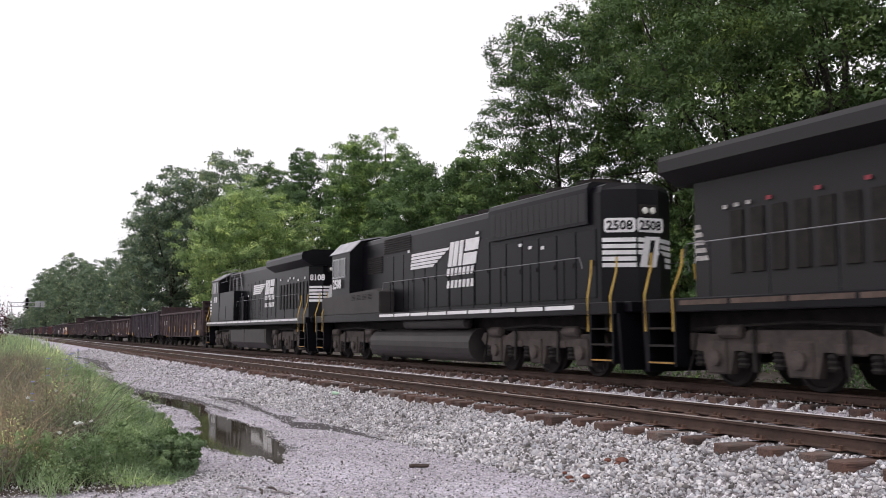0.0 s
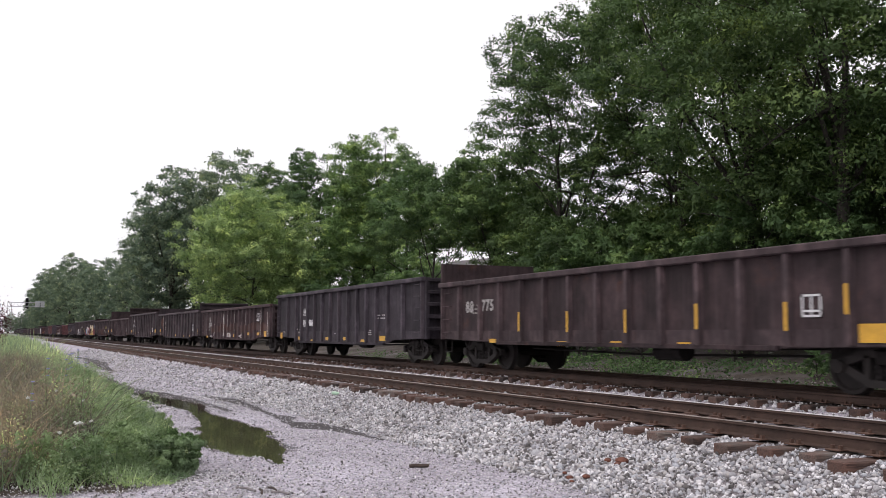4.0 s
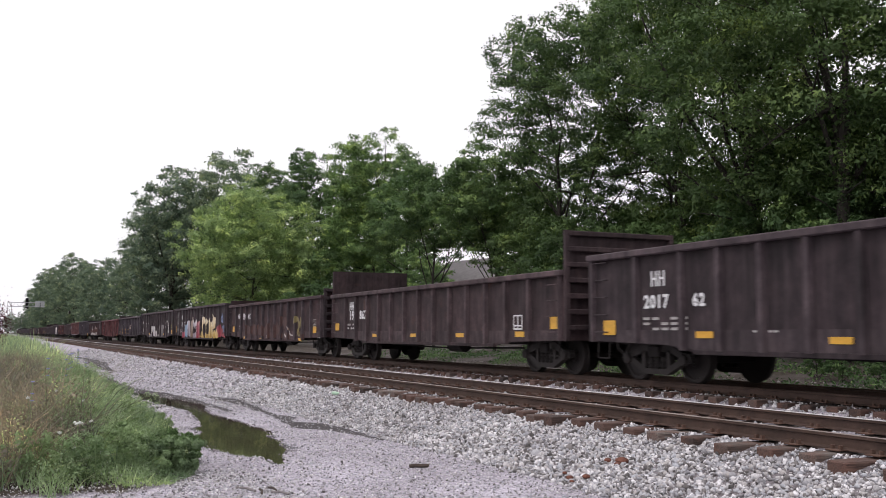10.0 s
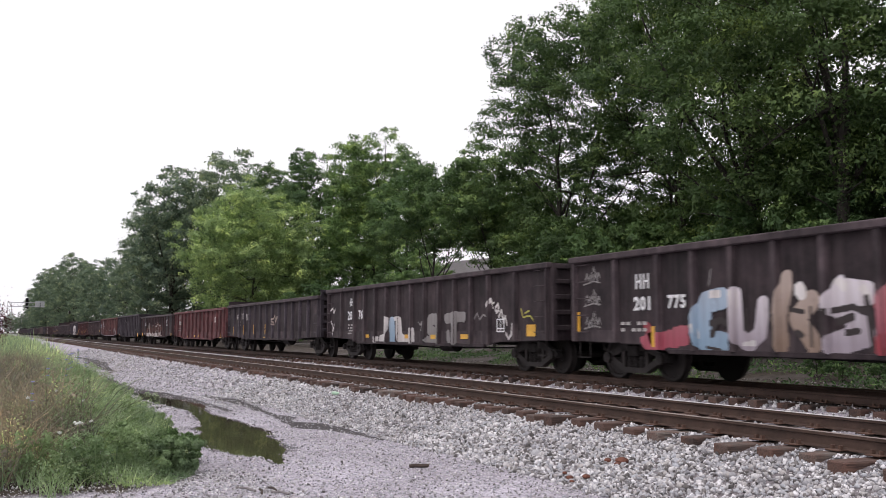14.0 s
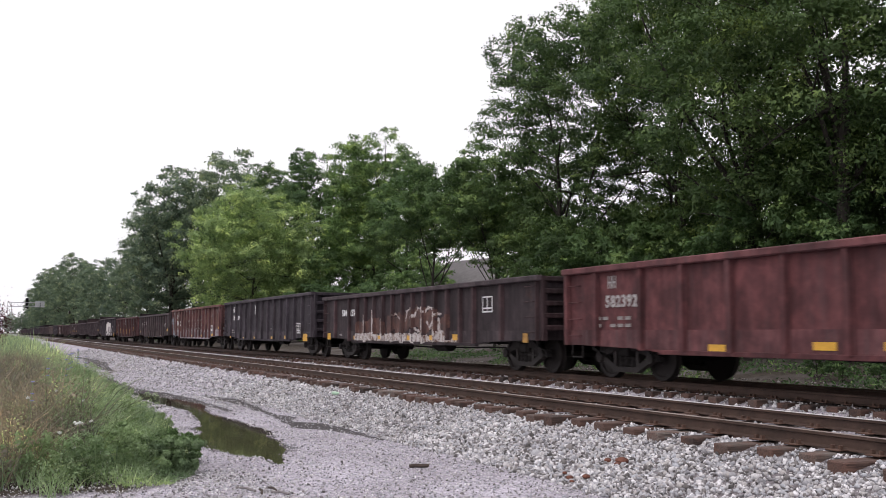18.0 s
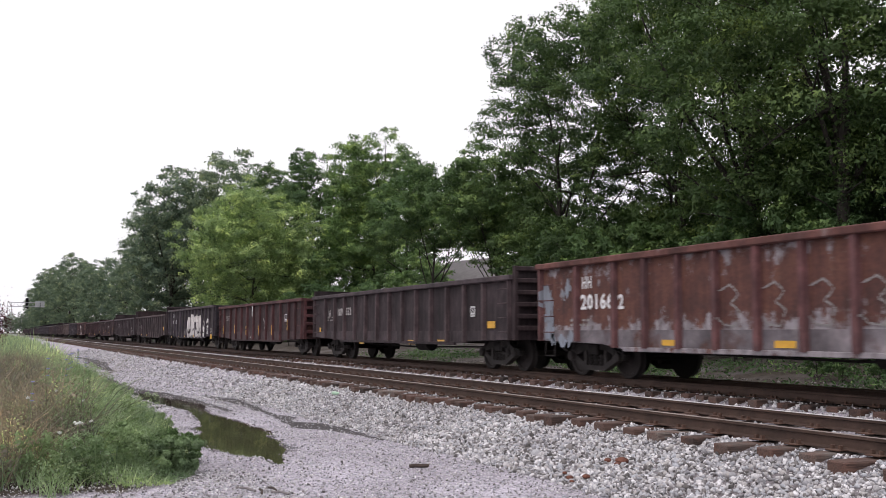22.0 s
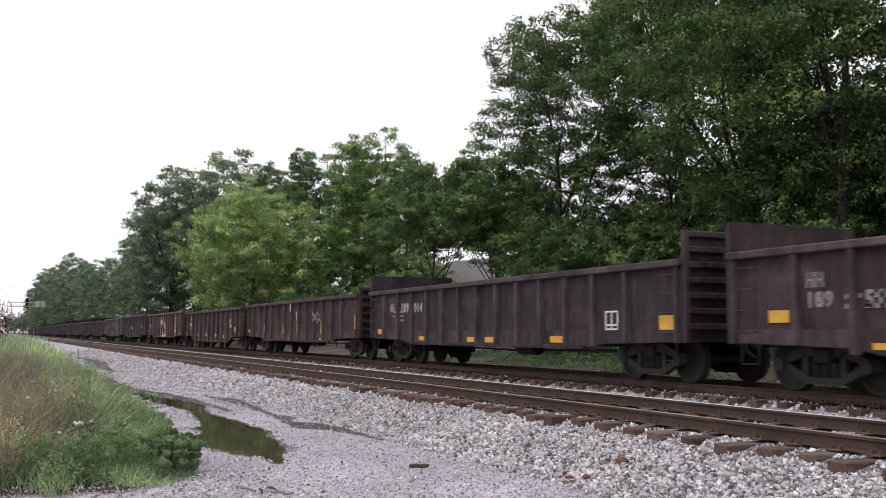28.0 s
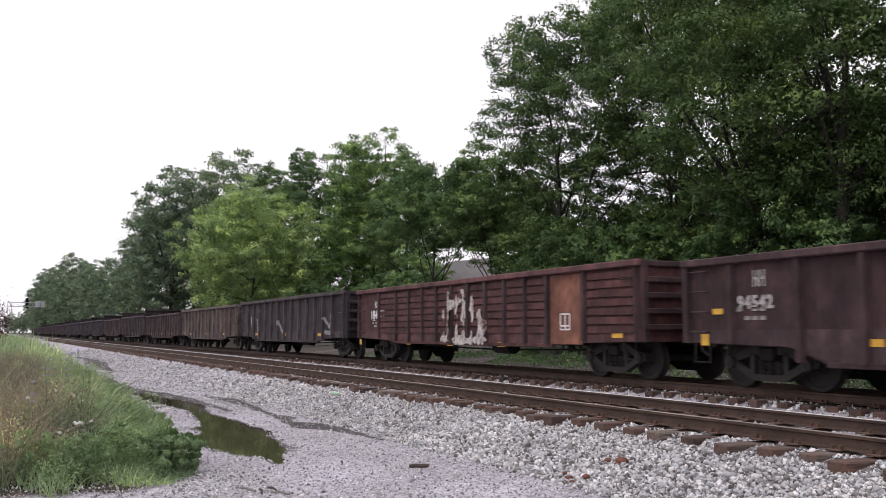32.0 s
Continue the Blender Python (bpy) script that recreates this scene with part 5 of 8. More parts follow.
def flake_mat(name, stops, scale=7.0):
    """Half-flaked paint: patches of it, rust and bare dark steel."""
    m, n, l, b = shader(name)
    c = value_ramp(n, l, noise_tex(n, l, scale, 8.0, (1.3, 1.0, 0.7), 0.75), stops).outputs[0]
    runs = value_ramp(n, l, noise_tex(n, l, 1.0, 3.0, (11.0, 11.0, 0.7)), [(0.3, (0.6, 0.55, 0.52)), (0.55, (1.0,) * 3)]).outputs[0]
    l.new(blend(n, l, 1.0, c, runs, "MULTIPLY"), b.inputs["Base Color"])
    b.inputs["Roughness"].default_value = 0.7
    return m


S_FLAKE = flake_mat("flaking_white_paint", [(0.36, (0.060, 0.036, 0.032)), (0.43, (0.20, 0.12, 0.09)), (0.50, (0.46, 0.43, 0.42)), (0.66, (0.62, 0.60, 0.60))])
S_RUSTY = flake_mat("blotched_rust_stain", [(0.34, (0.038, 0.023, 0.023)), (0.48, (0.070, 0.030, 0.026)), (0.60, (0.115, 0.050, 0.038)), (0.72, (0.26, 0.20, 0.18))], 3.5)
S_MAROON = flake_mat("faded_maroon_patch", [(0.32, (0.032, 0.020, 0.020)), (0.5, (0.060, 0.026, 0.023)), (0.70, (0.105, 0.045, 0.034))], 3.0)
S_CREAM = spray_mat("cream_spray_paint", (0.50, 0.34, 0.10), (0.72, 0.62, 0.44), 0.15)
S_WHITE = spray_mat("white_spray_paint", (0.50, 0.48, 0.48), (0.66, 0.63, 0.62), 0.3)
S_BLUE = spray_mat("pale_blue_spray_paint", (0.20, 0.30, 0.40), (0.34, 0.42, 0.52), 0.25)
S_LILAC = spray_mat("lilac_spray_paint", (0.30, 0.26, 0.30), (0.62, 0.58, 0.62), 0.2)
S_RED = spray_mat("red_spray_paint", (0.28, 0.035, 0.050), (0.20, 0.030, 0.042), 0.25)
S_PINK = spray_mat("pink_red_spray_paint", (0.32, 0.06, 0.09), (0.40, 0.16, 0.18), 0.3)
S_NAVY = spray_mat("faded_blue_spray_paint", (0.07, 0.10, 0.18), (0.12, 0.18, 0.32), 0.4)
S_DARK = spray_mat("dark_outline_spray_paint", (0.022, 0.015, 0.014), (0.022, 0.015, 0.016), 0.0)
S_SILVER = spray_mat("faded_silver_spray_paint", (0.20, 0.19, 0.19), (0.24, 0.225, 0.225), 0.3)
S_YELLOW = spray_mat("yellow_green_spray_paint", (0.42, 0.38, 0.06), (0.42, 0.40, 0.08), 0.2)
S_OCHRE = spray_mat("dull_ochre_spray_paint", (0.17, 0.135, 0.045), (0.20, 0.165, 0.06), 0.35)
S_ORANGE = spray_mat("orange_rust_stain", (0.120, 0.050, 0.034), (0.085, 0.036, 0.028), 0.3)
S_TAN = spray_mat("brown_spray_paint", (0.24, 0.17, 0.13), (0.42, 0.34, 0.30), 0.2)
S_GREYBLUE = spray_mat("old_blue_grey_paint", (0.21, 0.24, 0.29), (0.20, 0.22, 0.26), 0.3)

# bright letters
g = g_bright
spray(g, "graffiti_background", S_PINK, [([(-5.5, 0.8), (-5.0, 0.82), (-4.4, 0.88)], 0.17), ([(-4.6, 0.95), (-4.35, 1.0)], 0.12)], "pink-red spray-painted ground", ragged=0.08)
spray(g, "graffiti_background", S_RED, [([(-5.45, 1.05), (-5.35, 0.9)], 0.12), ([(5.7, 1.0), (6.6, 1.05)], 0.34), ([(6.9, 0.85), (7.7, 0.78)], 0.12), ([(6.95, 1.0), (7.1, 1.05)], 0.12)], "red spray-painted ground", ragged=0.1)
spray(g, "graffiti_background", S_PINK, [([(0.22, 1.45), (0.25, 1.0)], 0.26), ([(0.68, 1.5), (0.62, 1.0)], 0.27)], "pink heart-shaped spray-painted ground", ragged=0.05)
spray(g, "graffiti_background", S_RED, [([(0.1, 0.82), (0.85, 0.82)], 0.15), ([(0.45, 1.15), (0.5, 1.0)], 0.16)], "red spray-painted shade", ragged=0.10, lift=0.008)
spray(g, "graffiti_letter", S_BLUE, [([(-3.35, 1.58), (-3.75, 1.52), (-3.98, 1.15), (-3.85, 0.85), (-3.35, 0.80)], 0.20), ([(-3.75, 1.3), (-3.75, 0.95)], 0.14)], "pale blue graffiti letter", lift=0.010)
spray(g, "graffiti_letter", S_LILAC, [([(-2.98, 1.62), (-2.98, 0.95), (-2.7, 0.78), (-2.42, 0.98), (-2.34, 1.45)], 0.145)], "lilac-white graffiti letter", lift=0.010)
spray(g, "graffiti_letter", S_TAN, [([(-1.80, 1.85), (-1.95, 1.2), (-1.92, 0.8)], 0.14), ([(-1.30, 1.48), (-1.62, 1.2), (-1.28, 0.82)], 0.17)], "brown graffiti letter", lift=0.011)
spray(g, "graffiti_letter", S_LILAC, [([(-0.25, 1.55), (-0.72, 1.62), (-0.86, 1.42), (-0.42, 1.18), (-0.30, 0.95), (-0.85, 0.80)], 0.19), ([(-0.72, 1.75), (-0.70, 1.65)], 0.10)], "lilac-white graffiti letter", lift=0.010)
spray(g, "graffiti_highlight", S_WHITE, [([(-3.6, 1.66), (-3.4, 1.66)], 0.07), ([(-3.0, 1.66), (-2.95, 1.45)], 0.06), ([(-1.55, 1.68), (-1.5, 1.60)], 0.10), ([(-0.75, 1.76), (-0.66, 1.68)], 0.07), ([(-0.3, 1.62), (-0.2, 1.5)], 0.06), ([(1.45, 1.86), (1.75, 1.84)], 0.06), ([(2.5, 1.74), (2.85, 1.75)], 0.05), ([(3.6, 1.78), (3.85, 1.76)], 0.05), ([(-2.8, 0.78), (-2.55, 0.80)], 0.05), ([(0.3, 1.62), (0.2, 1.5)], 0.03), ([(-4.05, 1.1), (-3.98, 0.9)], 0.04)], "white spray-painted highlight", lift=0.0135, ragged=0.03)
spray(g, "graffiti_outline", S_DARK, [([(-3.62, 1.15), (-3.35, 1.2), (-3.2, 1.12)], 0.06), ([(-3.75, 0.72), (-3.4, 0.68)], 0.025), ([(-2.72, 1.35), (-2.70, 1.05)], 0.05), ([(-1.62, 0.98), (-1.52, 0.94)], 0.055), ([(-1.72, 1.35), (-1.45, 1.3)], 0.04), ([(-0.98, 1.3), (-0.5, 1.36), (-0.15, 1.22)], 0.05), ([(-0.62, 0.98), (-0.42, 1.0)], 0.05), ([(-3.15, 1.5), (-3.12, 0.8)], 0.025), ([(-2.15, 1.6), (-2.12, 0.75)], 0.03), ([(-1.08, 1.4), (-1.02, 0.72)], 0.03), ([(1.08, 1.6), (1.02, 1.2), (1.15, 0.8)], 0.06), ([(2.25, 1.75), (2.28, 1.4)], 0.05), ([(1.05, 1.75), (1.2, 1.9)], 0.04)], "dark graffiti outline", lift=0.015)
spray(g, "graffiti_spike", S_SILVER, [([(-3.68, 1.8), (-3.62, 2.12)], 0.018), ([(1.15, 1.95), (1.28, 2.1)], 0.03), ([(1.1, 2.02), (1.36, 2.0)], 0.018)], "pale sprayed star point")
spray(g, "graffiti_letter", S_CREAM, [([(2.0, 1.72), (1.5, 1.70), (1.45, 1.45), (1.8, 1.2), (1.75, 0.95), (1.3, 0.85)], 0.24), ([(1.3, 0.75), (1.95, 0.75)], 0.18), ([(1.3, 1.9), (1.38, 1.75)], 0.05)], "cream graffiti letter", lift=0.012)
spray(g, "graffiti_letter", S_CREAM, [([(2.45, 1.6), (2.95, 1.62)], 0.22), ([(2.72, 1.5), (2.70, 0.85)], 0.26), ([(2.45, 0.8), (3.0, 0.78)], 0.18)], "cream graffiti letter", lift=0.012)
spray(g, "graffiti_letter", S_CREAM, [([(3.45, 1.5), (3.8, 1.68), (4.02, 1.4), (4.0, 0.85)], 0.24), ([(3.6, 1.05), (3.55, 0.8), (4.05, 0.78)], 0.26)], "cream graffiti letter", lift=0.012)
spray(g, "graffiti_letter", S_CREAM, [([(4.6, 1.35), (4.95, 1.35), (5.05, 1.65), (4.75, 1.72), (4.55, 1.4), (4.6, 0.95), (5.15, 0.85)], 0.26), ([(5.5, 0.95), (5.75, 0.75)], 0.22), ([(4.45, 2.02), (4.62, 1.85)], 0.06)], "cream graffiti letter", lift=0.012)
spray(g, "graffiti_outline", S_DARK, [([(1.62, 1.38), (2.1, 1.28), (2.2, 1.45)], 0.09), ([(1.35, 1.12), (1.7, 1.05)], 0.06), ([(2.25, 1.35), (2.32, 1.05)], 0.05), ([(3.25, 1.55), (3.2, 1.05)], 0.12), ([(3.62, 1.25), (3.85, 1.22)], 0.06), ([(3.78, 0.98), (3.92, 0.92)], 0.06), ([(4.35, 1.6), (4.32, 0.8)], 0.07), ([(4.85, 1.5), (4.95, 1.48)], 0.05), ([(4.9, 1.12), (5.3, 1.08)], 0.075), ([(-3.6, 0.95), (-3.5, 1.15)], 0.06), ([(-2.05, 1.25), (-2.1, 0.75)], 0.05), ([(-0.75, 1.15), (-0.5, 1.22)], 0.06), ([(-0.25, 1.5), (-0.15, 0.75)], 0.05), ([(-1.3, 1.35), (-1.3, 0.8)], 0.05)], "dark graffiti outline", lift=0.016)
spray(g, "graffiti_tag", S_NAVY, [([(6.75, 1.75), (7.0, 1.95), (7.25, 1.75), (6.85, 1.65), (7.2, 1.6)], 0.08), ([(7.15, 1.25), (7.5, 1.3), (7.85, 1.25), (7.3, 1.1), (7.8, 1.12)], 0.09)], "faded blue graffiti scribble", ragged=0.08, grain=3.0)
for k, z in enumerate((2.15, 1.68, 1.2)):
    rr = random.Random(k)
    zig = [(-7.62 + 0.055 * q, z + (0.09 if q % 2 else -0.07) + rr.uniform(-0.03, 0.03)) for q in range(11)]
    spray(g, "graffiti_tag", S_SILVER, [(zig, 0.014), ([(-7.7, z - 0.14), (-7.3, z - 0.08), (-7.05, z - 0.12)], 0.014), ([(-7.35, z + 0.1), (-7.3, z + 0.22), (-7.24, z + 0.1)], 0.014)], "thin white scribbled tag")

# white and silver pieces
g = g_white
spray(g, "graffiti_letter", S_WHITE, [([(-2.6, 0.75), (-2.2, 0.78), (-2.05, 1.35)], 0.16), ([(-1.75, 1.4), (-1.1, 1.42)], 0.07), ([(-1.0, 1.35), (-0.85, 0.8), (-0.3, 0.72)], 0.15), ([(0.05, 1.0), (0.1, 0.7)], 0.14), ([(-3.1, 0.72), (-2.9, 0.74)], 0.12)], "white graffiti letter")
spray(g, "graffiti_letter", S_BLUE, [([(-1.62, 1.25), (-1.55, 0.7)], 0.24)], "pale blue graffiti panel", lift=0.009)
spray(g, "graffiti_letter", S_SILVER, [([(1.9, 1.4), (1.35, 1.35), (1.35, 1.05), (1.75, 0.95)], 0.16), ([(1.9, 1.35), (1.85, 0.75)], 0.18), ([(1.2, 0.75), (1.7, 0.72)], 0.12), ([(2.5, 1.38), (3.6, 1.42)], 0.15), ([(3.0, 1.2), (3.0, 0.75)], 0.18), ([(2.6, 0.95), (2.65, 0.72)], 0.1)], "faded silver graffiti letter", ragged=0.03)
spray(g, "graffiti_letter", S_WHITE, [([(5.1, 1.65), (5.2, 1.85), (5.3, 1.62)], 0.03), ([(5.25, 1.72), (5.4, 1.75)], 0.025), ([(5.45, 1.6), (5.58, 1.72), (5.65, 1.55), (5.5, 1.48), (5.45, 1.6)], 0.03), ([(5.62, 1.38), (5.75, 1.55), (5.85, 1.3)], 0.03), ([(5.85, 1.2), (5.95, 1.4), (6.05, 1.15)], 0.03), ([(6.0, 0.95), (6.12, 0.82), (6.28, 0.95), (6.3, 1.2)], 0.035)], "white scribbled tag running downwards")
spray(g, "graffiti_tag", S_YELLOW, [([(6.75, 1.55), (6.85, 1.35), (7.2, 1.38), (7.35, 1.25)], 0.02), ([(6.95, 1.45), (7.15, 1.5)], 0.02)], "thin yellow-green tag")
spray(g, "graffiti_tag", S_SILVER, [([(4.25, 1.35), (4.4, 1.5), (4.55, 1.32), (4.75, 1.45), (4.95, 1.38)], 0.022), ([(0.5, 1.3), (0.65, 1.2), (0.8, 1.32), (0.7, 1.05)], 0.022)], "thin grey scribbled tag")
spray(g, "graffiti_tag", S_WHITE, [([(-7.85, 1.8), (-7.6, 1.9), (-7.5, 1.7), (-7.3, 1.85)], 0.03), ([(-7.8, 1.4), (-7.55, 1.2), (-7.6, 0.9), (-7.4, 1.3)], 0.03)], "thin white scribbled tag")

# white scrape and orange rust
g = g_stain
spray(g, "orange_stain", S_RUSTY, [([(-4.2, 1.15), (-3.7, 1.1)], 0.22), ([(-3.3, 1.2), (-1.9, 1.15)], 0.26), ([(-1.5, 1.2), (-0.4, 1.25)], 0.26), ([(-0.1, 1.3), (0.6, 1.35)], 0.30), ([(0.9, 1.35), (2.1, 1.3)], 0.32), ([(2.3, 1.2), (2.9, 1.2)], 0.24)], "blotched orange rust stain", ragged=0.2)
spray(g, "white_stain", S_FLAKE, [([(-4.35, 0.82), (-3.75, 0.84)], 0.13), ([(-3.6, 0.80), (-2.85, 0.84)], 0.14), ([(-2.65, 0.80), (-2.0, 0.82)], 0.13), ([(-1.8, 0.80), (-0.6, 0.82)], 0.14), ([(-0.3, 0.78), (0.4, 0.84)], 0.14), ([(0.6, 0.84), (1.2, 0.80)], 0.15), ([(1.4, 0.76), (2.0, 0.80)], 0.12), ([(2.2, 0.88), (2.75, 0.82)], 0.17), ([(3.0, 0.74), (3.5, 0.72)], 0.08)], "flaking white painted band", ragged=0.10, lift=0.009)
for x0, z0, z1, r in ((-3.55, 0.95, 1.55, 0.055), (-2.72, 0.9, 1.65, 0.06), (-1.95, 0.9, 1.4, 0.05), (-0.35, 0.9, 1.6, 0.05), (0.5, 0.9, 1.7, 0.06), (1.36, 0.9, 1.7, 0.06), (2.2, 0.9, 1.5, 0.08), (2.45, 0.95, 1.35, 0.09)):
    spray(g, "white_run", S_FLAKE, [([(x0, z0), (x0 - 0.03, z1)], r)], "white run of paint down a rib", ragged=0.06, lift=0.010)
spray(g, "white_outline", S_FLAKE, [([(0.0, 1.35), (0.1, 1.65), (0.4, 1.72)], 0.035), ([(0.65, 1.45), (0.9, 1.7), (1.3, 1.72), (1.4, 1.3)], 0.035), ([(1.5, 1.6), (1.7, 1.72), (2.0, 1.68)], 0.035), ([(2.2, 1.5), (2.6, 1.52)], 0.03), ([(1.6, 1.3), (1.8, 1.1), (2.0, 1.35)], 0.03), ([(0.7, 1.1), (1.1, 1.0), (1.2, 1.2)], 0.03), ([(-1.2, 1.5), (-0.8, 1.58), (-0.5, 1.4)], 0.025)], "thin white worn letter outline", ragged=0.05, lift=0.011, grain=2.0)

# rusted car: old blue-grey end panel and pale looped tags
g = g_rusty
spray(g, "old_paint_patch", S_GREYBLUE, [([(-7.85, 2.0), (-7.6, 1.2), (-7.7, 0.85)], 0.16), ([(-7.4, 0.85), (-6.8, 0.84)], 0.10), ([(-7.0, 1.8), (-6.85, 2.0)], 0.10)], "old blue-grey paint patch", ragged=0.22, grain=1.6)
for k, xx in enumerate((-1.68, -0.62, 0.4, 1.4, 2.4)):
    spray(g, "looped_tag", S_SILVER, [([(xx - 0.25, 1.72), (xx, 1.82), (xx + 0.2, 1.65), (xx + 0.02, 1.48), (xx + 0.24, 1.35), (xx + 0.1, 1.08), (xx - 0.2, 1.12), (xx - 0.3, 1.25)], 0.016)], "thin pale looped tag")

# large white letters
g = g_tag
spray(g, "graffiti_letter", S_WHITE, [([(-0.65, 1.6), (-0.5, 0.95)], 0.20), ([(-0.2, 1.65), (0.1, 1.75), (0.0, 1.3)], 0.24), ([(-0.6, 0.75), (0.3, 0.8)], 0.13)], "white graffiti letter")
spray(g, "graffiti_letter", S_WHITE, [([(0.62, 2.0), (0.55, 0.8)], 0.16), ([(1.2, 1.9), (1.25, 1.3), (1.1, 0.85)], 0.26), ([(1.75, 1.75), (1.6, 0.9)], 0.2)], "white graffiti letter")
spray(g, "graffiti_letter", S_WHITE, [([(2.2, 1.8), (2.55, 1.95), (2.5, 1.5)], 0.17), ([(2.55, 1.4), (2.7, 0.85)], 0.24), ([(2.1, 1.05), (2.2, 0.75)], 0.2)], "white graffiti letter")
spray(g, "graffiti_letter", S_WHITE, [([(3.35, 1.8), (3.7, 1.85), (3.85, 1.4), (3.6, 1.1), (3.3, 1.4), (3.3, 1.75)], 0.20), ([(3.6, 1.5), (3.6, 1.2)], 0.2), ([(3.4, 0.8), (4.2, 0.8)], 0.13)], "white graffiti letter")
spray(g, "graffiti_letter", S_WHITE, [([(4.9, 1.65), (5.0, 1.4)], 0.07), ([(4.65, 1.25), (5.1, 1.05), (5.35, 0.8)], 0.17), ([(4.6, 0.85), (5.2, 0.75)], 0.12)], "white graffiti letter")
spray(g, "graffiti_tag", S_WHITE, [([(5.7, 1.62), (6.1, 1.75), (6.4, 1.6)], 0.09), ([(5.85, 1.35), (6.2, 1.3)], 0.08)], "white graffiti scribble", ragged=0.06)
spray(g, "graffiti_outline", S_DARK, [([(-0.3, 1.5), (-0.15, 1.05), (0.25, 1.15)], 0.07), ([(0.35, 1.7), (0.3, 1.1)], 0.06), ([(0.85, 1.25), (1.1, 1.1), (1.5, 1.2)], 0.08), ([(1.95, 1.9), (1.95, 1.1)], 0.06), ([(2.3, 1.3), (2.7, 1.15)], 0.035), ([(3.5, 1.25), (3.52, 1.1)], 0.05), ([(3.75, 1.2), (3.77, 1.05)], 0.05), ([(3.05, 1.1), (3.0, 0.75)], 0.05), ([(-0.75, 1.2), (-0.7, 0.85)], 0.06), ([(4.5, 1.05), (5.2, 0.92)], 0.025)], "dark graffiti outline", lift=0.012)
spray(g, "graffiti_shade", S_SILVER, [([(-0.9, 1.2), (-1.3, 0.75)], 0.12), ([(0.4, 0.72), (2.0, 0.72)], 0.06), ([(2.9, 0.72), (4.4, 0.72)], 0.06)], "grey graffiti shading", ragged=0.05)

# fainter tags on other cars
spray(TAIL[0], "graffiti_tag", S_SILVER, [([(-6.2, 1.7), (-6.0, 1.2)], 0.06), ([(-5.0, 1.6), (-4.8, 1.0)], 0.07), ([(-1.0, 1.4), (-0.4, 1.0)], 0.10), ([(5.6, 1.5), (6.2, 1.2), (6.6, 1.6)], 0.08), ([(5.7, 1.0), (6.5, 0.95)], 0.08)], "white graffiti scribble", ragged=0.06)
for k, (xx, zz) in enumerate(((3.1, 1.75), (3.3, 1.5))):
    spray(CARS[19], "graffiti_tag", S_SILVER, [([(xx - 0.3, zz - 0.1), (xx - 0.1, zz + 0.1), (xx + 0.05, zz - 0.15), (xx + 0.25, zz + 0.05), (xx + 0.5, zz - 0.12)], 0.035)], "thin grey scribbled tag")
spray(CARS[19], "graffiti_tag", S_WHITE, [([(0.42, 1.85), (0.6, 1.3), (0.72, 0.8)], 0.03)], "white drip of paint")
spray(CARS[9], "graffiti_tag", S_TAN, [([(1.1, 1.55), (1.35, 1.75), (1.55, 1.45), (1.75, 1.7), (2.0, 1.5)], 0.035), ([(1.05, 1.4), (1.3, 1.3), (1.1, 1.55)], 0.03)], "pale brown scribbled tag")
spray(CARS[6], "graffiti_tag", S_OCHRE, [([(4.45, 1.55), (4.75, 1.5)], 0.13), ([(4.9, 1.35), (4.75, 1.0), (4.95, 0.9)], 0.11), ([(5.1, 1.5), (5.0, 1.2)], 0.07)], "dull yellow spray-painted tag", ragged=0.14)
spray(CARS[6], "white_stain", S_FLAKE, [([(3.3, 1.25), (3.5, 0.9), (3.9, 0.85)], 0.03), ([(-0.45, 0.85), (-0.4, 0.7)], 0.05), ([(2.6, 0.9), (2.9, 0.8)], 0.03)], "thin white worn scrawl", ragged=0.05, lift=0.009)
spray(CARS[6], "maroon_patch", S_MAROON, [([(-4.4, 1.1), (2.0, 1.1)], 0.22), ([(5.0, 1.0), (5.4, 0.9)], 0.15)], "faded red-brown patch", ragged=0.25)
spray(CARS[6], "maroon_patch", S_MAROON, [([(2.2, 1.45), (3.2, 1.4)], 0.2), ([(2.3, 0.85), (3.6, 0.84)], 0.12), ([(1.05, 1.3), (1.15, 1.0)], 0.07)], "dull red rust stain", ragged=0.16)
for a, b in ((-6.9, 1.5), (-2.3, 1.6), (-1.7, 1.3), (0.6, 1.5), (6.4, 1.6), (7.3, 1.5)):
    spray(CARS[2], "white_stain", S_FLAKE, [([(a, b + 0.4), (a + 0.05, b - 0.2), (a, 0.8)], 0.045)], "white run of paint", ragged=0.05)
spray(CARS[2], "white_stain", S_FLAKE, [([(-5.4, 0.95), (-5.0, 0.75), (-4.6, 1.05)], 0.035), ([(-0.9, 0.85), (-0.3, 0.8)], 0.12), ([(1.8, 0.8), (2.2, 0.78)], 0.1)], "white smear of paint", ragged=0.06)
spray(CARS[2], "maroon_patch", S_MAROON, [([(-5.5, 1.2), (-3.5, 1.2)], 0.2), ([(-3.2, 1.2), (7.4, 1.22)], 0.2)], "faded red-brown patch", ragged=0.2, lift=0.004)
spray(CARS[3], "orange_stain", S_ORANGE, [([(-7.4, 0.9), (-6.9, 0.95)], 0.12), ([(-6.3, 1.9), (-6.2, 1.2)], 0.28)], "rusty patch under the number", ragged=0.12, lift=0.003)
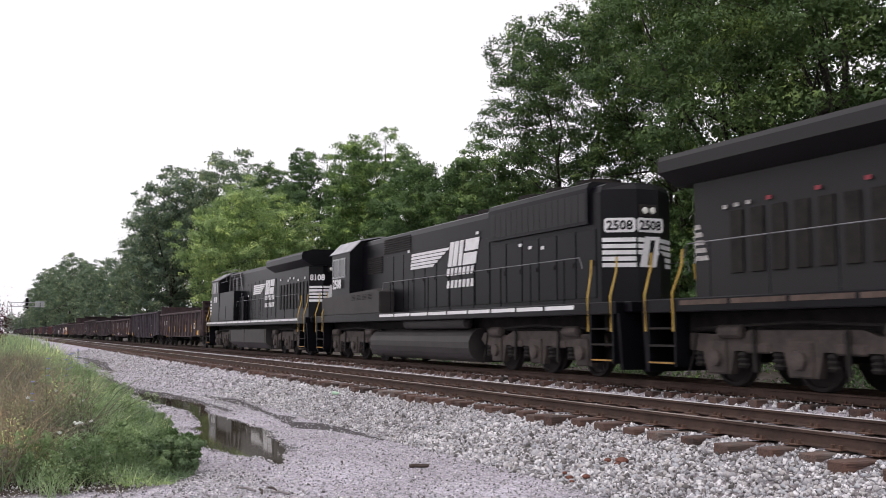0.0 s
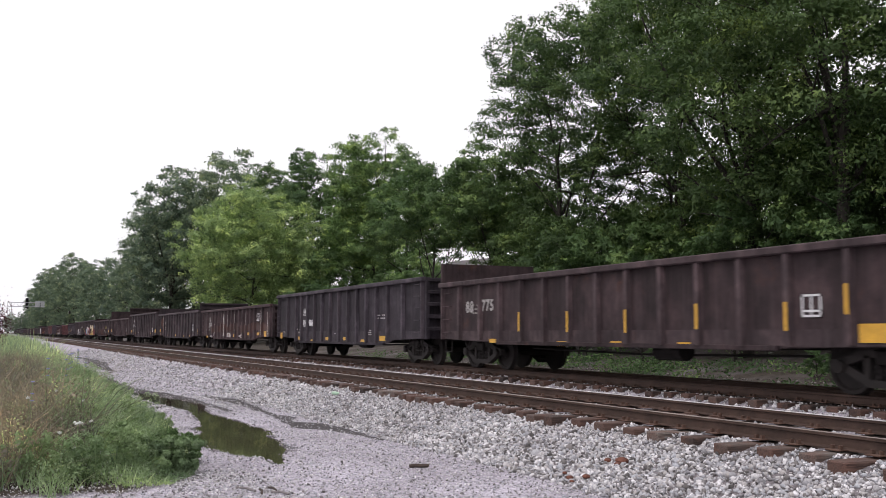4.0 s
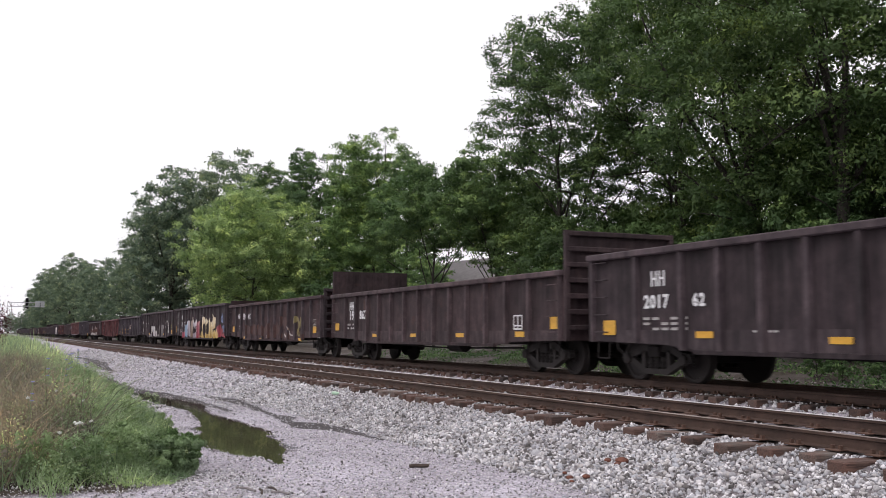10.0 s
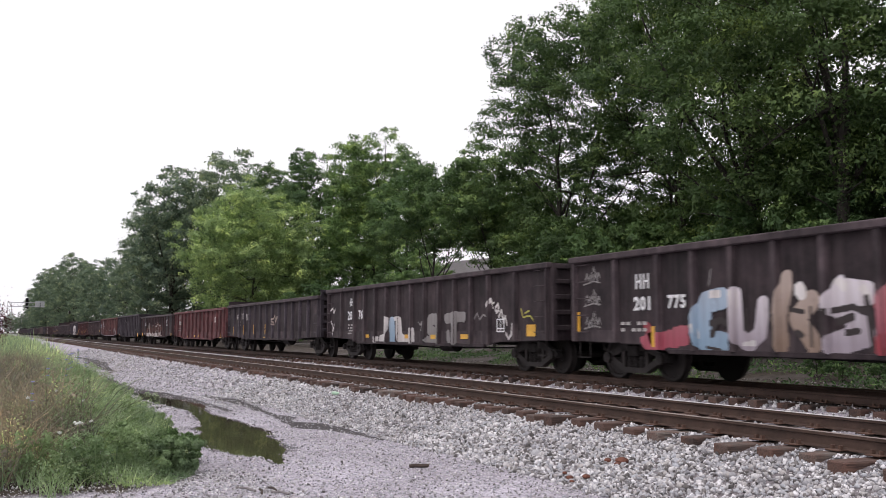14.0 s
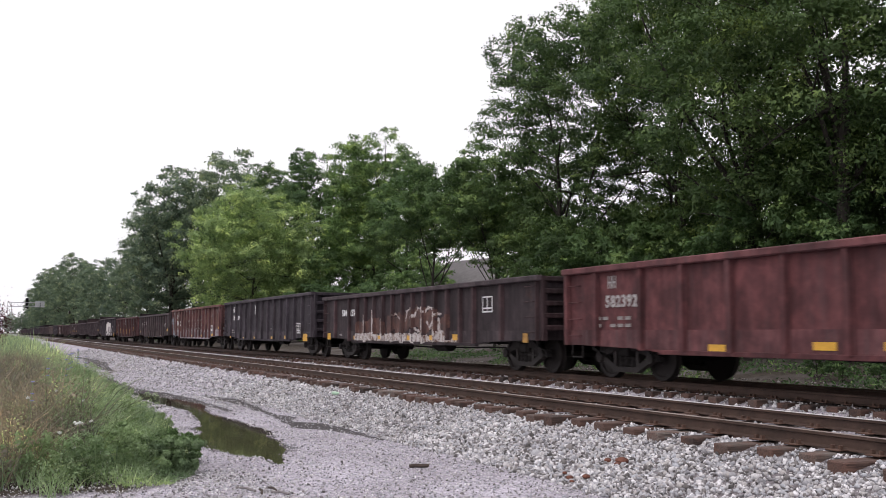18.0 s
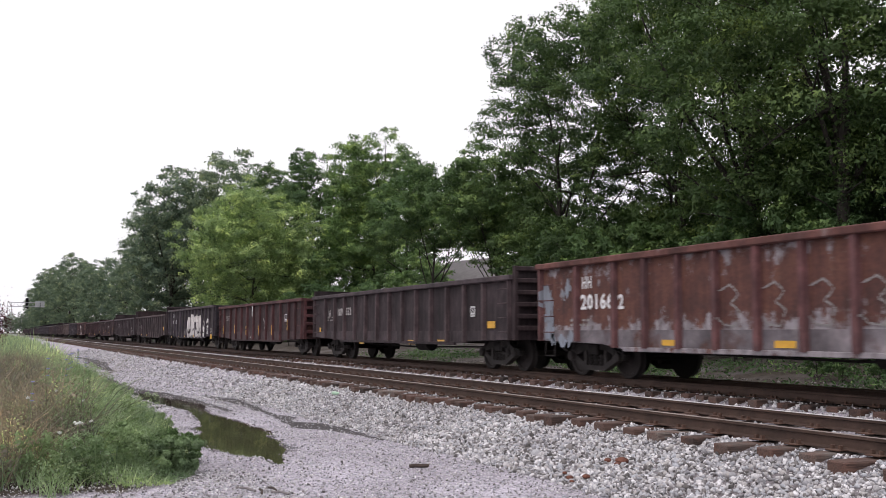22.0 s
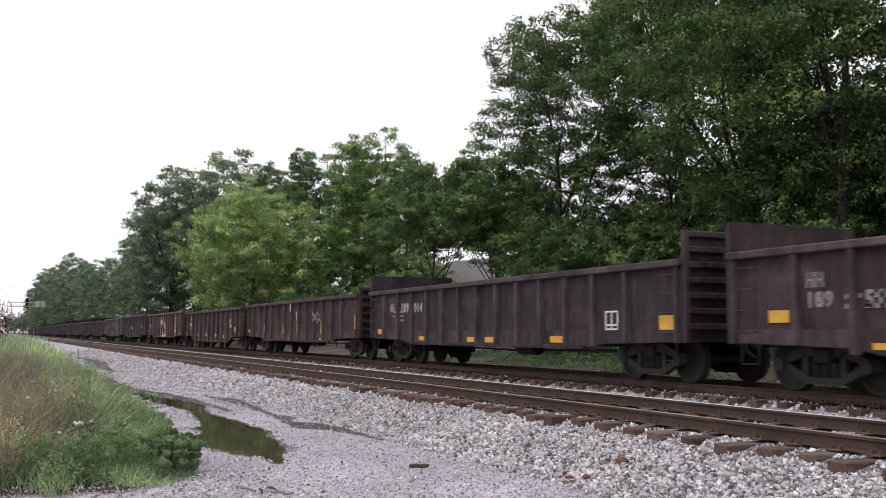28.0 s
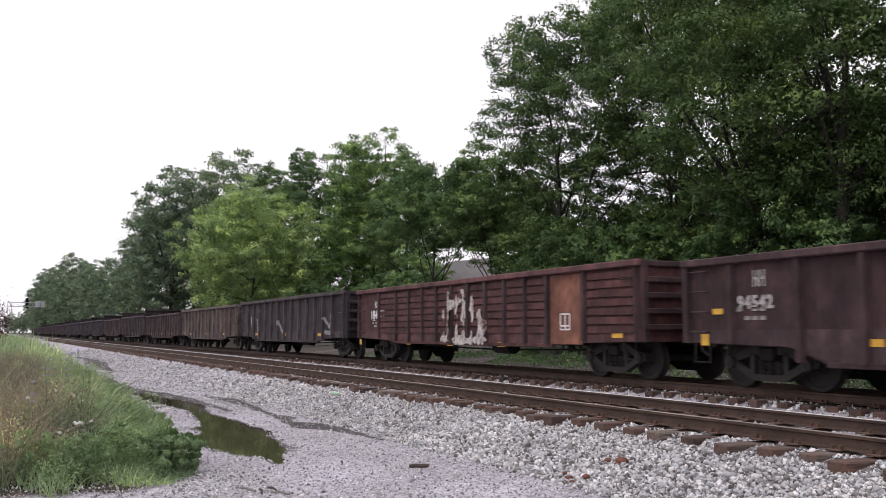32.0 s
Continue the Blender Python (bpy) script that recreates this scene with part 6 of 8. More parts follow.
for a, top, r in ((-1.0, 1.5, 0.05), (-0.62, 2.0, 0.09), (-0.2, 1.9, 0.07), (0.25, 2.05, 0.10), (0.75, 1.85, 0.06), (1.2, 1.5, 0.08), (1.5, 1.2, 0.05)):
    spray(CARS[21], "white_stain", S_FLAKE, [([(a, top), (a + 0.05, 1.3), (a, 0.78)], r)], "white worn run of paint", ragged=0.15, lift=0.05)
spray(CARS[21], "white_stain", S_FLAKE, [([(-1.1, 0.8), (1.6, 0.78)], 0.08), ([(-0.6, 1.75), (0.4, 1.9)], 0.10)], "white worn band of paint", ragged=0.16, lift=0.052)
spray(CARS[15], "white_stain", S_SILVER, [([(1.6, 1.6), (1.9, 1.35), (1.8, 1.2)], 0.05)], "pale scribble")


# ---- locomotives ----
def loco_truck(loco, x):
    truck = place("truck", None, loco, pose(x, 0, 0))

    def plate():
        b = prism([(-2.95, 0.80), (-2.80, 0.98), (-1.5, 0.92), (-1.2, 1.02), (1.2, 1.02), (1.5, 0.92), (2.80, 0.98), (2.95, 0.80), (2.75, 0.66), (2.42, 0.64), (2.30, 0.24), (1.70, 0.24), (1.58, 0.66), (0.42, 0.66), (0.30, 0.24), (-0.30, 0.24), (-0.42, 0.66), (-1.58, 0.66), (-1.70, 0.24), (-2.30, 0.24), (-2.42, 0.64), (-2.75, 0.66)], -0.08, 0.08)
        for q in (-2.0, 0.0, 2.0):
            box(q - 0.24, q + 0.24, -0.14, -0.06, 0.24, 0.84, 0.03, b)
        for q in (-1.0, 1.0):
            box(q - 0.30, q + 0.30, -0.12, -0.06, 0.62, 0.80, 0.03, b)
        return b

    def coil():
        return turned([(0.36, 0.09), (0.41, 0.12), (0.45, 0.09), (0.50, 0.12), (0.54, 0.09), (0.59, 0.12), (0.64, 0.09)], "z", 8)

    for side in (-1, 1):
        turn = 0 if side < 0 else 180
        shared("loco_frame", "side_frame", plate, MAT["truck_grey"], truck, pose(0, side * 1.10, 0, 0, 0, turn))
        for q in (-2.55, -1.42, -0.58, 0.58, 1.42, 2.55):
            shared("loco_coil", "coil_spring", coil, MAT["grime"], truck, pose(q, side * 1.10, 0))
        for q in (-1.0, 1.0):
            shared("brake_lever", "brake_lever", lambda: prism([(-0.04, 0.30), (0.04, 0.30), (0.09, 0.95), (0.02, 1.05)], -0.02, 0.02), MAT["grime"], truck, pose(q, side * 1.24, 0, 0, 0, 0))
            shared("sand_pipe", "sand_pipe", lambda: rod([(0, 0, 1.0), (0.1, 0, 0.6), (0.28, 0, 0.18)], 0.02, 5), MAT["grime"], truck, pose(q * 2.55, side * 1.2, 0, 0, 0, 0 if q > 0 else 180))
        for q in (-2.0, 0.0, 2.0):
            shared("loco_cap", "axle_cap", lambda: turned([(-0.10, 0.06), (-0.08, 0.15), (0.06, 0.17)], "y", 14), MAT["truck_grey"], truck, pose(q, side * 1.24, 0.53, 0, 0, turn))
        for q in (-2.4, 1.2):
            shared("brake_cylinder", "brake_cylinder", lambda: turned([(-0.3, 0.06), (-0.27, 0.12), (0.27, 0.12), (0.3, 0.06)], "x", 12), MAT["truck_grey"], truck, pose(q + 0.4, side * 1.22, 1.0))
        shared("brake_pipe", "air_pipe", lambda: rod([(-2.6, 0, 1.06), (-1.4, 0, 1.10), (0, 0, 1.16), (1.4, 0, 1.10), (2.6, 0, 1.06)], 0.025, 5), MAT["grime"], truck, pose(0, side * 1.2, 0))
    shared("loco_bolster", "bolster", lambda: box(-2.4, 2.4, -0.9, 0.9, 0.72, 1.1, 0.04), MAT["grime"], truck)
    for q in (-2.0, 0.0, 2.0):
        wheelset(truck, q, 0.53)


def white_plate(name, parent, outline, m, material=None, label="white painted shape"):
    return part(name, prism(outline, -0.003, 0.003), material or MAT["white"], parent, label, m)


def emblem(loco, x0, x1, z0, z1, y, flip=False):
    """The maker's livery: slanted speed stripes, two bold blocks and two rows of bars."""
    m = pose(0, y, 0, 0, 0, 0)
    h = z1 - z0
    for i in range(5):
        a, b = z1 - h * (i + 0.86) / 5, z1 - h * (i + 0.08) / 5
        r = x0 + (x1 - x0) * (0.60 - 0.055 * i)
        left = x0 - 0.02 * i
        white_plate("speed_stripe", loco, [(left, a), (r - 0.10, a), (r, b), (left + 0.08, b)], m)
    w = (x1 - x0)
    lo, hi = z0 - 0.07, z1 + 0.13
    tall = hi - lo
    bx = x0 + w * 0.575

    def slanted(a, b, c, d):
        """A leaning block between a and b along the side, c and d (shares of the height)."""
        return [(a + 0.26 * c * tall, lo + c * tall), (b + 0.26 * c * tall, lo + c * tall), (b + 0.26 * d * tall, lo + d * tall), (a + 0.26 * d * tall, lo + d * tall)]
    for a, b in ((0.0, 0.055), (0.065, 0.125), (0.14, 0.19)):
        white_plate("livery_block", loco, slanted(bx + w * a, bx + w * b, 0.0, 1.0), m)
    for c, d, a, b in ((0.54, 1.0, 0.215, 0.39), (0.0, 0.46, 0.205, 0.38)):
        white_plate("livery_block", loco, slanted(bx + w * a, bx + w * b, c, d), m)
    for row in range(2):
        zz = z0 - 0.34 - 0.36 * row
        for k in range(7):
            xx = x0 + w * 0.56 + k * 0.26
            white_plate("lettering_bar", loco, [(xx, zz), (xx + 0.17, zz), (xx + 0.22, zz + 0.22), (xx + 0.05, zz + 0.22)], m)


def end_stairs(loco, x, side, way, rail_paint):
    """Corner steps with side plate, treads and handrails. way: +1 or -1, towards the loco's end."""
    st = place("corner_steps", None, loco, pose(x, side * 1.52, 0, 0, 0, 0 if way > 0 else 180))
    inward = -side * way

    def treads():
        b = bmesh.new()
        for q in range(4):
            box(-0.38, 0.38, min(0, inward * 0.32), max(0, inward * 0.32), 0.38 + q * 0.33, 0.42 + q * 0.33, 0, b)
        return b
    part("step_tread", treads(), MAT["grime"], st)
    part("step_side", box(-0.43, -0.38, min(0, inward * 0.34), max(0, inward * 0.34), 0.34, 1.50), MAT["black"], st)
    part("step_side", box(0.38, 0.43, min(0, inward * 0.34), max(0, inward * 0.34), 0.34, 1.50), MAT["black"], st)

    def edges():
        b = bmesh.new()
        for q in (0,):
            yy = -inward * 0.004
            box(-0.37, 0.37, min(yy, yy - inward * 0.02), max(yy, yy - inward * 0.02), 0.392 + q * 0.33, 0.422 + q * 0.33, 0, b)
        return b
    part("step_edge", edges(), MAT["old_yellow"], st, "worn yellow edge of the lowest step")
    for q, dx in ((-0.42, -0.1), (0.42, 0.0)):
        part("handrail", rod([(q, -inward * 0.05, 1.0), (q, -inward * 0.06, 1.72), (q + dx, inward * 0.10, 2.25), (q + dx, inward * 0.12, 2.55)], 0.020, 6), rail_paint, st, "yellow bent handrail")


def long_rail(loco, x0, x1, y, z, posts):
    part("side_handrail", rod([(x0, y, z - 0.25), (x0 + 0.12, y, z), (x1 - 0.12, y, z), (x1, y, z - 0.25)], 0.011, 5), MAT["dull_rail"], loco, "thin grey side handrail")
    for k in range(posts):
        xx = x0 + (x1 - x0) * (k + 0.5) / posts
        shared(("post", round(z, 2)), "handrail_post", lambda: rod([(0, 0, 1.62), (0, 0, z)], 0.016, 5), MAT["black"], loco, pose(xx, y, 0))


def sill_stripes(loco, x0, x1, count, y, z=1.53, mat="white"):
    w = (x1 - x0) / count
    for k in range(count):
        shared(("sill_stripe", mat, round(w, 3)), "sill_stripe", lambda: box(-w / 2 + 0.05, w / 2 - 0.05, -0.003, 0.003, -0.045, 0.045), MAT[mat], loco, pose(x0 + w * (k + 0.5), y, z), "reflective sill stripe")


def locomotive_base(label, s, half=10.2):
    loco = tagged(new("diesel_locomotive"), label, "locomotive", "locomotives at the head of the train")
    TRAIN.append((loco, s))
    part("underframe", box(-half, half, -1.55, 1.55, 1.36, 1.62, 0.02), MAT["black"], loco)
    part("centre_frame", box(-half + 0.3, half - 0.3, -0.85, 0.85, 1.0, 1.36), MAT["grime"], loco)
    for way in (-1, 1):
        coupler(loco, way * (half + 0.05), way)
        part("pilot_plate", prism([(-1.42, 0.22), (1.42, 0.22), (1.50, 1.38), (-1.50, 1.38)], -0.05, 0.05), MAT["black"], loco, m=pose(way * (half + 0.02), 0, 0, 0, 0, 90))
        part("anticlimber", box(-0.12, 0.12, -1.35, 1.35, 1.40, 1.62, 0.02), MAT["black"], loco, m=pose(way * (half + 0.14), 0, 0))
        for k in (-0.55, 0.55):
            part("air_hose", rod([(0, k, 1.0), (way * 0.22, k, 0.85), (way * 0.3, k * 1.05, 0.5)], 0.03, 6), MAT["grime"], loco, m=pose(way * (half + 0.05), 0, 0))
        loco_truck(loco, way * 6.45)
    return loco


def hood_end(loco, x, way, half, top, plan):
    """The hood's bevelled end, from its plan outline."""
    b = bmesh.new()
    low = [b.verts.new((x + way * a, c, 1.62)) for a, c in plan]
    high = [b.verts.new((x + way * a * 0.92, c * 0.98, top - 0.16)) for a, c in plan]
    cap = [b.verts.new((x + way * a * 0.6, c * 0.82, top)) for a, c in plan]
    n = len(plan)
    for r0, r1 in ((low, high), (high, cap)):
        for i in range(n):
            b.faces.new((r0[i], r0[(i + 1) % n], r1[(i + 1) % n], r1[i]))
    b.faces.new(cap), b.faces.new(list(reversed(low)))
    return part("hood_end", b, MAT["black"], loco)


def flag_bars(loco, pts, z0, z1, count):
    """Level white bars on the hood's end; pts: plan points from which the panels run."""
    for (ax, ay), (bx, by) in zip(pts, pts[1:]):
        d = math.hypot(bx - ax, by - ay)
        ang = math.degrees(math.atan2(by - ay, bx - ax))
        for i in range(count):
            a = z0 + (z1 - z0) * i / count
            part("end_stripe", box(0.02, d - 0.02, -0.004, 0.004, a, a + (z1 - z0) / count * 0.66), MAT["white"], loco, "white end stripe", pose(ax, ay, 0, 0, 0, ang) @ pose(0, -0.012, 0))


def head_lamps(loco, x, y, z, way):
    part("headlight_housing", box(-0.02, 0.03, -0.24, 0.24, -0.13, 0.13, 0.01), MAT["grime"], loco, "dark headlight housing", pose(x, y, z))
    for k in (-0.10, 0.10):
        part("headlight", turned([(0.0, 0.075), (0.05, 0.075), (0.06, 0.06)], "x", 14), MAT["lamp"], loco, "clear round headlight", pose(x, y + k, z, 0, 0, 0 if way > 0 else 180))


def body_doors(loco, x0, x1, count, z0, z1, y):
    w = (x1 - x0) / count
    for k in range(count):
        for side in (-1, 1):
            shared(("hood_door", round(w, 3), z0, z1), "hood_door", lambda: box(-w / 2 + 0.03, w / 2 - 0.03, -0.012, 0.012, z0, z1, 0.006), MAT["black"], loco, pose(x0 + w * (k + 0.5), side * (y + 0.008), 0))
            if side < 0:
                shared("door_latch", "door_latch", lambda: box(-0.02, 0.02, -0.02, 0.0, -0.06, 0.06), MAT["grime"], loco, pose(x0 + w * (k + 0.5) + w * 0.36, -y - 0.018, (z0 + z1) / 2))


def hood_section(half, top, low=1.62, r=0.22):
    return [(-half, low), (-half, top - r), (-half + r * 0.3, top - r * 0.3), (-half + r, top), (half - r, top), (half - r * 0.3, top - r * 0.3), (half, top - r), (half, low)]


def emd_locomotive(label, s):
    loco = locomotive_base(label, s)
    part("long_hood", loft(hood_section(0.95, 4.32), -6.35, 8.85), MAT["black"], loco)
    hood_end(loco, 8.852, 1, 0.95, 4.32, [(0, -0.95), (0.48, -0.30), (0.48, 0.30), (0, 0.95)])
    def filters():
        b = bmesh.new()
        for k in range(7):
            box(-4.2, -1.9, -0.03, 0.0, 3.66 + k * 0.075, 3.70 + k * 0.075, 0, b)
        return b
    part("filter_grille", filters(), MAT["grime"], loco, "dark ridged filter grille", pose(0, -0.955, 0))
    part("radiator_housing", loft(hood_section(1.04, 4.40, 3.42, 0.16), 3.66, 8.45), MAT["black"], loco)

    def grille():
        b = bmesh.new()
        for k in range(16):
            box(3.8 + k * 0.287, 3.8 + k * 0.287 + 0.27, -0.003, 0.0, 3.5, 4.14, 0, b)
        return b
    part("radiator_grille", grille(), MAT["soot"], loco, m=pose(0, -1.043, 0))

    def intake():
        b = bmesh.new()
        for k in range(8):
            box(-5.8, -4.4, -0.03, 0.0, 3.05 + k * 0.075, 3.09 + k * 0.075, 0, b)
        return b
    part("air_intake", intake(), MAT["grime"], loco, "dark louvred air intake", pose(0, -0.96, 0))
    body_doors(loco, -4.2, 3.6, 9, 1.75, 3.55, 0.95)
    body_doors(loco, 3.7, 8.7, 6, 1.75, 3.30, 0.95)
    for xx in (0.8, 2.2, 4.6, 6.0, 7.4):
        part("roof_fan", turned([(0, 0.55), (0.16, 0.55), (0.18, 0.45)], "z", 20), MAT["grime"], loco, m=pose(xx, 0, 4.33 if xx < 3.6 else 4.43))
    # low equipment boxes along the cab end
    part("battery_box", prism([(-9.4, 1.62), (-3.2, 1.62), (-3.2, 2.35), (-3.5, 2.46), (-9.4, 2.30)], -0.28, 0.28, None, 0.03), MAT["tank"], loco, "dusty grey-brown battery box", pose(0, -1.26, 0))

    def louvres():
        b = bmesh.new()
        for k in range(4):
            for q in range(4):
                box(-5.9 + k * 0.55, -5.55 + k * 0.55, -0.012, 0.0, 2.12 + q * 0.05, 2.14 + q * 0.05, 0, b)
        return b
    part("box_louvre", louvres(), MAT["grime"], loco, m=pose(0, -1.542, 0))
    # cab
    cab = place("cab", mesh_of("cab", loft([(-1.48, 1.62), (-1.48, 3.95), (-1.05, 4.34), (-0.3, 4.48), (0.3, 4.48), (1.05, 4.34), (1.48, 3.95), (1.48, 1.62)], -8.35, -6.35), MAT["black"]), loco)
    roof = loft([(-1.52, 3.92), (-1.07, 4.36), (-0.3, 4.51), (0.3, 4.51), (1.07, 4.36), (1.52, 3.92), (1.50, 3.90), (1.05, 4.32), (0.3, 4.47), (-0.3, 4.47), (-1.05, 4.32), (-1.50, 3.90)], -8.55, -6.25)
    # light on the roof is painted in as a pale grey base colour
    part("cab_roof", roof, simple("pale_sunlit_roof_paint", (0.34, 0.34, 0.36), 0.45, 0, 0.2), cab, "pale grey cab roof with its top light in the paint")
    for side in (-1, 1):
        for x0, x1 in ((-8.15, -7.55), (-7.40, -6.85)):
            w = part("cab_window", box(x0, x1, -0.01, 0.01, 3.05, 3.68), MAT["glass"], cab, "dark side window", pose(0, side * 1.486, 0))
            fr = bmesh.new()
            for a in ((x0 - 0.05, x0, 3.0, 3.73), (x1, x1 + 0.05, 3.0, 3.73), (x0, x1, 3.0, 3.05), (x0, x1, 3.68, 3.73)):
                box(a[0], a[1], -0.02, 0.02, a[2], a[3], 0, fr)
            part("window_frame", fr, MAT["signal"], cab, "bright metal window frame", pose(0, side * 1.488, 0))
    lettering("cab_number", "2508", 0.34, MAT["white"], loco, pose(-8.05, -1.545, 2.62), "white cab side number", 0.016)
    nose = bmesh.new()
    loft(hood_section(0.95, 3.0, 1.62, 0.18), -9.9, -8.35, nose)
    part("nose", nose, MAT["black"], loco)
    for i in range(5):
        white_plate("nose_stripe", loco, [(-9.85, 2.0 + i * 0.17), (-9.2 + 0.07 * i, 2.0 + i * 0.17), (-9.15 + 0.07 * i, 2.1 + i * 0.17), (-9.85, 2.1 + i * 0.17)], pose(0, -0.955, 0))
    # fuel tank and air reservoir
    part("fuel_tank", loft([(side * (0.92 + 0.46 * math.cos(a)), 0.64 + 0.47 * math.sin(a)) for side, turn in ((-1, 1), (1, -1)) for a in [turn * radians(-90 + 20 * k) for k in range(10)]], -4.45, 3.1), MAT["tank"], loco, "dusty grey rounded fuel tank", smooth=False)
    part("air_reservoir", turned([(-2.2, 0.05), (-2.15, 0.17), (2.15, 0.17), (2.2, 0.05)], "x", 14, None, (0.6, -1.2, 1.26)), MAT["tank"], loco)
    for side in (-1, 1):
        sill_stripes(loco, -3.2, 8.7, 9, side * 1.556)
        for way, xx in ((1, 9.65), (-1, -9.65)):
            end_stairs(loco, xx, side, way, MAT["rail_yellow"])
        long_rail(loco, -3.1, 8.9, side * 1.48, 2.62, 8)
    emblem(loco, -1.8, 3.0, 2.98, 3.50, -0.985)
    flag_bars(loco, [(8.86, -0.95), (9.30, -0.31), (9.30, 0.29), (8.86, 0.93)], 2.42, 3.12, 5)
    for (ax, ay), ang in (((8.93, -0.86), 55.5), ((9.325, -0.27), 90)):
        m = pose(ax, ay, 0, 0, 0, ang) @ pose(0, -0.02, 0)
        part("number_board", prism([(-0.05, 3.24), (-0.01, 3.19), (0.60, 3.19), (0.64, 3.24), (0.64, 3.46), (0.60, 3.51), (-0.01, 3.51), (-0.05, 3.46)], -0.01, 0.01), MAT["white"], loco, "white number board", m)
        lettering("board_number", "2508", 0.21, MAT["black"], loco, m @ pose(0.0, -0.016, 3.25), "black board number", 0.008)
    head_lamps(loco, 9.30, 0.0, 3.68, 1)
    for xx, zz in ((-2.0, 3.6), (2.9, 3.75), (5.3, 3.2), (5.8, 3.1), (6.4, 3.05)):
        part("warning_plate", box(-0.08, 0.08, -0.003, 0.003, -0.04, 0.04), MAT["white"], loco, "small white plate", pose(xx, -0.99, zz))
    # plain white crest with a dark upright bar on the hood's end
    white_plate("end_crest", loco, [(-0.26, 2.42), (0.18, 2.42), (0.30, 3.10), (-0.10, 3.10)], pose(9.325, 0, 0, 0, 0, 90))
    white_plate("crest_bar", loco, [(-0.06, 2.46), (0.06, 2.46), (0.16, 3.02), (0.04, 3.02)], pose(9.331, 0, 0, 0, 0, 90), MAT["black"], "black slanted bar")
    return loco


def ge_locomotive(label, s, number, rear=8.68):
    loco = locomotive_base(label, s)
    skin = MAT["black" if number else "soot"]
    part("long_hood", loft(hood_section(0.95, 4.36), -7.0, rear), skin, loco)
    hood_end(loco, rear + 0.002, 1, 0.95, 4.36, [(0, -0.95), (0.42, -0.45), (0.42, 0.45), (0, 0.95)])
    wing = [(-1.42, 4.30), (-1.36, 4.40), (-0.9, 4.52), (0.9, 4.52), (1.36, 4.40), (1.42, 4.30), (1.42, 4.08), (0.98, 3.84), (-0.98, 3.84), (-1.42, 4.08)]
    part("radiator_wing", loft(wing, 3.2, rear + 0.5), skin, loco, "overhanging black radiator housing")
    body_doors(loco, -3.0, 3.4, 8, 1.75, 3.60, 0.95)

    def panels():
        b = bmesh.new()
        for k in range(9):
            box(4.0 + k * 0.52, 4.32 + k * 0.52, -0.03, 0.0, 2.05, 3.2, 0.01, b)
        return b
    part("louvre_panel", panels(), MAT["soot" if number else "grime"], loco, "louvred hood panels", pose(0, -0.955, 0))
    part("louvre_panel", panels(), MAT["soot" if number else "grime"], loco, "louvred hood panels", pose(12.8 - 0.5, 0.955, 0, 0, 0, 180))
    part("equipment_cabinet", box(-7.0, -3.3, -1.47, 1.47, 1.62, 3.24, 0.03), MAT["black"], loco)
    part("cabinet_step", box(-3.3, -2.2, -1.20, 1.20, 1.62, 2.9, 0.03), MAT["black"], loco)
    for side in (-1, 1):
        for xx, w2 in ((-6.1, 1.6), (-4.3, 1.8)):
            shared(("cabinet_door", w2), "cabinet_door", lambda: box(-w2 / 2, w2 / 2, -0.006, 0.006, 1.72, 2.45, 0.004), MAT["black"], loco, pose(xx, side * 1.476, 0))
        for xx in (-6.3, -5.45, -4.6, -4.35, -3.55):
            part("screen_post", box(xx - 0.035, xx + 0.035, -0.02, 0.02, 3.3, 4.0), MAT["dull_rail"], loco, "pale upright screen post", pose(0, side * 1.03, 0))
    for side in (-1, 1):
        def slots():
            b = bmesh.new()
            for k in range(7):
                box(-6.0, -3.5, -0.03, 0.0, 3.55 + k * 0.1, 3.60 + k * 0.1, 0, b)
            return b
        part("blower_grille", slots(), MAT["grime"], loco, "dusty ridged blower grille", pose(0, -0.965, 0) if side < 0 else pose(-9.5, 0.965, 0, 0, 0, 180))
        part("roof_rail", rod([(-8.6, side * 1.25, 4.42), (-5.0, side * 1.2, 4.46), (-3.3, side * 1.2, 4.42), (-2.3, side * 1.25, 3.3), (-2.3, side * 1.3, 2.8)], 0.014, 6), MAT["dull_rail"], loco, "thin grey roof edge rail")
        part("roof_rail", rod([(-6.6, side * 1.47, 3.80), (-3.6, side * 1.2, 3.92)], 0.012, 6), MAT["dull_rail"], loco)
        for xx in (-6.2, -5.3, -4.2):
            part("rail_bracket", rod([(xx, side * 1.23, 4.45), (xx, side * 1.25, 3.88)], 0.012, 5), MAT["dull_rail"], loco)
    cab = place("cab", mesh_of("cab", loft([(-1.50, 1.62), (-1.50, 3.92), (-1.36, 4.08), (-0.7, 4.42), (0.7, 4.42), (1.36, 4.08), (1.50, 3.92), (1.50, 1.62)], -8.95, -7.0), MAT["black"]), loco)
    part("cab_roof", loft([(-1.54, 3.98), (-0.72, 4.45), (0.72, 4.45), (1.54, 3.98), (1.50, 3.94), (0.70, 4.40), (-0.70, 4.40), (-1.50, 3.94)], -9.2, -6.9), MAT["dull_rail"], cab, "dull grey cab roof edge")
    for side in (-1, 1):
        for x0, x1 in ((-8.85, -8.50), (-8.40, -7.80), (-7.62, -7.28)):
            part("cab_window", box(x0, x1, -0.01, 0.01, 3.28, 3.86), MAT["glass"], cab, "dark side window", pose(0, side * 1.504, 0))
            fr = bmesh.new()
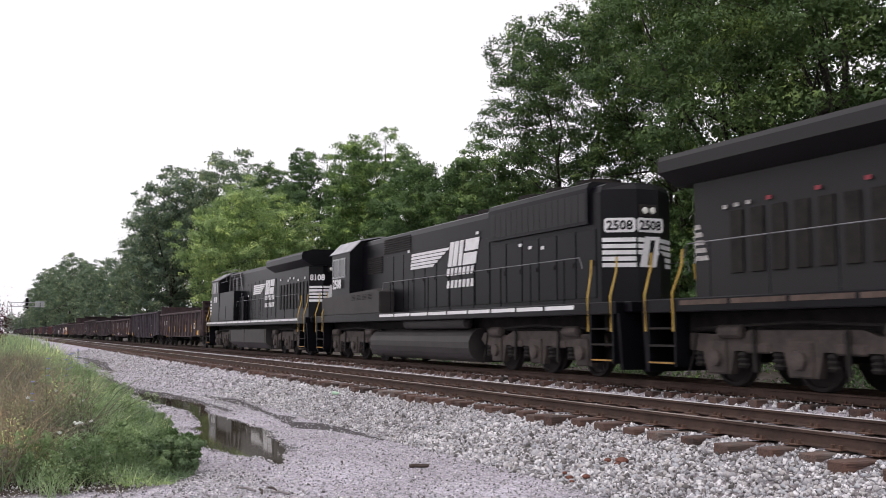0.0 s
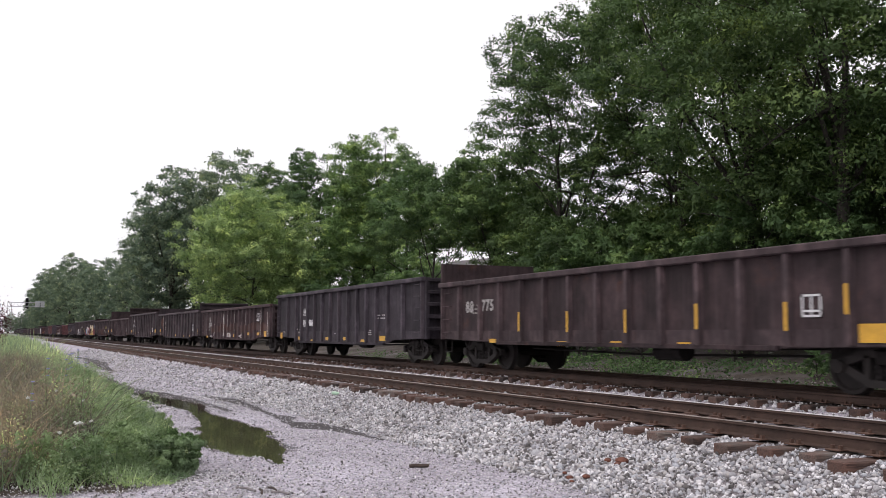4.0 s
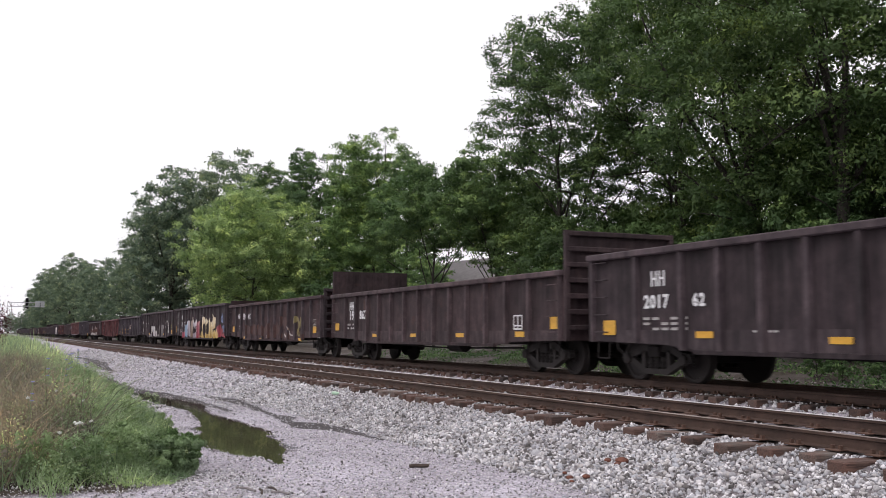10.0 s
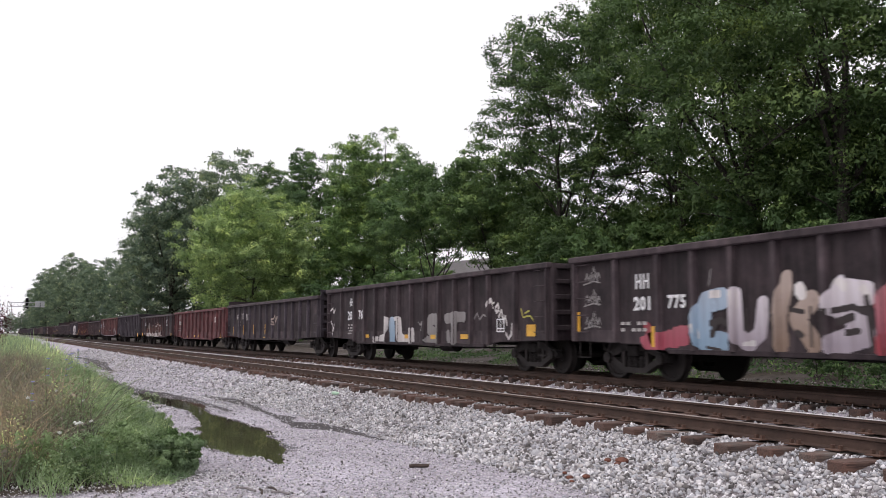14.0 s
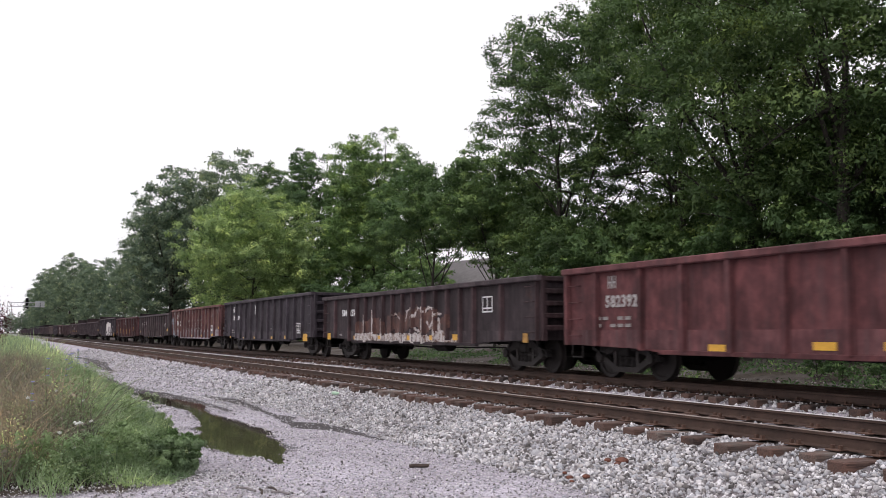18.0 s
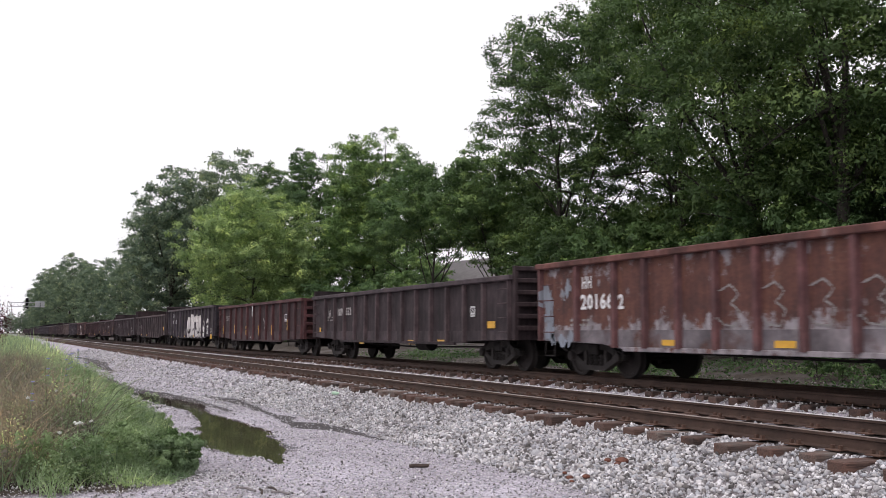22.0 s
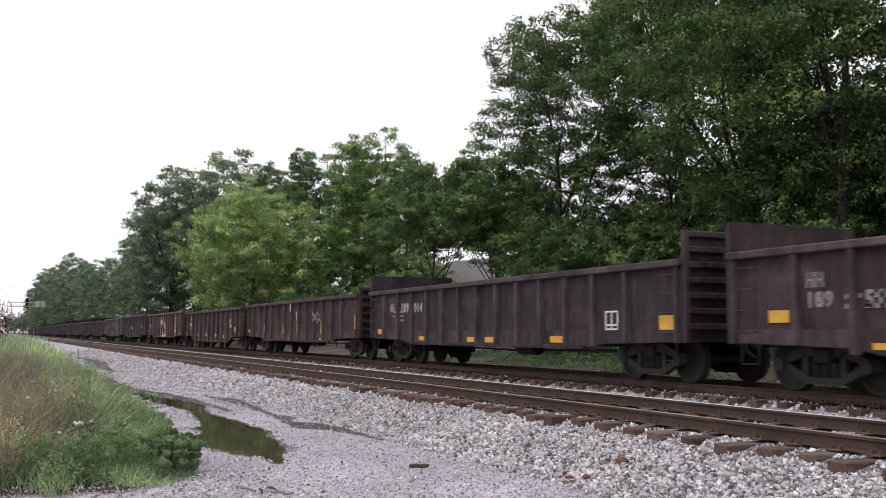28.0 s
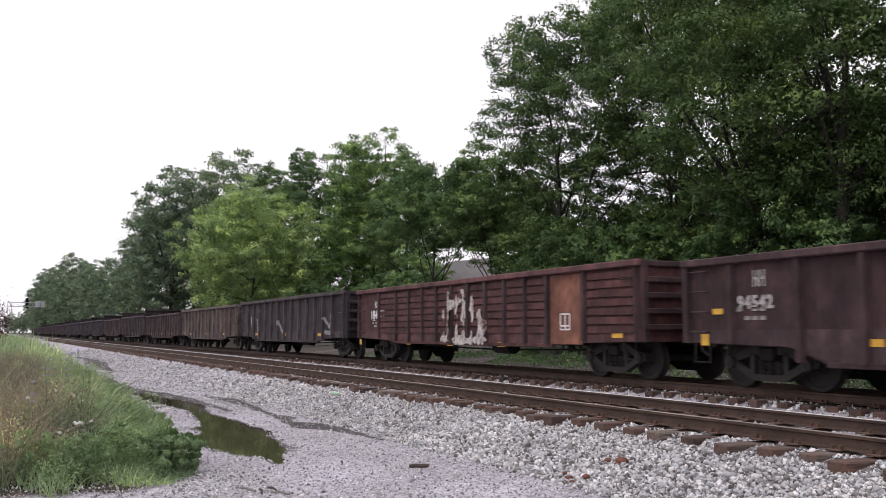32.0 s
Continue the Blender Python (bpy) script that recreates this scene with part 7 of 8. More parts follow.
            for a in ((x0 - 0.04, x0, 3.24, 3.9), (x1, x1 + 0.04, 3.24, 3.9), (x0, x1, 3.24, 3.28), (x0, x1, 3.86, 3.9)):
                box(a[0], a[1], -0.02, 0.02, a[2], a[3], 0, fr)
            part("window_frame", fr, MAT["dull_rail"], cab, "grey metal window frame", pose(0, side * 1.506, 0))
    if number:
        lettering("cab_number", number, 0.33, MAT["white"], loco, pose(-8.35, -1.508, 2.72), "white cab side number", 0.016)
        lettering("end_number", number, 0.25, MAT["white"], loco, pose(8.70, -0.93, 0, 0, 0, 50) @ pose(0.03, -0.03, 3.22), "white end number", 0.014)
    nose = bmesh.new()
    prism([(-10.35, 1.62), (-8.95, 1.62), (-8.95, 3.55), (-9.6, 3.45), (-10.2, 3.0), (-10.35, 2.4)], -1.32, 1.32, nose, 0.06)
    part("nose", nose, MAT["black"], loco)
    for i in range(5):
        white_plate("nose_stripe", loco, [(-10.28, 2.02 + i * 0.19), (-9.90 + 0.06 * i, 2.02 + i * 0.19), (-9.86 + 0.06 * i, 2.13 + i * 0.19), (-10.22, 2.13 + i * 0.19)], pose(0, -1.326, 0))
    part("cab_door", box(-9.55, -9.2, -0.012, 0.012, 1.75, 2.75, 0.004), MAT["grime"], loco, "narrow cab door", pose(0, -1.335, 0))
    part("fuel_tank", loft([(-1.42, 0.50), (-1.42, 1.14), (1.42, 1.14), (1.42, 0.50), (1.05, 0.20), (-1.05, 0.20)], -4.4, 3.4), MAT["tank"], loco, "dusty grey flat-sided fuel tank")
    for k in (-4.2, -1.0, 3.2):
        part("tank_strap", loft([(-1.435, 0.50), (-1.435, 1.15), (1.435, 1.15), (1.435, 0.50), (1.06, 0.185), (-1.06, 0.185)], k - 0.04, k + 0.04), MAT["truck_grey"], loco)
    for side in (-1, 1):
        sill_stripes(loco, -10.1, 9.1, 14, side * 1.556, 1.53, "white" if number else "dirty_stripe")
        for way, xx in ((1, 9.65), (-1, -9.75)):
            end_stairs(loco, xx, side, way, MAT["rail_yellow"])
        long_rail(loco, -2.6, 9.0, side * 1.48, 2.62, 8)
    emblem(loco, -0.9, 3.2, 2.92, 3.42, -0.985)
    flag_bars(loco, [(rear + 0.01, -0.95), (rear + 0.42, -0.46), (rear + 0.42, 0.45), (rear + 0.01, 0.94)], 2.30, 3.02, 5)
    head_lamps(loco, rear + 0.42, 0.0, 3.70, 1)
    part("headlight", turned([(0.0, 0.085), (0.05, 0.085), (0.06, 0.065)], "x", 14), MAT["lamp"], loco, "clear round ditch light", pose(rear + 0.46, -0.30, 2.16))
    white_plate("end_crest", loco, [(-0.30, 2.30), (0.26, 2.30), (0.30, 3.02), (-0.14, 3.02)], pose(rear + 0.438, 0, 0, 0, 0, 90))
    white_plate("crest_bar", loco, [(-0.10, 2.34), (0.02, 2.34), (0.16, 2.94), (0.04, 2.94)], pose(rear + 0.444, 0, 0, 0, 0, 90), MAT["black"], "black slanted bar")
    for xx, zz in () if not number else ((4.3, 3.45), (5.6, 3.35), (5.9, 3.45), (6.5, 3.42), (7.2, 3.3), (8.2, 3.35), (-2.0, 2.9)):
        part("warning_plate", box(-0.09, 0.09, -0.003, 0.003, -0.05, 0.05), MAT["white"], loco, "small white plate", pose(xx, -0.99, zz))
        part("warning_plate", box(-0.09, 0.09, -0.003, 0.003, -0.05, 0.05), MAT["white"], loco, "small white plate", pose(xx, 0.99, zz))
    return loco


emd_locomotive("black diesel locomotive with white stripes and emblem", 26.5)
ge_locomotive("black wide-cab diesel locomotive with white sill stripes", 48.25, "8108")
LEAD = ge_locomotive("dusty black lead diesel locomotive with overhanging radiators", 5.2, "", 9.3)
for side in (-1, 1):
    for k in range(5):
        part("end_stripe", prism([(8.92 + 0.05 * k, 2.34 + 0.15 * k), (9.28, 2.34 + 0.15 * k), (9.28, 2.43 + 0.15 * k), (8.95 + 0.05 * k, 2.43 + 0.15 * k)], -0.004, 0.004), MAT["faded"], LEAD, "dirty white end stripe", pose(0, side * 0.957, 0))
    for xx, zz, red in ((8.4, 3.28, 0), (8.1, 3.29, 0), (7.8, 3.30, 0), (7.3, 3.32, 1), (6.2, 3.34, 1), (5.2, 3.36, 1)):
        part("marker_plate", box(-0.06, 0.06, -0.004, 0.004, -0.035, 0.035), S_RED if red else MAT["faded"], LEAD, "small red plate" if red else "small white plate", pose(xx, side * 0.995, zz))


# ---- trees and weeds ----
def leaf_quads(rng, centres, normals, size, flat=0.5):
    """Rhombic leaf sprays: one folded four-sided piece at each centre."""
    n = len(centres)
    a = rng.normal(size=(n, 3))
    nn = normals + flat * rng.normal(size=(n, 3))
    nn /= np.linalg.norm(nn, axis=1, keepdims=True) + 1e-9
    u = np.cross(nn, a)
    u /= np.linalg.norm(u, axis=1, keepdims=True) + 1e-9
    w = np.cross(nn, u)
    ln = size * rng.uniform(0.6, 1.4, (n, 1))
    wd = ln * rng.uniform(0.35, 0.6, (n, 1))
    droop = nn * ln * rng.uniform(-0.25, 0.1, (n, 1))
    return np.stack([centres - u * ln * 0.5, centres + w * wd * 0.5 + droop * 0.3, centres + u * ln * 0.5 + droop, centres - w * wd * 0.5 + droop * 0.3], 1)


def crown_mesh(name, seed, height, radius, base, clumps, leaves, size, mat, flat=0.6, hollow=0.55, clump=(0.13, 0.25), tri=False, fill=10, sparse=0.0, lobed=1.0):
    """A crown of leafy clumps at the ends of the limbs, uneven and with gaps. Returns the mesh and the clump centres."""
    rng = np.random.default_rng(seed)
    tall = height - base
    cs, rs = [], []
    while len(cs) < clumps:
        p = rng.normal(size=3)
        p /= np.linalg.norm(p)
        q = hollow + (1 - hollow) * rng.uniform(0, 1) ** 0.6
        bulge = 1 + 0.22 * lobed * math.sin(3.0 * math.atan2(p[1], p[0]) + seed) + 0.12 * math.sin(5.0 * p[2] + seed) + rng.uniform(-0.14, 0.14)
        c = np.array([p[0] * radius * q * bulge, p[1] * radius * q * bulge, base + tall * 0.48 + p[2] * tall * 0.5 * q * (0.9 + 0.1 * bulge)])
        r = radius * rng.uniform(*clump) * (1 - 0.45 * sparse * (p[2] < 0.05))
        if any(np.hypot(*(c - o)[:2]) < 0.55 * (r + k) and abs(c[2] - o[2]) < 0.45 * (r + k) for o, k in zip(cs, rs)) and rng.uniform() < 0.8:
            continue
        cs.append(c)
        rs.append(r)
    cs, rs = np.array(cs), np.array(rs)
    share = rs ** 2 * (1 - 0.45 * sparse * (cs[:, 2] < base + tall * 0.5))
    share /= share.sum()
    pick = rng.choice(clumps, leaves, p=share)
    d = rng.normal(size=(leaves, 3))
    d /= np.linalg.norm(d, axis=1, keepdims=True)
    d[:, 2] = np.where(rng.uniform(size=leaves) < 0.4, np.abs(d[:, 2]), d[:, 2])
    rad = rs[pick][:, None] * rng.uniform(0.25, 1.15, (leaves, 1)) ** 0.45
    lobes = 1 + 0.28 * np.sin(4 * d[:, 0:1] + pick[:, None]) * np.cos(5 * d[:, 1:2] + 2 * pick[:, None])
    pts = cs[pick] + d * rad * lobes * np.array([1.05, 1.05, 0.98])
    out = (pts - np.array([0, 0, base + tall * 0.42])) / np.array([radius, radius, tall * 0.5])
    soft = d * 0.9 + out * 0.5 + rng.normal(size=(leaves, 3)) * 0.30 + np.array([0, 0, 0.15])
    soft /= np.linalg.norm(soft, axis=1, keepdims=True) + 1e-9
    v = leaf_quads(rng, pts, soft, size, flat)
    if tri:
        v = np.stack([v[:, 0], v[:, 1] + (v[:, 1] - v[:, 3]) * 0.5, v[:, 2]], 1)
    # inner sprays that close each clump
    k = np.repeat(np.arange(clumps)[cs[:, 2] > base + tall * 0.5 * sparse], fill * 6)
    e = rng.normal(size=(len(k), 3, 3))
    e /= np.linalg.norm(e, axis=2, keepdims=True)
    mid = rng.normal(size=(len(k), 1, 3))
    mid *= 0.42 * rng.uniform(0, 1, (len(k), 1, 1)) ** 0.5 / np.linalg.norm(mid, axis=2, keepdims=True)
    inner = cs[k][:, None] + (mid + e * rng.uniform(0.18, 0.34, (len(k), 3, 1))) * rs[k][:, None, None] * np.array([1.1, 1.1, 0.8])
    near = (e.sum(1) + rng.normal(size=(len(k), 3)) * 0.4) * 0.9 + np.array([0, 0, 0.1])
    near /= np.linalg.norm(near, axis=1, keepdims=True) + 1e-9
    if not tri:
        inner = np.concatenate([inner, inner.mean(1, keepdims=True) + rng.normal(size=(len(k), 1, 3)) * 0.15 * rs[k][:, None, None]], 1)
    v, soft = np.concatenate([v, inner]), np.concatenate([soft, near])
    face = np.cross(v[:, 1] - v[:, 0], v[:, 2] - v[:, 0])
    back = (face * soft).sum(1) < 0
    v[back] = v[back][:, ::-1]
    return quads_mesh(name, v, mat, v.shape[1], soft), cs


def trunk_mesh(name, seed, height, thick, ends, fork=0.3, main=6, mat="bark"):
    """A tapered trunk that forks into main limbs, from which twigs reach each clump."""
    rng = random.Random(seed)
    bm = bmesh.new()
    spots = []

    def limb(a, b, r0, r1, sides, bow=0.10):
        a, b = Vector(a), Vector(b)
        rings = []
        bend = Vector((rng.uniform(-1, 1), rng.uniform(-1, 1), rng.uniform(-0.2, 0.6))) * (b - a).length * bow
        q = (b - a).to_track_quat("Z", "Y")
        for i in range(6):
            u = i / 5
            p = a.lerp(b, u) + bend * math.sin(math.pi * u)
            r = r0 + (r1 - r0) * u
            spots.append((p, r))
            rings.append([bm.verts.new(p + q @ Vector((r * math.cos(6.283 * k / sides), r * math.sin(6.283 * k / sides), 0))) for k in range(sides)])
        for c, d in zip(rings, rings[1:]):
            for k in range(sides):
                bm.faces.new((c[k], c[(k + 1) % sides], d[(k + 1) % sides], d[k]))
        bm.faces.new(rings[-1])

    top = (rng.uniform(-0.04, 0.04) * height, rng.uniform(-0.04, 0.04) * height, height * 0.48)
    limb((0, 0, -0.4), top, thick, thick * 0.55, 9, 0.05)
    ends = [Vector(e) for e in ends]
    order = [max(ends, key=lambda e: e.z)]
    while len(order) < min(main + 2, len(ends)):
        order.append(max((e for e in ends if e not in order), key=lambda e: min((e - o).length for o in order) * (1.0 if e.z > height * 0.35 else 0.4)))
    for n, e in enumerate(order):
        u = 1.0 - 0.45 * n / max(1, len(order) - 1)
        start = Vector((0, 0, -0.4)).lerp(Vector(top), u)
        limb(start, e, thick * 0.40, 0.04 * thick, 6, 0.09)
    base = [(p, r) for p, r in spots]
    for e in ends:
        if e in order:
            continue
        p, r = min(base, key=lambda k: (k[0] - e).length + max(0.0, k[0].z - e.z + 0.5) * 2.0)
        limb(p, e, min(r * 0.55, 0.16 * thick + 0.01), 0.012, 4)
    return mesh_of(name, bm, MAT[mat], True)


def bough_crown(name, seed, height, radius, base, boughs, clumps, leaves, size, mat, hollow=0.35, bough=(0.24, 0.38), fill=150, open_low=0.0, flat=0.62):
    """A crown in three steps: boughs over an uneven egg, leafy clumps on the upper side of each bough, leaves over each clump.
    The upper sides are dense and the hearts of the boughs are closed, so that light falls on the tops and the gaps stay dark."""
    rng = np.random.default_rng(seed)
    tall = height - base
    bs, br = [], []
    tries = 0
    while len(bs) < boughs:
        tries += 1
        p = rng.normal(size=3)
        p /= np.linalg.norm(p)
        q = hollow + (1 - hollow) * rng.uniform() ** 0.5
        bulge = 1 + 0.10 * math.sin(3.0 * math.atan2(p[1], p[0]) + seed) + rng.uniform(-0.14, 0.06)
        r = radius * rng.uniform(*bough)
        reach = max(0.1, 1 - r / radius * 0.75)
        c = np.array([p[0] * radius * q * bulge * reach, p[1] * radius * q * bulge * reach, base + tall * 0.5 + p[2] * tall * 0.5 * q * bulge * max(0.3, 1 - r / tall)])
        if tries < 4000 and any(np.linalg.norm((c - o) * np.array([1, 1, 1.25])) < 0.50 * (r + k) for o, k in zip(bs, br)):
            continue
        bs.append(c)
        br.append(r)
    bs, br = np.array(bs), np.array(br)
    low = bs[:, 2] < base + tall * 0.52
    share = br ** 2 * (1 - 0.55 * open_low * low)
    host = rng.choice(boughs, clumps, p=share / share.sum())
    d = rng.normal(size=(clumps, 3))
    d /= np.linalg.norm(d, axis=1, keepdims=True)
    d[:, 2] = np.where(rng.uniform(size=clumps) < 0.66, np.abs(d[:, 2]), d[:, 2])
    cc = bs[host] + d * (br[host] * rng.uniform(0.35, 1.08, clumps) ** 0.6)[:, None] * np.array([1.0, 1.0, 0.88])
    cr = br[host] * rng.uniform(0.20, 0.42, clumps)
    w = cr ** 2
    pick = rng.choice(clumps, leaves, p=w / w.sum())
    e = rng.normal(size=(leaves, 3))
    e /= np.linalg.norm(e, axis=1, keepdims=True)
    e[:, 2] = np.where(rng.uniform(size=leaves) < 0.62, np.abs(e[:, 2]), e[:, 2])
    ragged = 1 + 0.35 * np.sin(5 * e[:, 0] + 3.0 * pick) * np.cos(4 * e[:, 1] + 2.0 * pick)
    pts = cc[pick] + e * (cr[pick] * ragged * rng.uniform(0.15, 1.2, leaves) ** 0.5)[:, None] * np.array([1.12, 1.12, 0.72])
    soft = 0.75 * e + 0.45 * d[pick] + rng.normal(size=(leaves, 3)) * 0.14 + np.array([0, 0, 0.28])
    soft /= np.linalg.norm(soft, axis=1, keepdims=True) + 1e-9
    v = leaf_quads(rng, pts, soft, size, flat)
    v = np.stack([v[:, 0], v[:, 1] + (v[:, 1] - v[:, 3]) * 0.45, v[:, 2]], 1)
    # crossed sprays that close the heart of each bough
    hosts = np.arange(boughs)[~low] if open_low > 0.5 else np.arange(boughs)
    k = np.repeat(hosts, fill)
    if len(k):
        mid = rng.normal(size=(len(k), 1, 3))
        mid *= 0.72 * rng.uniform(0, 1, (len(k), 1, 1)) ** 0.4 / np.linalg.norm(mid, axis=2, keepdims=True)
        a = rng.normal(size=(len(k), 3, 3))
        a /= np.linalg.norm(a, axis=2, keepdims=True)
        inner = bs[k][:, None] + (mid * np.array([1, 1, 0.8]) + np.array([0, 0, -0.08]) + a * rng.uniform(0.04, 0.09, (len(k), 3, 1))) * br[k][:, None, None]
        near = mid[:, 0] + rng.normal(size=(len(k), 3)) * 0.3
        near /= np.linalg.norm(near, axis=1, keepdims=True) + 1e-9
        v, soft = np.concatenate([v, inner]), np.concatenate([soft, near])
    face = np.cross(v[:, 1] - v[:, 0], v[:, 2] - v[:, 0])
    back = (face * soft).sum(1) < 0
    v[back] = v[back][:, ::-1]
    return quads_mesh(name, v, mat, 3, soft), bs


TREE_KINDS = {}


def tree_kind(key, seed, height, radius, base, boughs, clumps, leaves, size, mat, thick, **more):
    crown, bs = bough_crown("crown", seed, height, radius, base, boughs, clumps, leaves, size, mat, **more)
    TREE_KINDS[key] = (trunk_mesh("trunk", seed, height, thick, bs), crown)


def tree(key, s, y, label, scale=1.0, turn=0.0, z=None):
    t = tagged(new("tree"), label, "tree", "trees along the line")
    t.matrix_basis = pose(-s, y, ground_z(-s, y) - 0.05 if z is None else z, 0, 0, turn) @ Matrix.Diagonal((scale, scale, scale, 1))
    place("trunk", TREE_KINDS[key][0], t)
    place("crown", TREE_KINDS[key][1], t)
    return t


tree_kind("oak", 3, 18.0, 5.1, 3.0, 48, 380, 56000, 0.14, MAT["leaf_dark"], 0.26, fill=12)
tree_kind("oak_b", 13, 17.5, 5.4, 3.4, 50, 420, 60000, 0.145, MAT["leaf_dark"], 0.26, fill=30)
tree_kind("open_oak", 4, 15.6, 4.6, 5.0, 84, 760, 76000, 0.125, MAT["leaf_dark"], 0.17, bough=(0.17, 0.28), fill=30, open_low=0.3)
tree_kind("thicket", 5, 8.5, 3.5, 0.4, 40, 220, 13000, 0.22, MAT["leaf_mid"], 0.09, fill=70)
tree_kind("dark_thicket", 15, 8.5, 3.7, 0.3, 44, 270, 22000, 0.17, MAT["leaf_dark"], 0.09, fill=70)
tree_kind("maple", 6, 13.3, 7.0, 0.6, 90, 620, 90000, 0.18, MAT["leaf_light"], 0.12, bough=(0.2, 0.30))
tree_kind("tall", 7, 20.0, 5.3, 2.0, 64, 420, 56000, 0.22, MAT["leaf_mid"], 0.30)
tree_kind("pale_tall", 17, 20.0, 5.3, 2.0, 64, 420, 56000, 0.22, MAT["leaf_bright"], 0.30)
# far trees carry their haze in the leaf colour
tree_kind("dark_far", 8, 21.0, 6.8, 0.5, 64, 300, 26000, 0.32, MAT["leaf_far_haze"], 0.34, fill=120)
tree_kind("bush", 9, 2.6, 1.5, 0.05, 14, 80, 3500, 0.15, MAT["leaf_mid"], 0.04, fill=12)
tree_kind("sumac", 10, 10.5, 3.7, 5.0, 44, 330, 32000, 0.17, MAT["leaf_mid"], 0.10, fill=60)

tree("pale_tall", 79.8, 30.0, "tall light green tree that overtops the wood", 0.97, 0)
DARK = "tall dark green broadleaf tree beside the railway"
tree("open_oak", 35.7, 23.0, "tall oak with an open crown that shows the sky", 1.02, 20)
tree("open_oak", 31.0, 24.5, "tall oak with an open crown that shows the sky", 1.04, 140)
# big trees close behind the line
for s, y, k, sc, tn in ((24.7, 22.6, "oak", 1.01, 284), (20.2, 22.0, "oak_b", 0.97, 250), (14.5, 22.5, "oak", 1.0, 10), (9.0, 23.5, "oak", 1.0, 95)):
    tree(k, s, y, DARK, sc, tn)
for s, y, sc, tn in ((38.5, 23.0, 0.93, 15), (36.3, 21.6, 0.80, 310), (33.6, 21.8, 0.78, 75), (35.0, 25.5, 0.86, 40), (31.5, 25.0, 0.86, 0), (28.5, 26.0, 0.95, 50), (25.0, 26.0, 1.05, 110), (21.0, 26.2, 1.1, 170), (16.5, 26.0, 1.1, 220), (26.0, 29.0, 1.15, 300), (20.5, 29.0, 1.2, 10), (33.5, 25.0, 0.72, 260)):
    tree("dark_thicket", s, y, "dense dark green undergrowth below the oaks", sc, tn)
for s, y, sc, tn in ((36.0, 22.5, 0.62, 0), (32.0, 21.2, 0.60, 80), (28.0, 21.0, 0.60, 160), (24.0, 21.6, 0.62, 230), (20.0, 21.6, 0.6, 300), (15.5, 21.5, 0.6, 40), (34.0, 28.0, 0.85, 210), (25.0, 27.0, 0.75, 130), (39.0, 29.0, 0.6, 20), (12.0, 21.0, 0.6, 110)):
    tree("thicket", s, y, "dense green understorey thicket beside the railway", sc, tn)
for s, y, sc, tn in ((47.2, 21.5, 0.96, 0), (41.0, 21.8, 0.95, 120), (44.5, 24.0, 0.84, 220)):
    tree("sumac", s, y, "spreading green sumac tree with several stems", sc, tn)
for s, y, sc, tn in ((97.5, 30.0, 1.0, 90), (72.5, 30.0, 0.76, 200), (90.0, 33.0, 0.93, 300), (104.0, 27.0, 0.98, 150)):
    tree("tall", s, y, "tall green tree in the wood behind the line", sc, tn)
tree("maple", 84.6, 20.4, "broad light green maple with a rounded crown", 1.07, 30)
for i, (s, y, sc) in enumerate(((53, 22.5, 0.55), (57, 21.5, 0.5), (62, 21.0, 0.5), (67, 21.0, 0.55), (72, 20.5, 0.5), (63, 28.0, 0.8), (80, 26, 0.9), (92, 26, 1.0), (98, 20.5, 0.75))):
    tree("thicket", s, y, "dense green understorey thicket beside the railway", sc, 67 * i)
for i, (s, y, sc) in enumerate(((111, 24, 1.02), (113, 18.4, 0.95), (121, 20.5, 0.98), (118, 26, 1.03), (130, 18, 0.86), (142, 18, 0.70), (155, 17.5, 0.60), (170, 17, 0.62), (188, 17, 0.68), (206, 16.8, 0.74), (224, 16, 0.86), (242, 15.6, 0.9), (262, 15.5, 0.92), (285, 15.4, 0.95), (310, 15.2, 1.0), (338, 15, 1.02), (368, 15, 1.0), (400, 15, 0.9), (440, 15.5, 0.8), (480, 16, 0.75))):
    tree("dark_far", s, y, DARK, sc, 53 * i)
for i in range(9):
    tree("dark_far", 930.0 + 25 * (i % 3), 9.0 + 3.4 * i, "distant tree beyond the bend of the line, haze in its leaf colour", 0.8 + 0.1 * (i % 2), 77 * i)
for i, (s, y, sc) in enumerate(((18.0, 18.8, 0.34), (17.0, 18.6, 0.30), (16.2, 18.9, 0.36), (25.0, 19.2, 0.3), (33.0, 19.2, 0.3), (12.0, 19.0, 0.35))):
    tree("bush", s, y, "low bright green bush beyond the far track", sc, 91 * i)
TREE_KINDS["red"] = (TREE_KINDS["bush"][0], quads_mesh("crown", leaf_quads(np.random.default_rng(77), np.random.default_rng(78).normal(size=(2600, 3)) * np.array([0.42, 0.42, 0.62]) + np.array([0, 0, 1.7]), np.tile(np.array([0, 0, 1.0]), (2600, 1)), 0.13, 0.8), MAT["red_leaf"]))
tree("red", 60.0, -0.22, "small shrub with red-purple leaves on the bank", 1.0, 0)


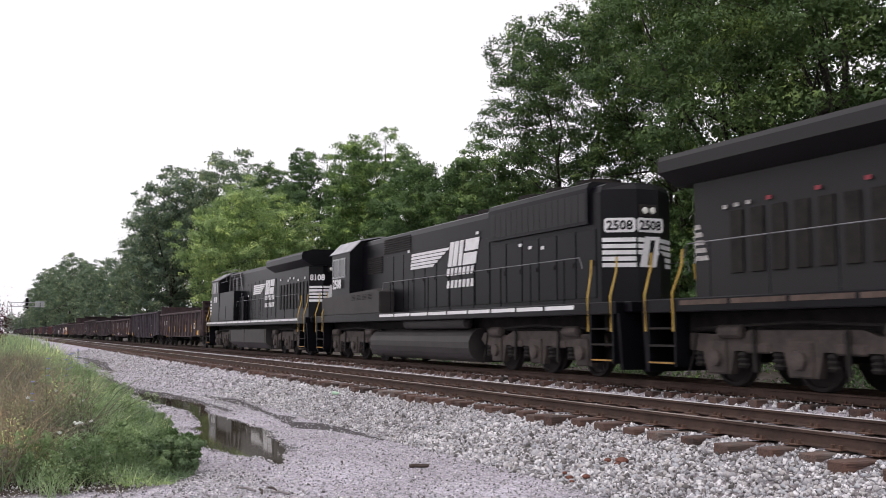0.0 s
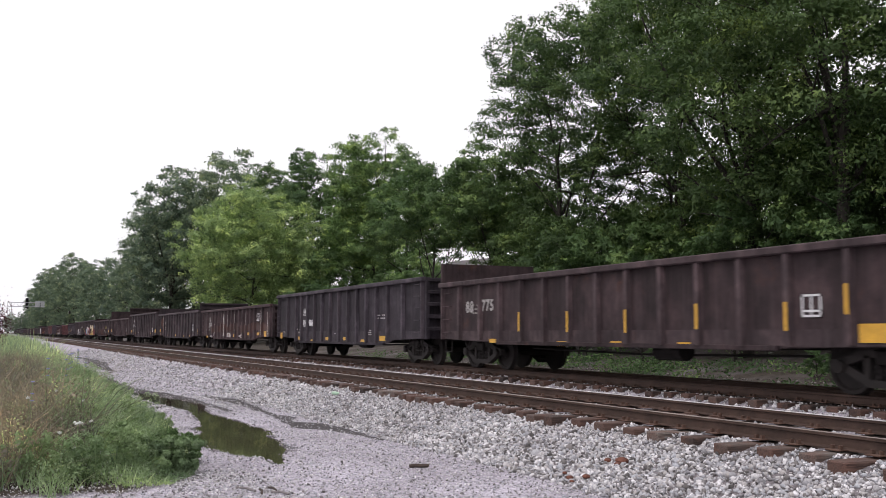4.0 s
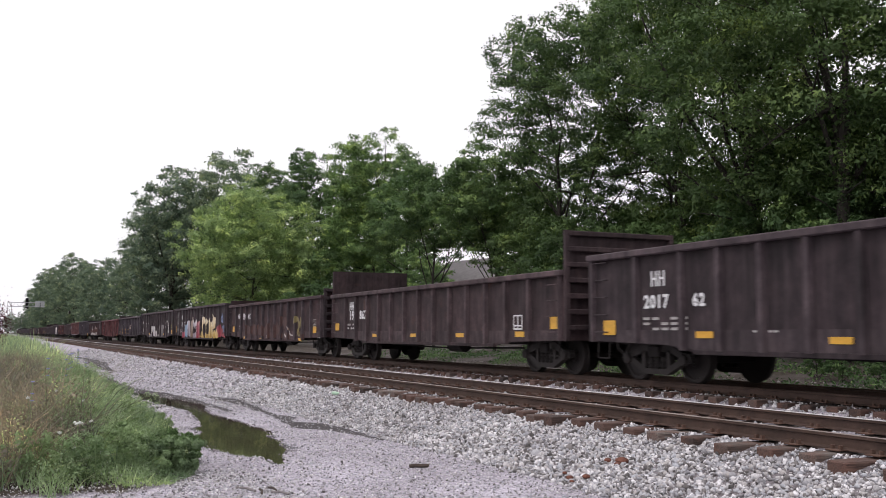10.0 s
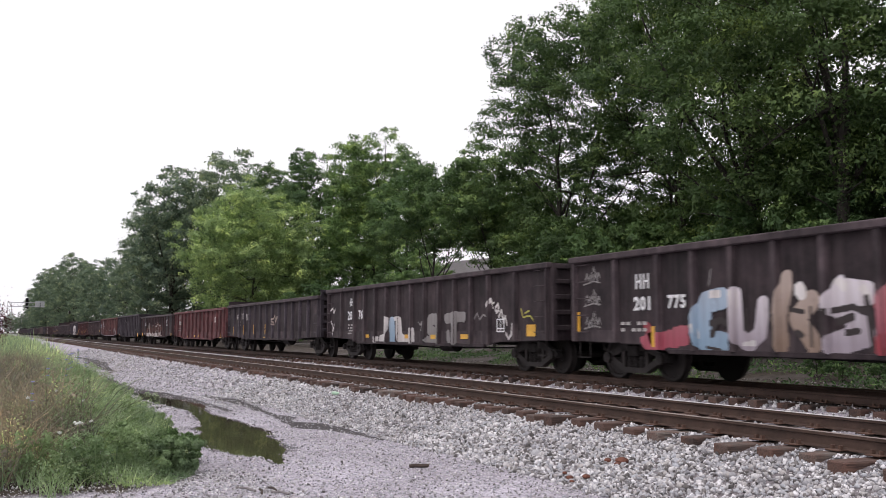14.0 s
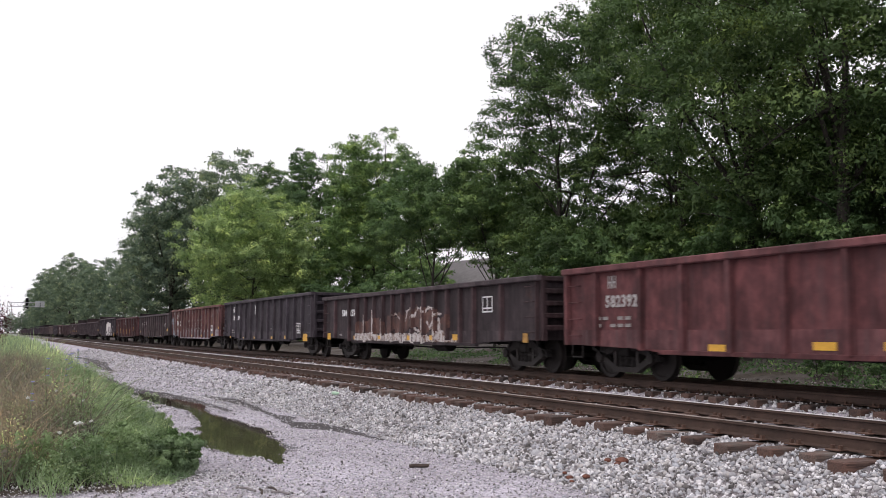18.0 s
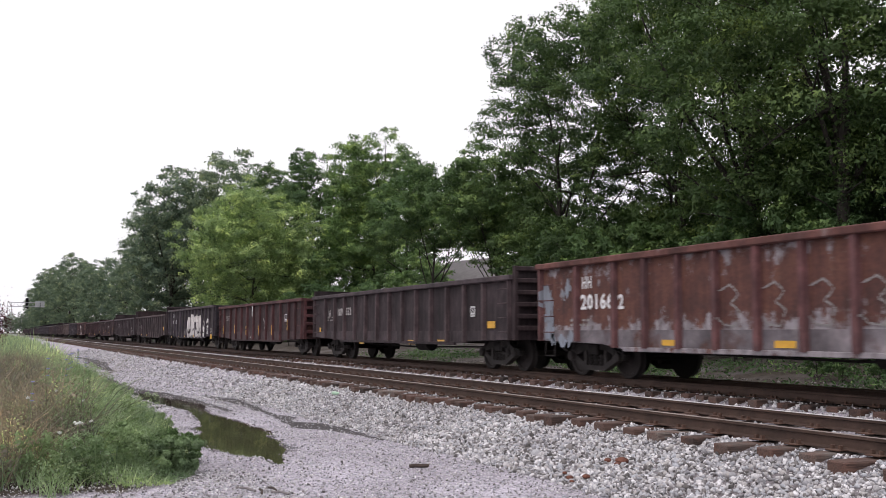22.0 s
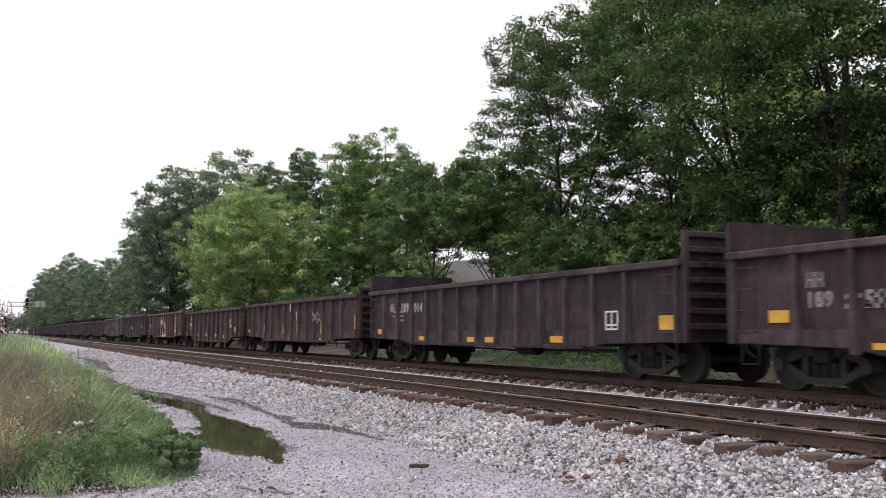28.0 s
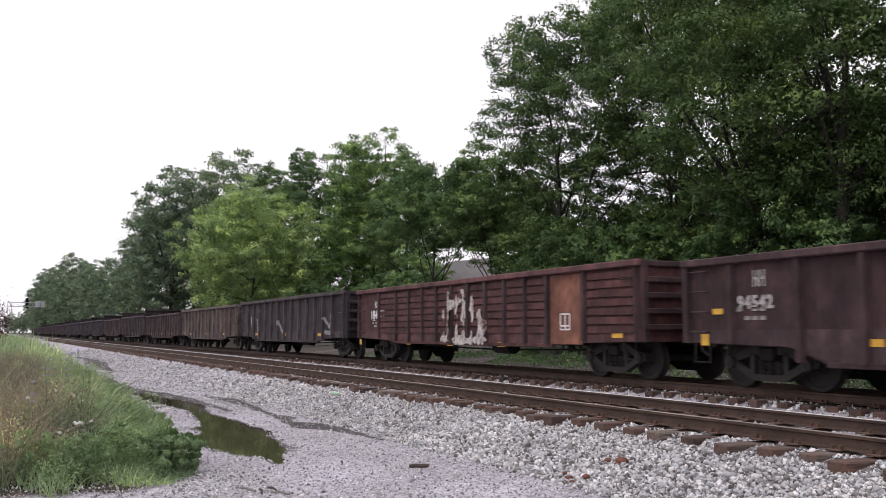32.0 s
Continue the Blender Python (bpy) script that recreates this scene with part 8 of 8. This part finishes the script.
# ---- house behind the trees, signal over the line ----
def house(s, y):
    h = tagged(new("house"), "white-sided house with a grey shingle roof behind the trees", "house")
    h.matrix_basis = pose(-s, y, ground_z(-s, y), 0, 0, 12)
    for x0, x1, y0, y1 in ((-5.5, 5.5, -4.0, -3.85), (-5.5, 5.5, 3.85, 4.0), (-5.5, -5.35, -3.85, 3.85), (5.35, 5.5, -3.85, 3.85)):
        part("wall", box(x0, x1, y0, y1, -0.5, 4.4), MAT["siding"], h)
    for x in (-5.42, 5.42):
        part("gable", prism([(-3.9, 4.4), (3.9, 4.4), (0, 6.6)], -0.07, 0.07), MAT["siding"], h, m=pose(x, 0, 0, 0, 0, 90))
    for w in (-1, 1):
        part("roof_slope", prism([(-5.9, -0.06), (5.9, -0.06), (5.9, 0.06), (-5.9, 0.06)], -2.5, 2.5), MAT["roof"], h, m=pose(0, w * 2.15, 5.52, -w * 29.4))
    for x in (-3.2, 0.0, 3.2):
        win = part("window", box(-0.5, 0.5, -0.03, 0.03, 1.6, 2.9), MAT["glass"], h, "dark sash window", pose(x, -4.0, 0))
        fr = bmesh.new()
        for a in ((-0.58, -0.5, 1.52, 2.98), (0.5, 0.58, 1.52, 2.98), (-0.5, 0.5, 1.52, 1.6), (-0.5, 0.5, 2.9, 2.98)):
            box(a[0], a[1], -0.05, 0.03, a[2], a[3], 0, fr)
        part("window_frame", fr, MAT["white"], win)


house(76.0, 40.0)


def signal_bridge(s):
    g = tagged(new("signal_gantry"), "grey lattice cantilever signal gantry over the line", "railway signal")
    g.matrix_basis = pose(-s, 0, 0)
    for x in (-0.4, 0.4):
        for y in (2.3, 3.1):
            part("mast_leg", box(x - 0.05, x + 0.05, y - 0.05, y + 0.05, -0.2, 8.6), MAT["signal"], g)
        for z in (7.6, 8.6):
            part("truss_chord", box(x - 0.06, x + 0.06, 2.3, 10.4, z - 0.06, z + 0.06), MAT["signal"], g)
        for k in range(10):
            ya, yb = 2.4 + 0.8 * k, 3.2 + 0.8 * k
            part("truss_brace", rod([(x, ya, 7.6 if k % 2 else 8.6), (x, yb, 8.6 if k % 2 else 7.6)], 0.035, 5), MAT["signal"], g)
    for k in range(8):
        part("mast_brace", rod([(-0.4, 2.3 if k % 2 else 3.1, k), (-0.4, 3.1 if k % 2 else 2.3, k + 1.0)], 0.03, 5), MAT["signal"], g)
    part("cabinet", box(-0.5, 0.5, 8.2, 10.3, 7.5, 8.9, 0.03), MAT["signal"], g, "pale equipment platform")
    for y, z in ((6.4, 8.9), (6.4, 7.7), (9.3, 8.0)):
        hd = part("signal_head", box(-0.2, 0.2, y - 0.32, y + 0.32, z - 0.55, z + 0.75, 0.06), MAT["black"], g, "black signal head")
        for q in (-0.2, 0.35):
            part("lens_hood", turned([(0.2, 0.13), (0.5, 0.14)], "x", 12, None, (0, y, z + q)), MAT["black"], hd)


signal_bridge(246.0)

build_track(NEAR, -420.0, 40.0, 130, "weathered railway track with rusty rails on wooden ties", False)
build_track(FAR, -900.0, 40.0, 90, "dirty railway track under the passing train", True)


# ---- weed bank, stones, small things ----
def blades(name, spots, height, width, mat, seed, lean=0.35, label="", category="grass"):
    """Grass blades: each a bent strip of two pieces that narrows to its tip."""
    rng = np.random.default_rng(seed)
    n = len(spots)
    h = height(spots, rng) if callable(height) else rng.uniform(0.5, 1.0, n) * height
    a = rng.uniform(0, 6.28, n)
    side = np.stack([np.cos(a), np.sin(a), np.zeros(n)], 1) * (width * rng.uniform(0.6, 1.3, (n, 1)))
    tilt = rng.normal(size=(n, 3)) * np.array([1, 1, 0]) * (lean * h)[:, None]
    base = np.stack([spots[:, 0], spots[:, 1], np.array([ground_z(x, y) - 0.02 for x, y in spots])], 1)
    mid_p = base + tilt * 0.35 + np.stack([np.zeros(n), np.zeros(n), h * 0.55], 1)
    tip = base + tilt + np.stack([np.zeros(n), np.zeros(n), h], 1)
    q1 = np.stack([base - side, base + side, mid_p + side * 0.75, mid_p - side * 0.75], 1)
    q2 = np.stack([mid_p - side * 0.75, mid_p + side * 0.75, tip + side * 0.12, tip - side * 0.12], 1)
    v = np.stack([q1, q2], 1).reshape(-1, 4, 3)
    return tagged(place(name, quads_mesh(name, v, mat)), label, category, kind="stuff")


def bank_spots(rng, count, s0, s1, inset=0.0, depth=3.5, power=1.7):
    s = s0 + (s1 - s0) * rng.uniform(0, 1, count) ** power
    edge = np.array([bank_edge(a) for a in s])
    y = edge - inset - depth * rng.uniform(0, 1, count) ** 1.2
    keep = (y > -0.35) & (s > 10.0 - 0.1 * y + 0.25 * np.sin(y * 7.0 + 1.0) * np.sin(y * 2.3))
    return np.stack([-s[keep], y[keep]], 1)


def bank_height(low, high):
    def at(spots, rng):
        edge = np.array([bank_edge(-x) for x in spots[:, 0]])
        k = np.clip((edge - spots[:, 1]) / 1.1, 0.15, 1.0)
        tuft = np.array([0.7 + 0.9 * max(-0.3, noise.noise((x * 1.3, y * 1.9, 8))) for x, y in spots])
        return (low + (high - low) * k) * tuft * rng.uniform(0.4, 1.2, len(spots))
    return at


def dry_patch(x, y):
    """Withered weeds stand on the crest of the bank, green ones on its slope."""
    return 0.74 - y + 0.35 * noise.noise((x * 0.5, y * 1.3, 3)) + max(0.0, (-x - 16) * 0.02) - max(0.0, 10.9 + x) * 0.8


_r = np.random.default_rng(21)
_g = np.array([p for p in bank_spots(_r, 34000, 9.0, 70, 0.0, 3.2, 1.9) if dry_patch(*p) < 0.0 or _r.uniform() < 0.22])
blades("bank_grass", _g, bank_height(0.10, 0.42), 0.005, MAT["grass"], 22, 0.7, "long green grass on the trackside bank")
blades("bank_grass", bank_spots(_r, 9000, 40, 320, 0.0, 4.5, 1.4), bank_height(0.3, 0.9), 0.02, MAT["grass"], 23, 0.4, "distant green grass on the trackside bank")
_d = np.array([p for p in bank_spots(_r, 20000, 9.0, 34, 0.5, 2.8) if dry_patch(*p) > -0.15])
blades("dry_stalks", _d, bank_height(0.3, 0.72), 0.0035, MAT["dry_grass"], 24, 0.8, "dry brown weed stalks in the grass", "weeds")


_p = np.array([p for p in bank_spots(_r, 2600, 9.8, 22, 0.6, 2.6) if dry_patch(*p) > -0.05])
blades("straw_stalks", _p, bank_height(0.35, 0.75), 0.006, MAT["straw"], 27, 1.1, "bent straw-coloured dead stalks on the bank", "weeds")
_p = bank_spots(_r, 1500, 10.6, 20, 0.05, 2.4)
blades("broad_grass", _p, bank_height(0.16, 0.40), 0.006, MAT["grass"], 28, 0.8, "broad arching blades of bright grass", "grass")


def weed_leaves(name, count, s0, s1, inset, depth, size, top, mat, seed, label, dry=0):
    rng = np.random.default_rng(seed)
    sp = bank_spots(rng, count, s0, s1, inset, depth)
    if dry:
        sp = np.array([p for p in sp if dry * dry_patch(*p) > -0.1])
    edge = np.array([bank_edge(-x) for x in sp[:, 0]])
    k = np.clip((edge - sp[:, 1]) / 1.2, 0.12, 1.0)
    tuft = np.array([0.55 + 1.1 * max(0.0, noise.noise((x * 1.6, y * 2.4, seed))) for x, y in sp])
    z = np.array([ground_z(x, y) for x, y in sp]) + top * k * tuft * rng.uniform(0.05, 1.0, len(sp))
    c = np.column_stack([sp, z])
    up = np.tile(np.array([0, 0, 1.0]), (len(sp), 1))
    return tagged(place(name, quads_mesh(name, leaf_quads(rng, c, up, size, 0.8), mat)), label, "weeds", kind="stuff")


weed_leaves("weed_leaves", 60000, 9.0, 50, 0.02, 3.0, 0.036, 0.50, MAT["weed"], 31, "broad green weed leaves on the bank", -1)
weed_leaves("brown_weed_leaves", 26000, 9.0, 30, 0.7, 2.5, 0.04, 0.6, MAT["dry_grass"], 32, "withered brown weed leaves on the bank", 1)


def bushy_weed(s, y, height, radius, leaves, size, mat, label, seed):
    crown, cs = crown_mesh("foliage", seed, height, radius, 0.05, 26, leaves, size, mat, hollow=0.3)
    t = tagged(new("weed_plant"), label, "weed")
    t.location = (-s, y, ground_z(-s, y) - 0.03)
    place("foliage", crown, t)
    place("stem", trunk_mesh("stem", seed, height, 0.012, cs[::3]), t)
    return t


bushy_weed(10.8, 1.84, 0.44, 0.28, 5500, 0.034, MAT["weed"], "leafy green weed at the gravel's edge", 41)
bushy_weed(11.1, 1.45, 0.48, 0.42, 5000, 0.036, MAT["weed"], "leafy dark green weed in the grass", 42)
bushy_weed(11.6, 1.95, 0.38, 0.30, 3500, 0.036, MAT["leaf_bright"], "small leafy weed at the gravel's edge", 43)

# wild plants over the whole bank, green on the slope, withered on the crest
WILD = []
for seed, mat, fuzz in ((71, "weed", 0.032), (72, "grass", 0.024), (73, "weed", 0.045), (74, "dry_grass", 0.024), (75, "dry_grass", 0.03)):
    _m, _cs = crown_mesh("foliage", seed, 0.62, 0.26, 0.08, 22, 1100 if mat != "dry_grass" else 500, fuzz, MAT[mat], hollow=0.2, tri=True, fill=0)
    WILD.append((_m, trunk_mesh("stem", seed, 0.66, 0.008, _cs[::2], 0.1, 5, "dry_stem" if mat == "dry_grass" else "weed")))
_w = random.Random(19)
for k in range(90):
    s = 10.2 + 17 * _w.random() ** 1.7
    y = _w.uniform(-0.2, bank_edge(s) - 0.12)
    dry = dry_patch(-s, y) > 0.0
    f, st = WILD[_w.choice((3, 3, 4, 0)) if dry else _w.choice((0, 1, 1, 2))]
    g = tagged(new("weed_plant"), "withered brown weed with thin twigs" if dry else "feathery green weed in the grass", "weed", "weeds on the bank")
    q = _w.uniform(0.6, 1.1) * (0.55 if bank_edge(s) - y < 0.4 else 0.85)
    g.matrix_basis = pose(-s, y, ground_z(-s, y) - 0.03, _w.uniform(-12, 12), _w.uniform(-12, 12), _w.uniform(0, 360)) @ Matrix.Diagonal((q, q, q, 1))
    place("foliage", f, g)
    place("stem", st, g)


def lace_flower(s, y, h, r):
    f = tagged(new("white_wildflower"), "white flat-headed wild carrot flower on a thin stem", "flower", "white wildflowers on the bank")
    f.location = (-s, y, ground_z(-s, y))
    part("stem", rod([(0, 0, 0), (0.02, 0.01, h * 0.5), (0, 0, h)], 0.004, 5), MAT["weed"], f)
    b = bmesh.new()
    rr = random.Random(int(s * 100))
    for k in range(14):
        a, q = rr.uniform(0, 6.28), r * rr.uniform(0.1, 1) ** 0.5
        turned([(0, 0.3 * r), (0.012, 0.26 * r), (0.02, 0.05 * r)], "z", 6, b, (q * math.cos(a), q * math.sin(a), h + rr.uniform(0, 0.02)))
    part("flower_head", b, MAT["flower_white"], f, "white umbel")


for s, y, h, r in ((10.9, 0.82, 0.56, 0.055), (10.6, 0.93, 0.42, 0.018), (11.2, 0.98, 0.55, 0.02), (10.4, 1.0, 0.30, 0.016), (12.0, 0.95, 0.72, 0.018), (10.3, 0.75, 0.36, 0.016), (12.8, 0.7, 0.8, 0.02), (10.5, 0.62, 0.5, 0.018), (11.6, 0.35, 0.8, 0.02)):
    lace_flower(s, y, h - ground_z(-s, y), r)


def chicory(s, y, h):
    f = tagged(new("blue_wildflower"), "pale blue chicory flower on a thin stalk", "flower", "blue wildflowers on the bank")
    f.location = (-s, y, ground_z(-s, y))
    part("stem", rod([(0, 0, 0), (0.03, 0, h * 0.5), (0.01, 0.02, h)], 0.004, 5), MAT["weed"], f)
    for k, (dx, dz) in enumerate(((0.01, 0), (0.05, -0.12), (-0.04, -0.2))):
        part("flower_head", turned([(0, 0.004), (0.008, 0.022), (0.012, 0.020)], "z", 8, None, (dx, 0.02, h + dz)), MAT["flower_blue"], f, "pale blue flower")


for s, y, h in ((13.0, 0.8, 0.75), (14.0, 0.9, 0.8), (15.0, 1.0, 0.8), (12.2, 0.55, 0.8), (16.5, 1.2, 0.8), (11.0, 0.35, 0.8), (18.0, 1.3, 0.8), (20.0, 1.6, 0.7)):
    chicory(s, y, h)

rng_far = np.random.default_rng(61)
_c = np.stack([-(2.0 + 45 * rng_far.uniform(0, 1, 26000)), rng_far.uniform(16.4, 20.8, 26000)], 1)
_c = np.array([p for p in _c if noise.noise((p[0] * 0.35, p[1] * 0.5, 5)) + 0.22 * (p[1] - 18.0) > 0.02])
_c = np.column_stack([_c, [ground_z(a, b) + 0.55 * rng_far.uniform() ** 1.4 * min(1.0, 0.25 + max(0.0, noise.noise((a * 0.7, b * 0.9, 15)) + 0.3)) for a, b in _c]])
tagged(place("verge_weeds", quads_mesh("verge_weeds", leaf_quads(rng_far, _c, np.tile(np.array([0, 0, 1.0]), (len(_c), 1)), 0.10, 0.8), MAT["leaf_mid"])), "low green weeds beyond the far track", "weeds", kind="stuff")
weed_leaves("tan_leaves", 2600, 9.8, 20, 0.7, 2.5, 0.055, 0.62, MAT["straw"], 35, "curled tan dead leaves among the weeds", 1)
weed_leaves("brown_seed_heads", 9000, 9.2, 18, 0.7, 2.4, 0.030, 0.78, MAT["dry_grass"], 33, "brown seed heads standing over the grass", 1)
weed_leaves("small_clover_leaves", 26000, 9.2, 26, 0.0, 2.6, 0.028, 0.42, MAT["grass"], 34, "small bright clover and vetch leaves")

# ballast and loose gravel
scatter_stones("crib_stones", "pale ballast between the tie ends", 8000, strip_region(3.4, 26.0, 6.85, 7.46, 1.4), 0.040, MAT["stone"], 59, 0.01, small=True)
scatter_stones("lot_gravel", "pale crushed stone in front of the weeds", 9000, strip_region(7.2, 11.0, -0.3, 2.6, 1.0), 0.020, MAT["stone"], 60, small=True)
scatter_stones("ballast_stones", "pale grey crushed limestone ballast beside the track", 15000, strip_region(3.4, 13.0, 5.15, 7.05, 1.1), 0.043, MAT["stone"], 51)
scatter_stones("ballast_stones", "pale grey crushed limestone ballast up the line", 15000, strip_region(12.6, 26.0, 5.15, 7.05, 1.2), 0.042, MAT["stone"], 50, small=True)
scatter_stones("ballast_stones", "pale grey crushed limestone ballast farther along the track", 9000, strip_region(20.0, 80.0, 5.2, 7.0, 1.4), 0.06, MAT["stone"], 52, small=True)
scatter_stones("crib_stones", "grey ballast between the rails and ties", 14000, strip_region(3.4, 40.0, 6.95, 9.6, 1.3), 0.045, MAT["stone"], 53, 0.0, True)
scatter_stones("ballast_stones", "grey ballast between the two tracks", 11000, strip_region(3.0, 45.0, 11.0, 12.2, 1.2), 0.05, MAT["stone"], 54, small=True)
scatter_stones("oily_stones", "dark ballast under the train's track", 5000, strip_region(2.0, 40.0, 12.1, 15.6, 1.3), 0.055, MAT["dark_stone"], 55, small=True)
scatter_stones("ballast_stones", "dark grey ballast beyond the far track", 7000, strip_region(2.0, 40.0, 15.0, 18.4, 1.3), 0.055, MAT["mixed_stone"], 57, small=True)
scatter_stones("lot_gravel", "fine pale crushed stone on the gravel lot", 35000, strip_region(5.5, 24.0, 1.6, 5.6, 1.7), 0.021, MAT["stone"], 56, small=True)
scatter_stones("lot_gravel", "pale crushed stone on the far gravel lot", 12000, strip_region(20.0, 80.0, 2.4, 5.4, 1.5), 0.04, MAT["stone"], 58, small=True)


def lump(name, label, category, size, at, mat, seed):
    r = random.Random(seed)
    b = bmesh.new()
    bmesh.ops.create_icosphere(b, subdivisions=2, radius=1.0)
    for v in b.verts:
        k = 1 + 0.28 * noise.noise(v.co * 1.7 + Vector((seed, 0, 0)))
        v.co = Vector((v.co.x * size[0], v.co.y * size[1], v.co.z * size[2])) * k
    ob = tagged(part(name, b, mat, None), label, category)
    ob.matrix_basis = pose(*at)
    return ob


def ground_spot(s, y, up=0.0, rz=0.0):
    return (-s, y, ground_z(-s, y) + up, 0, 0, rz)


wood = simple("damp_brown_wood", (0.070, 0.052, 0.042), 0.9, 0, 0.4, 12.0, 60.0, 0.004)
rusty = simple("flaking_red_rust", (0.135, 0.050, 0.032), 0.9, 0, 0.4, 10.0, 50.0, 0.004)
stick = tagged(part("broken_stick", rod([(-0.11, 0, 0), (-0.04, 0.008, 0.006), (0.05, -0.004, 0.004), (0.11, 0.006, 0.0)], 0.022, 8), wood, None), "short broken piece of brown wood on the gravel", "stick")
stick.matrix_basis = pose(*ground_spot(10.1, 4.41, 0.02, 75))
for i, (s, y, q, m) in enumerate(((8.7, 6.2, 0.085, rusty), (8.86, 6.12, 0.05, rusty), (8.62, 6.08, 0.04, rusty), (8.5, 5.40, 0.045, rusty), (8.62, 5.25, 0.035, wood), (8.42, 5.55, 0.05, rusty), (8.75, 5.5, 0.03, rusty), (8.3, 5.3, 0.03, rusty))):
    lump("rust_flake" if m is rusty else "wood_chip", "flaky piece of rust-red debris on the ballast" if m is rusty else "small dark wood chip on the gravel", "debris", (q, q * 0.8, q * 0.5), ground_spot(s, y, 0.03), m, i)
bottle = tagged(new("plastic_bottle"), "crushed pale green plastic bottle beside the rail", "bottle")
bottle.matrix_basis = pose(*ground_spot(19.4, 6.55, 0.06, 30))
part("bottle_body", turned([(-0.10, 0.015), (-0.09, 0.032), (0.02, 0.036), (0.08, 0.018), (0.11, 0.014)], "x", 12), simple("pale_green_plastic", (0.42, 0.62, 0.46), 0.3), bottle)
part("cap", turned([(0.11, 0.016), (0.135, 0.016)], "x", 10), MAT["white"], bottle)
for i, (s, y, ln, rz) in enumerate(((9.35, 2.25, 0.32, 20), (9.15, 2.35, 0.26, -10), (9.0, 2.5, 0.22, 35), (9.3, 2.5, 0.2, 5))):
    b = rod([(-ln / 2, 0, 0), (0, 0.01, 0.01), (ln / 2, 0, 0)], 0.012, 6)
    o = tagged(part("twig", b, wood if i % 2 else simple("grey_dead_twig", (0.22, 0.20, 0.20), 0.9), None), "dead twig lying on the wet gravel", "twig", "twigs on the gravel")
    o.matrix_basis = pose(*ground_spot(s, y, 0.012, rz))


# ---- movement ----
def motions():
    for thing, s in TRAIN:
        walk(thing, [(t, pose(-s + SPEED * t, FAR, RAIL, 0, 0, 180 if thing is LEAD else 0)) for t in range(0, 33, 4)])
    for (x, radius), sets in WHEELS.items():
        step = SPEED / FPS / radius
        walk(sets[0], [(i / FPS, Matrix.Translation((x, 0, radius)) @ Matrix.Rotation(step * i, 4, "Y")) for i in range(0, 32 * FPS + 1)])
        keys = sets[0].animation_data
        for other in sets[1:]:
            other.rotation_mode = "QUATERNION"
            other.animation_data_create()
            other.animation_data.action = keys.action
            other.animation_data.action_slot = keys.action_slot


motions()
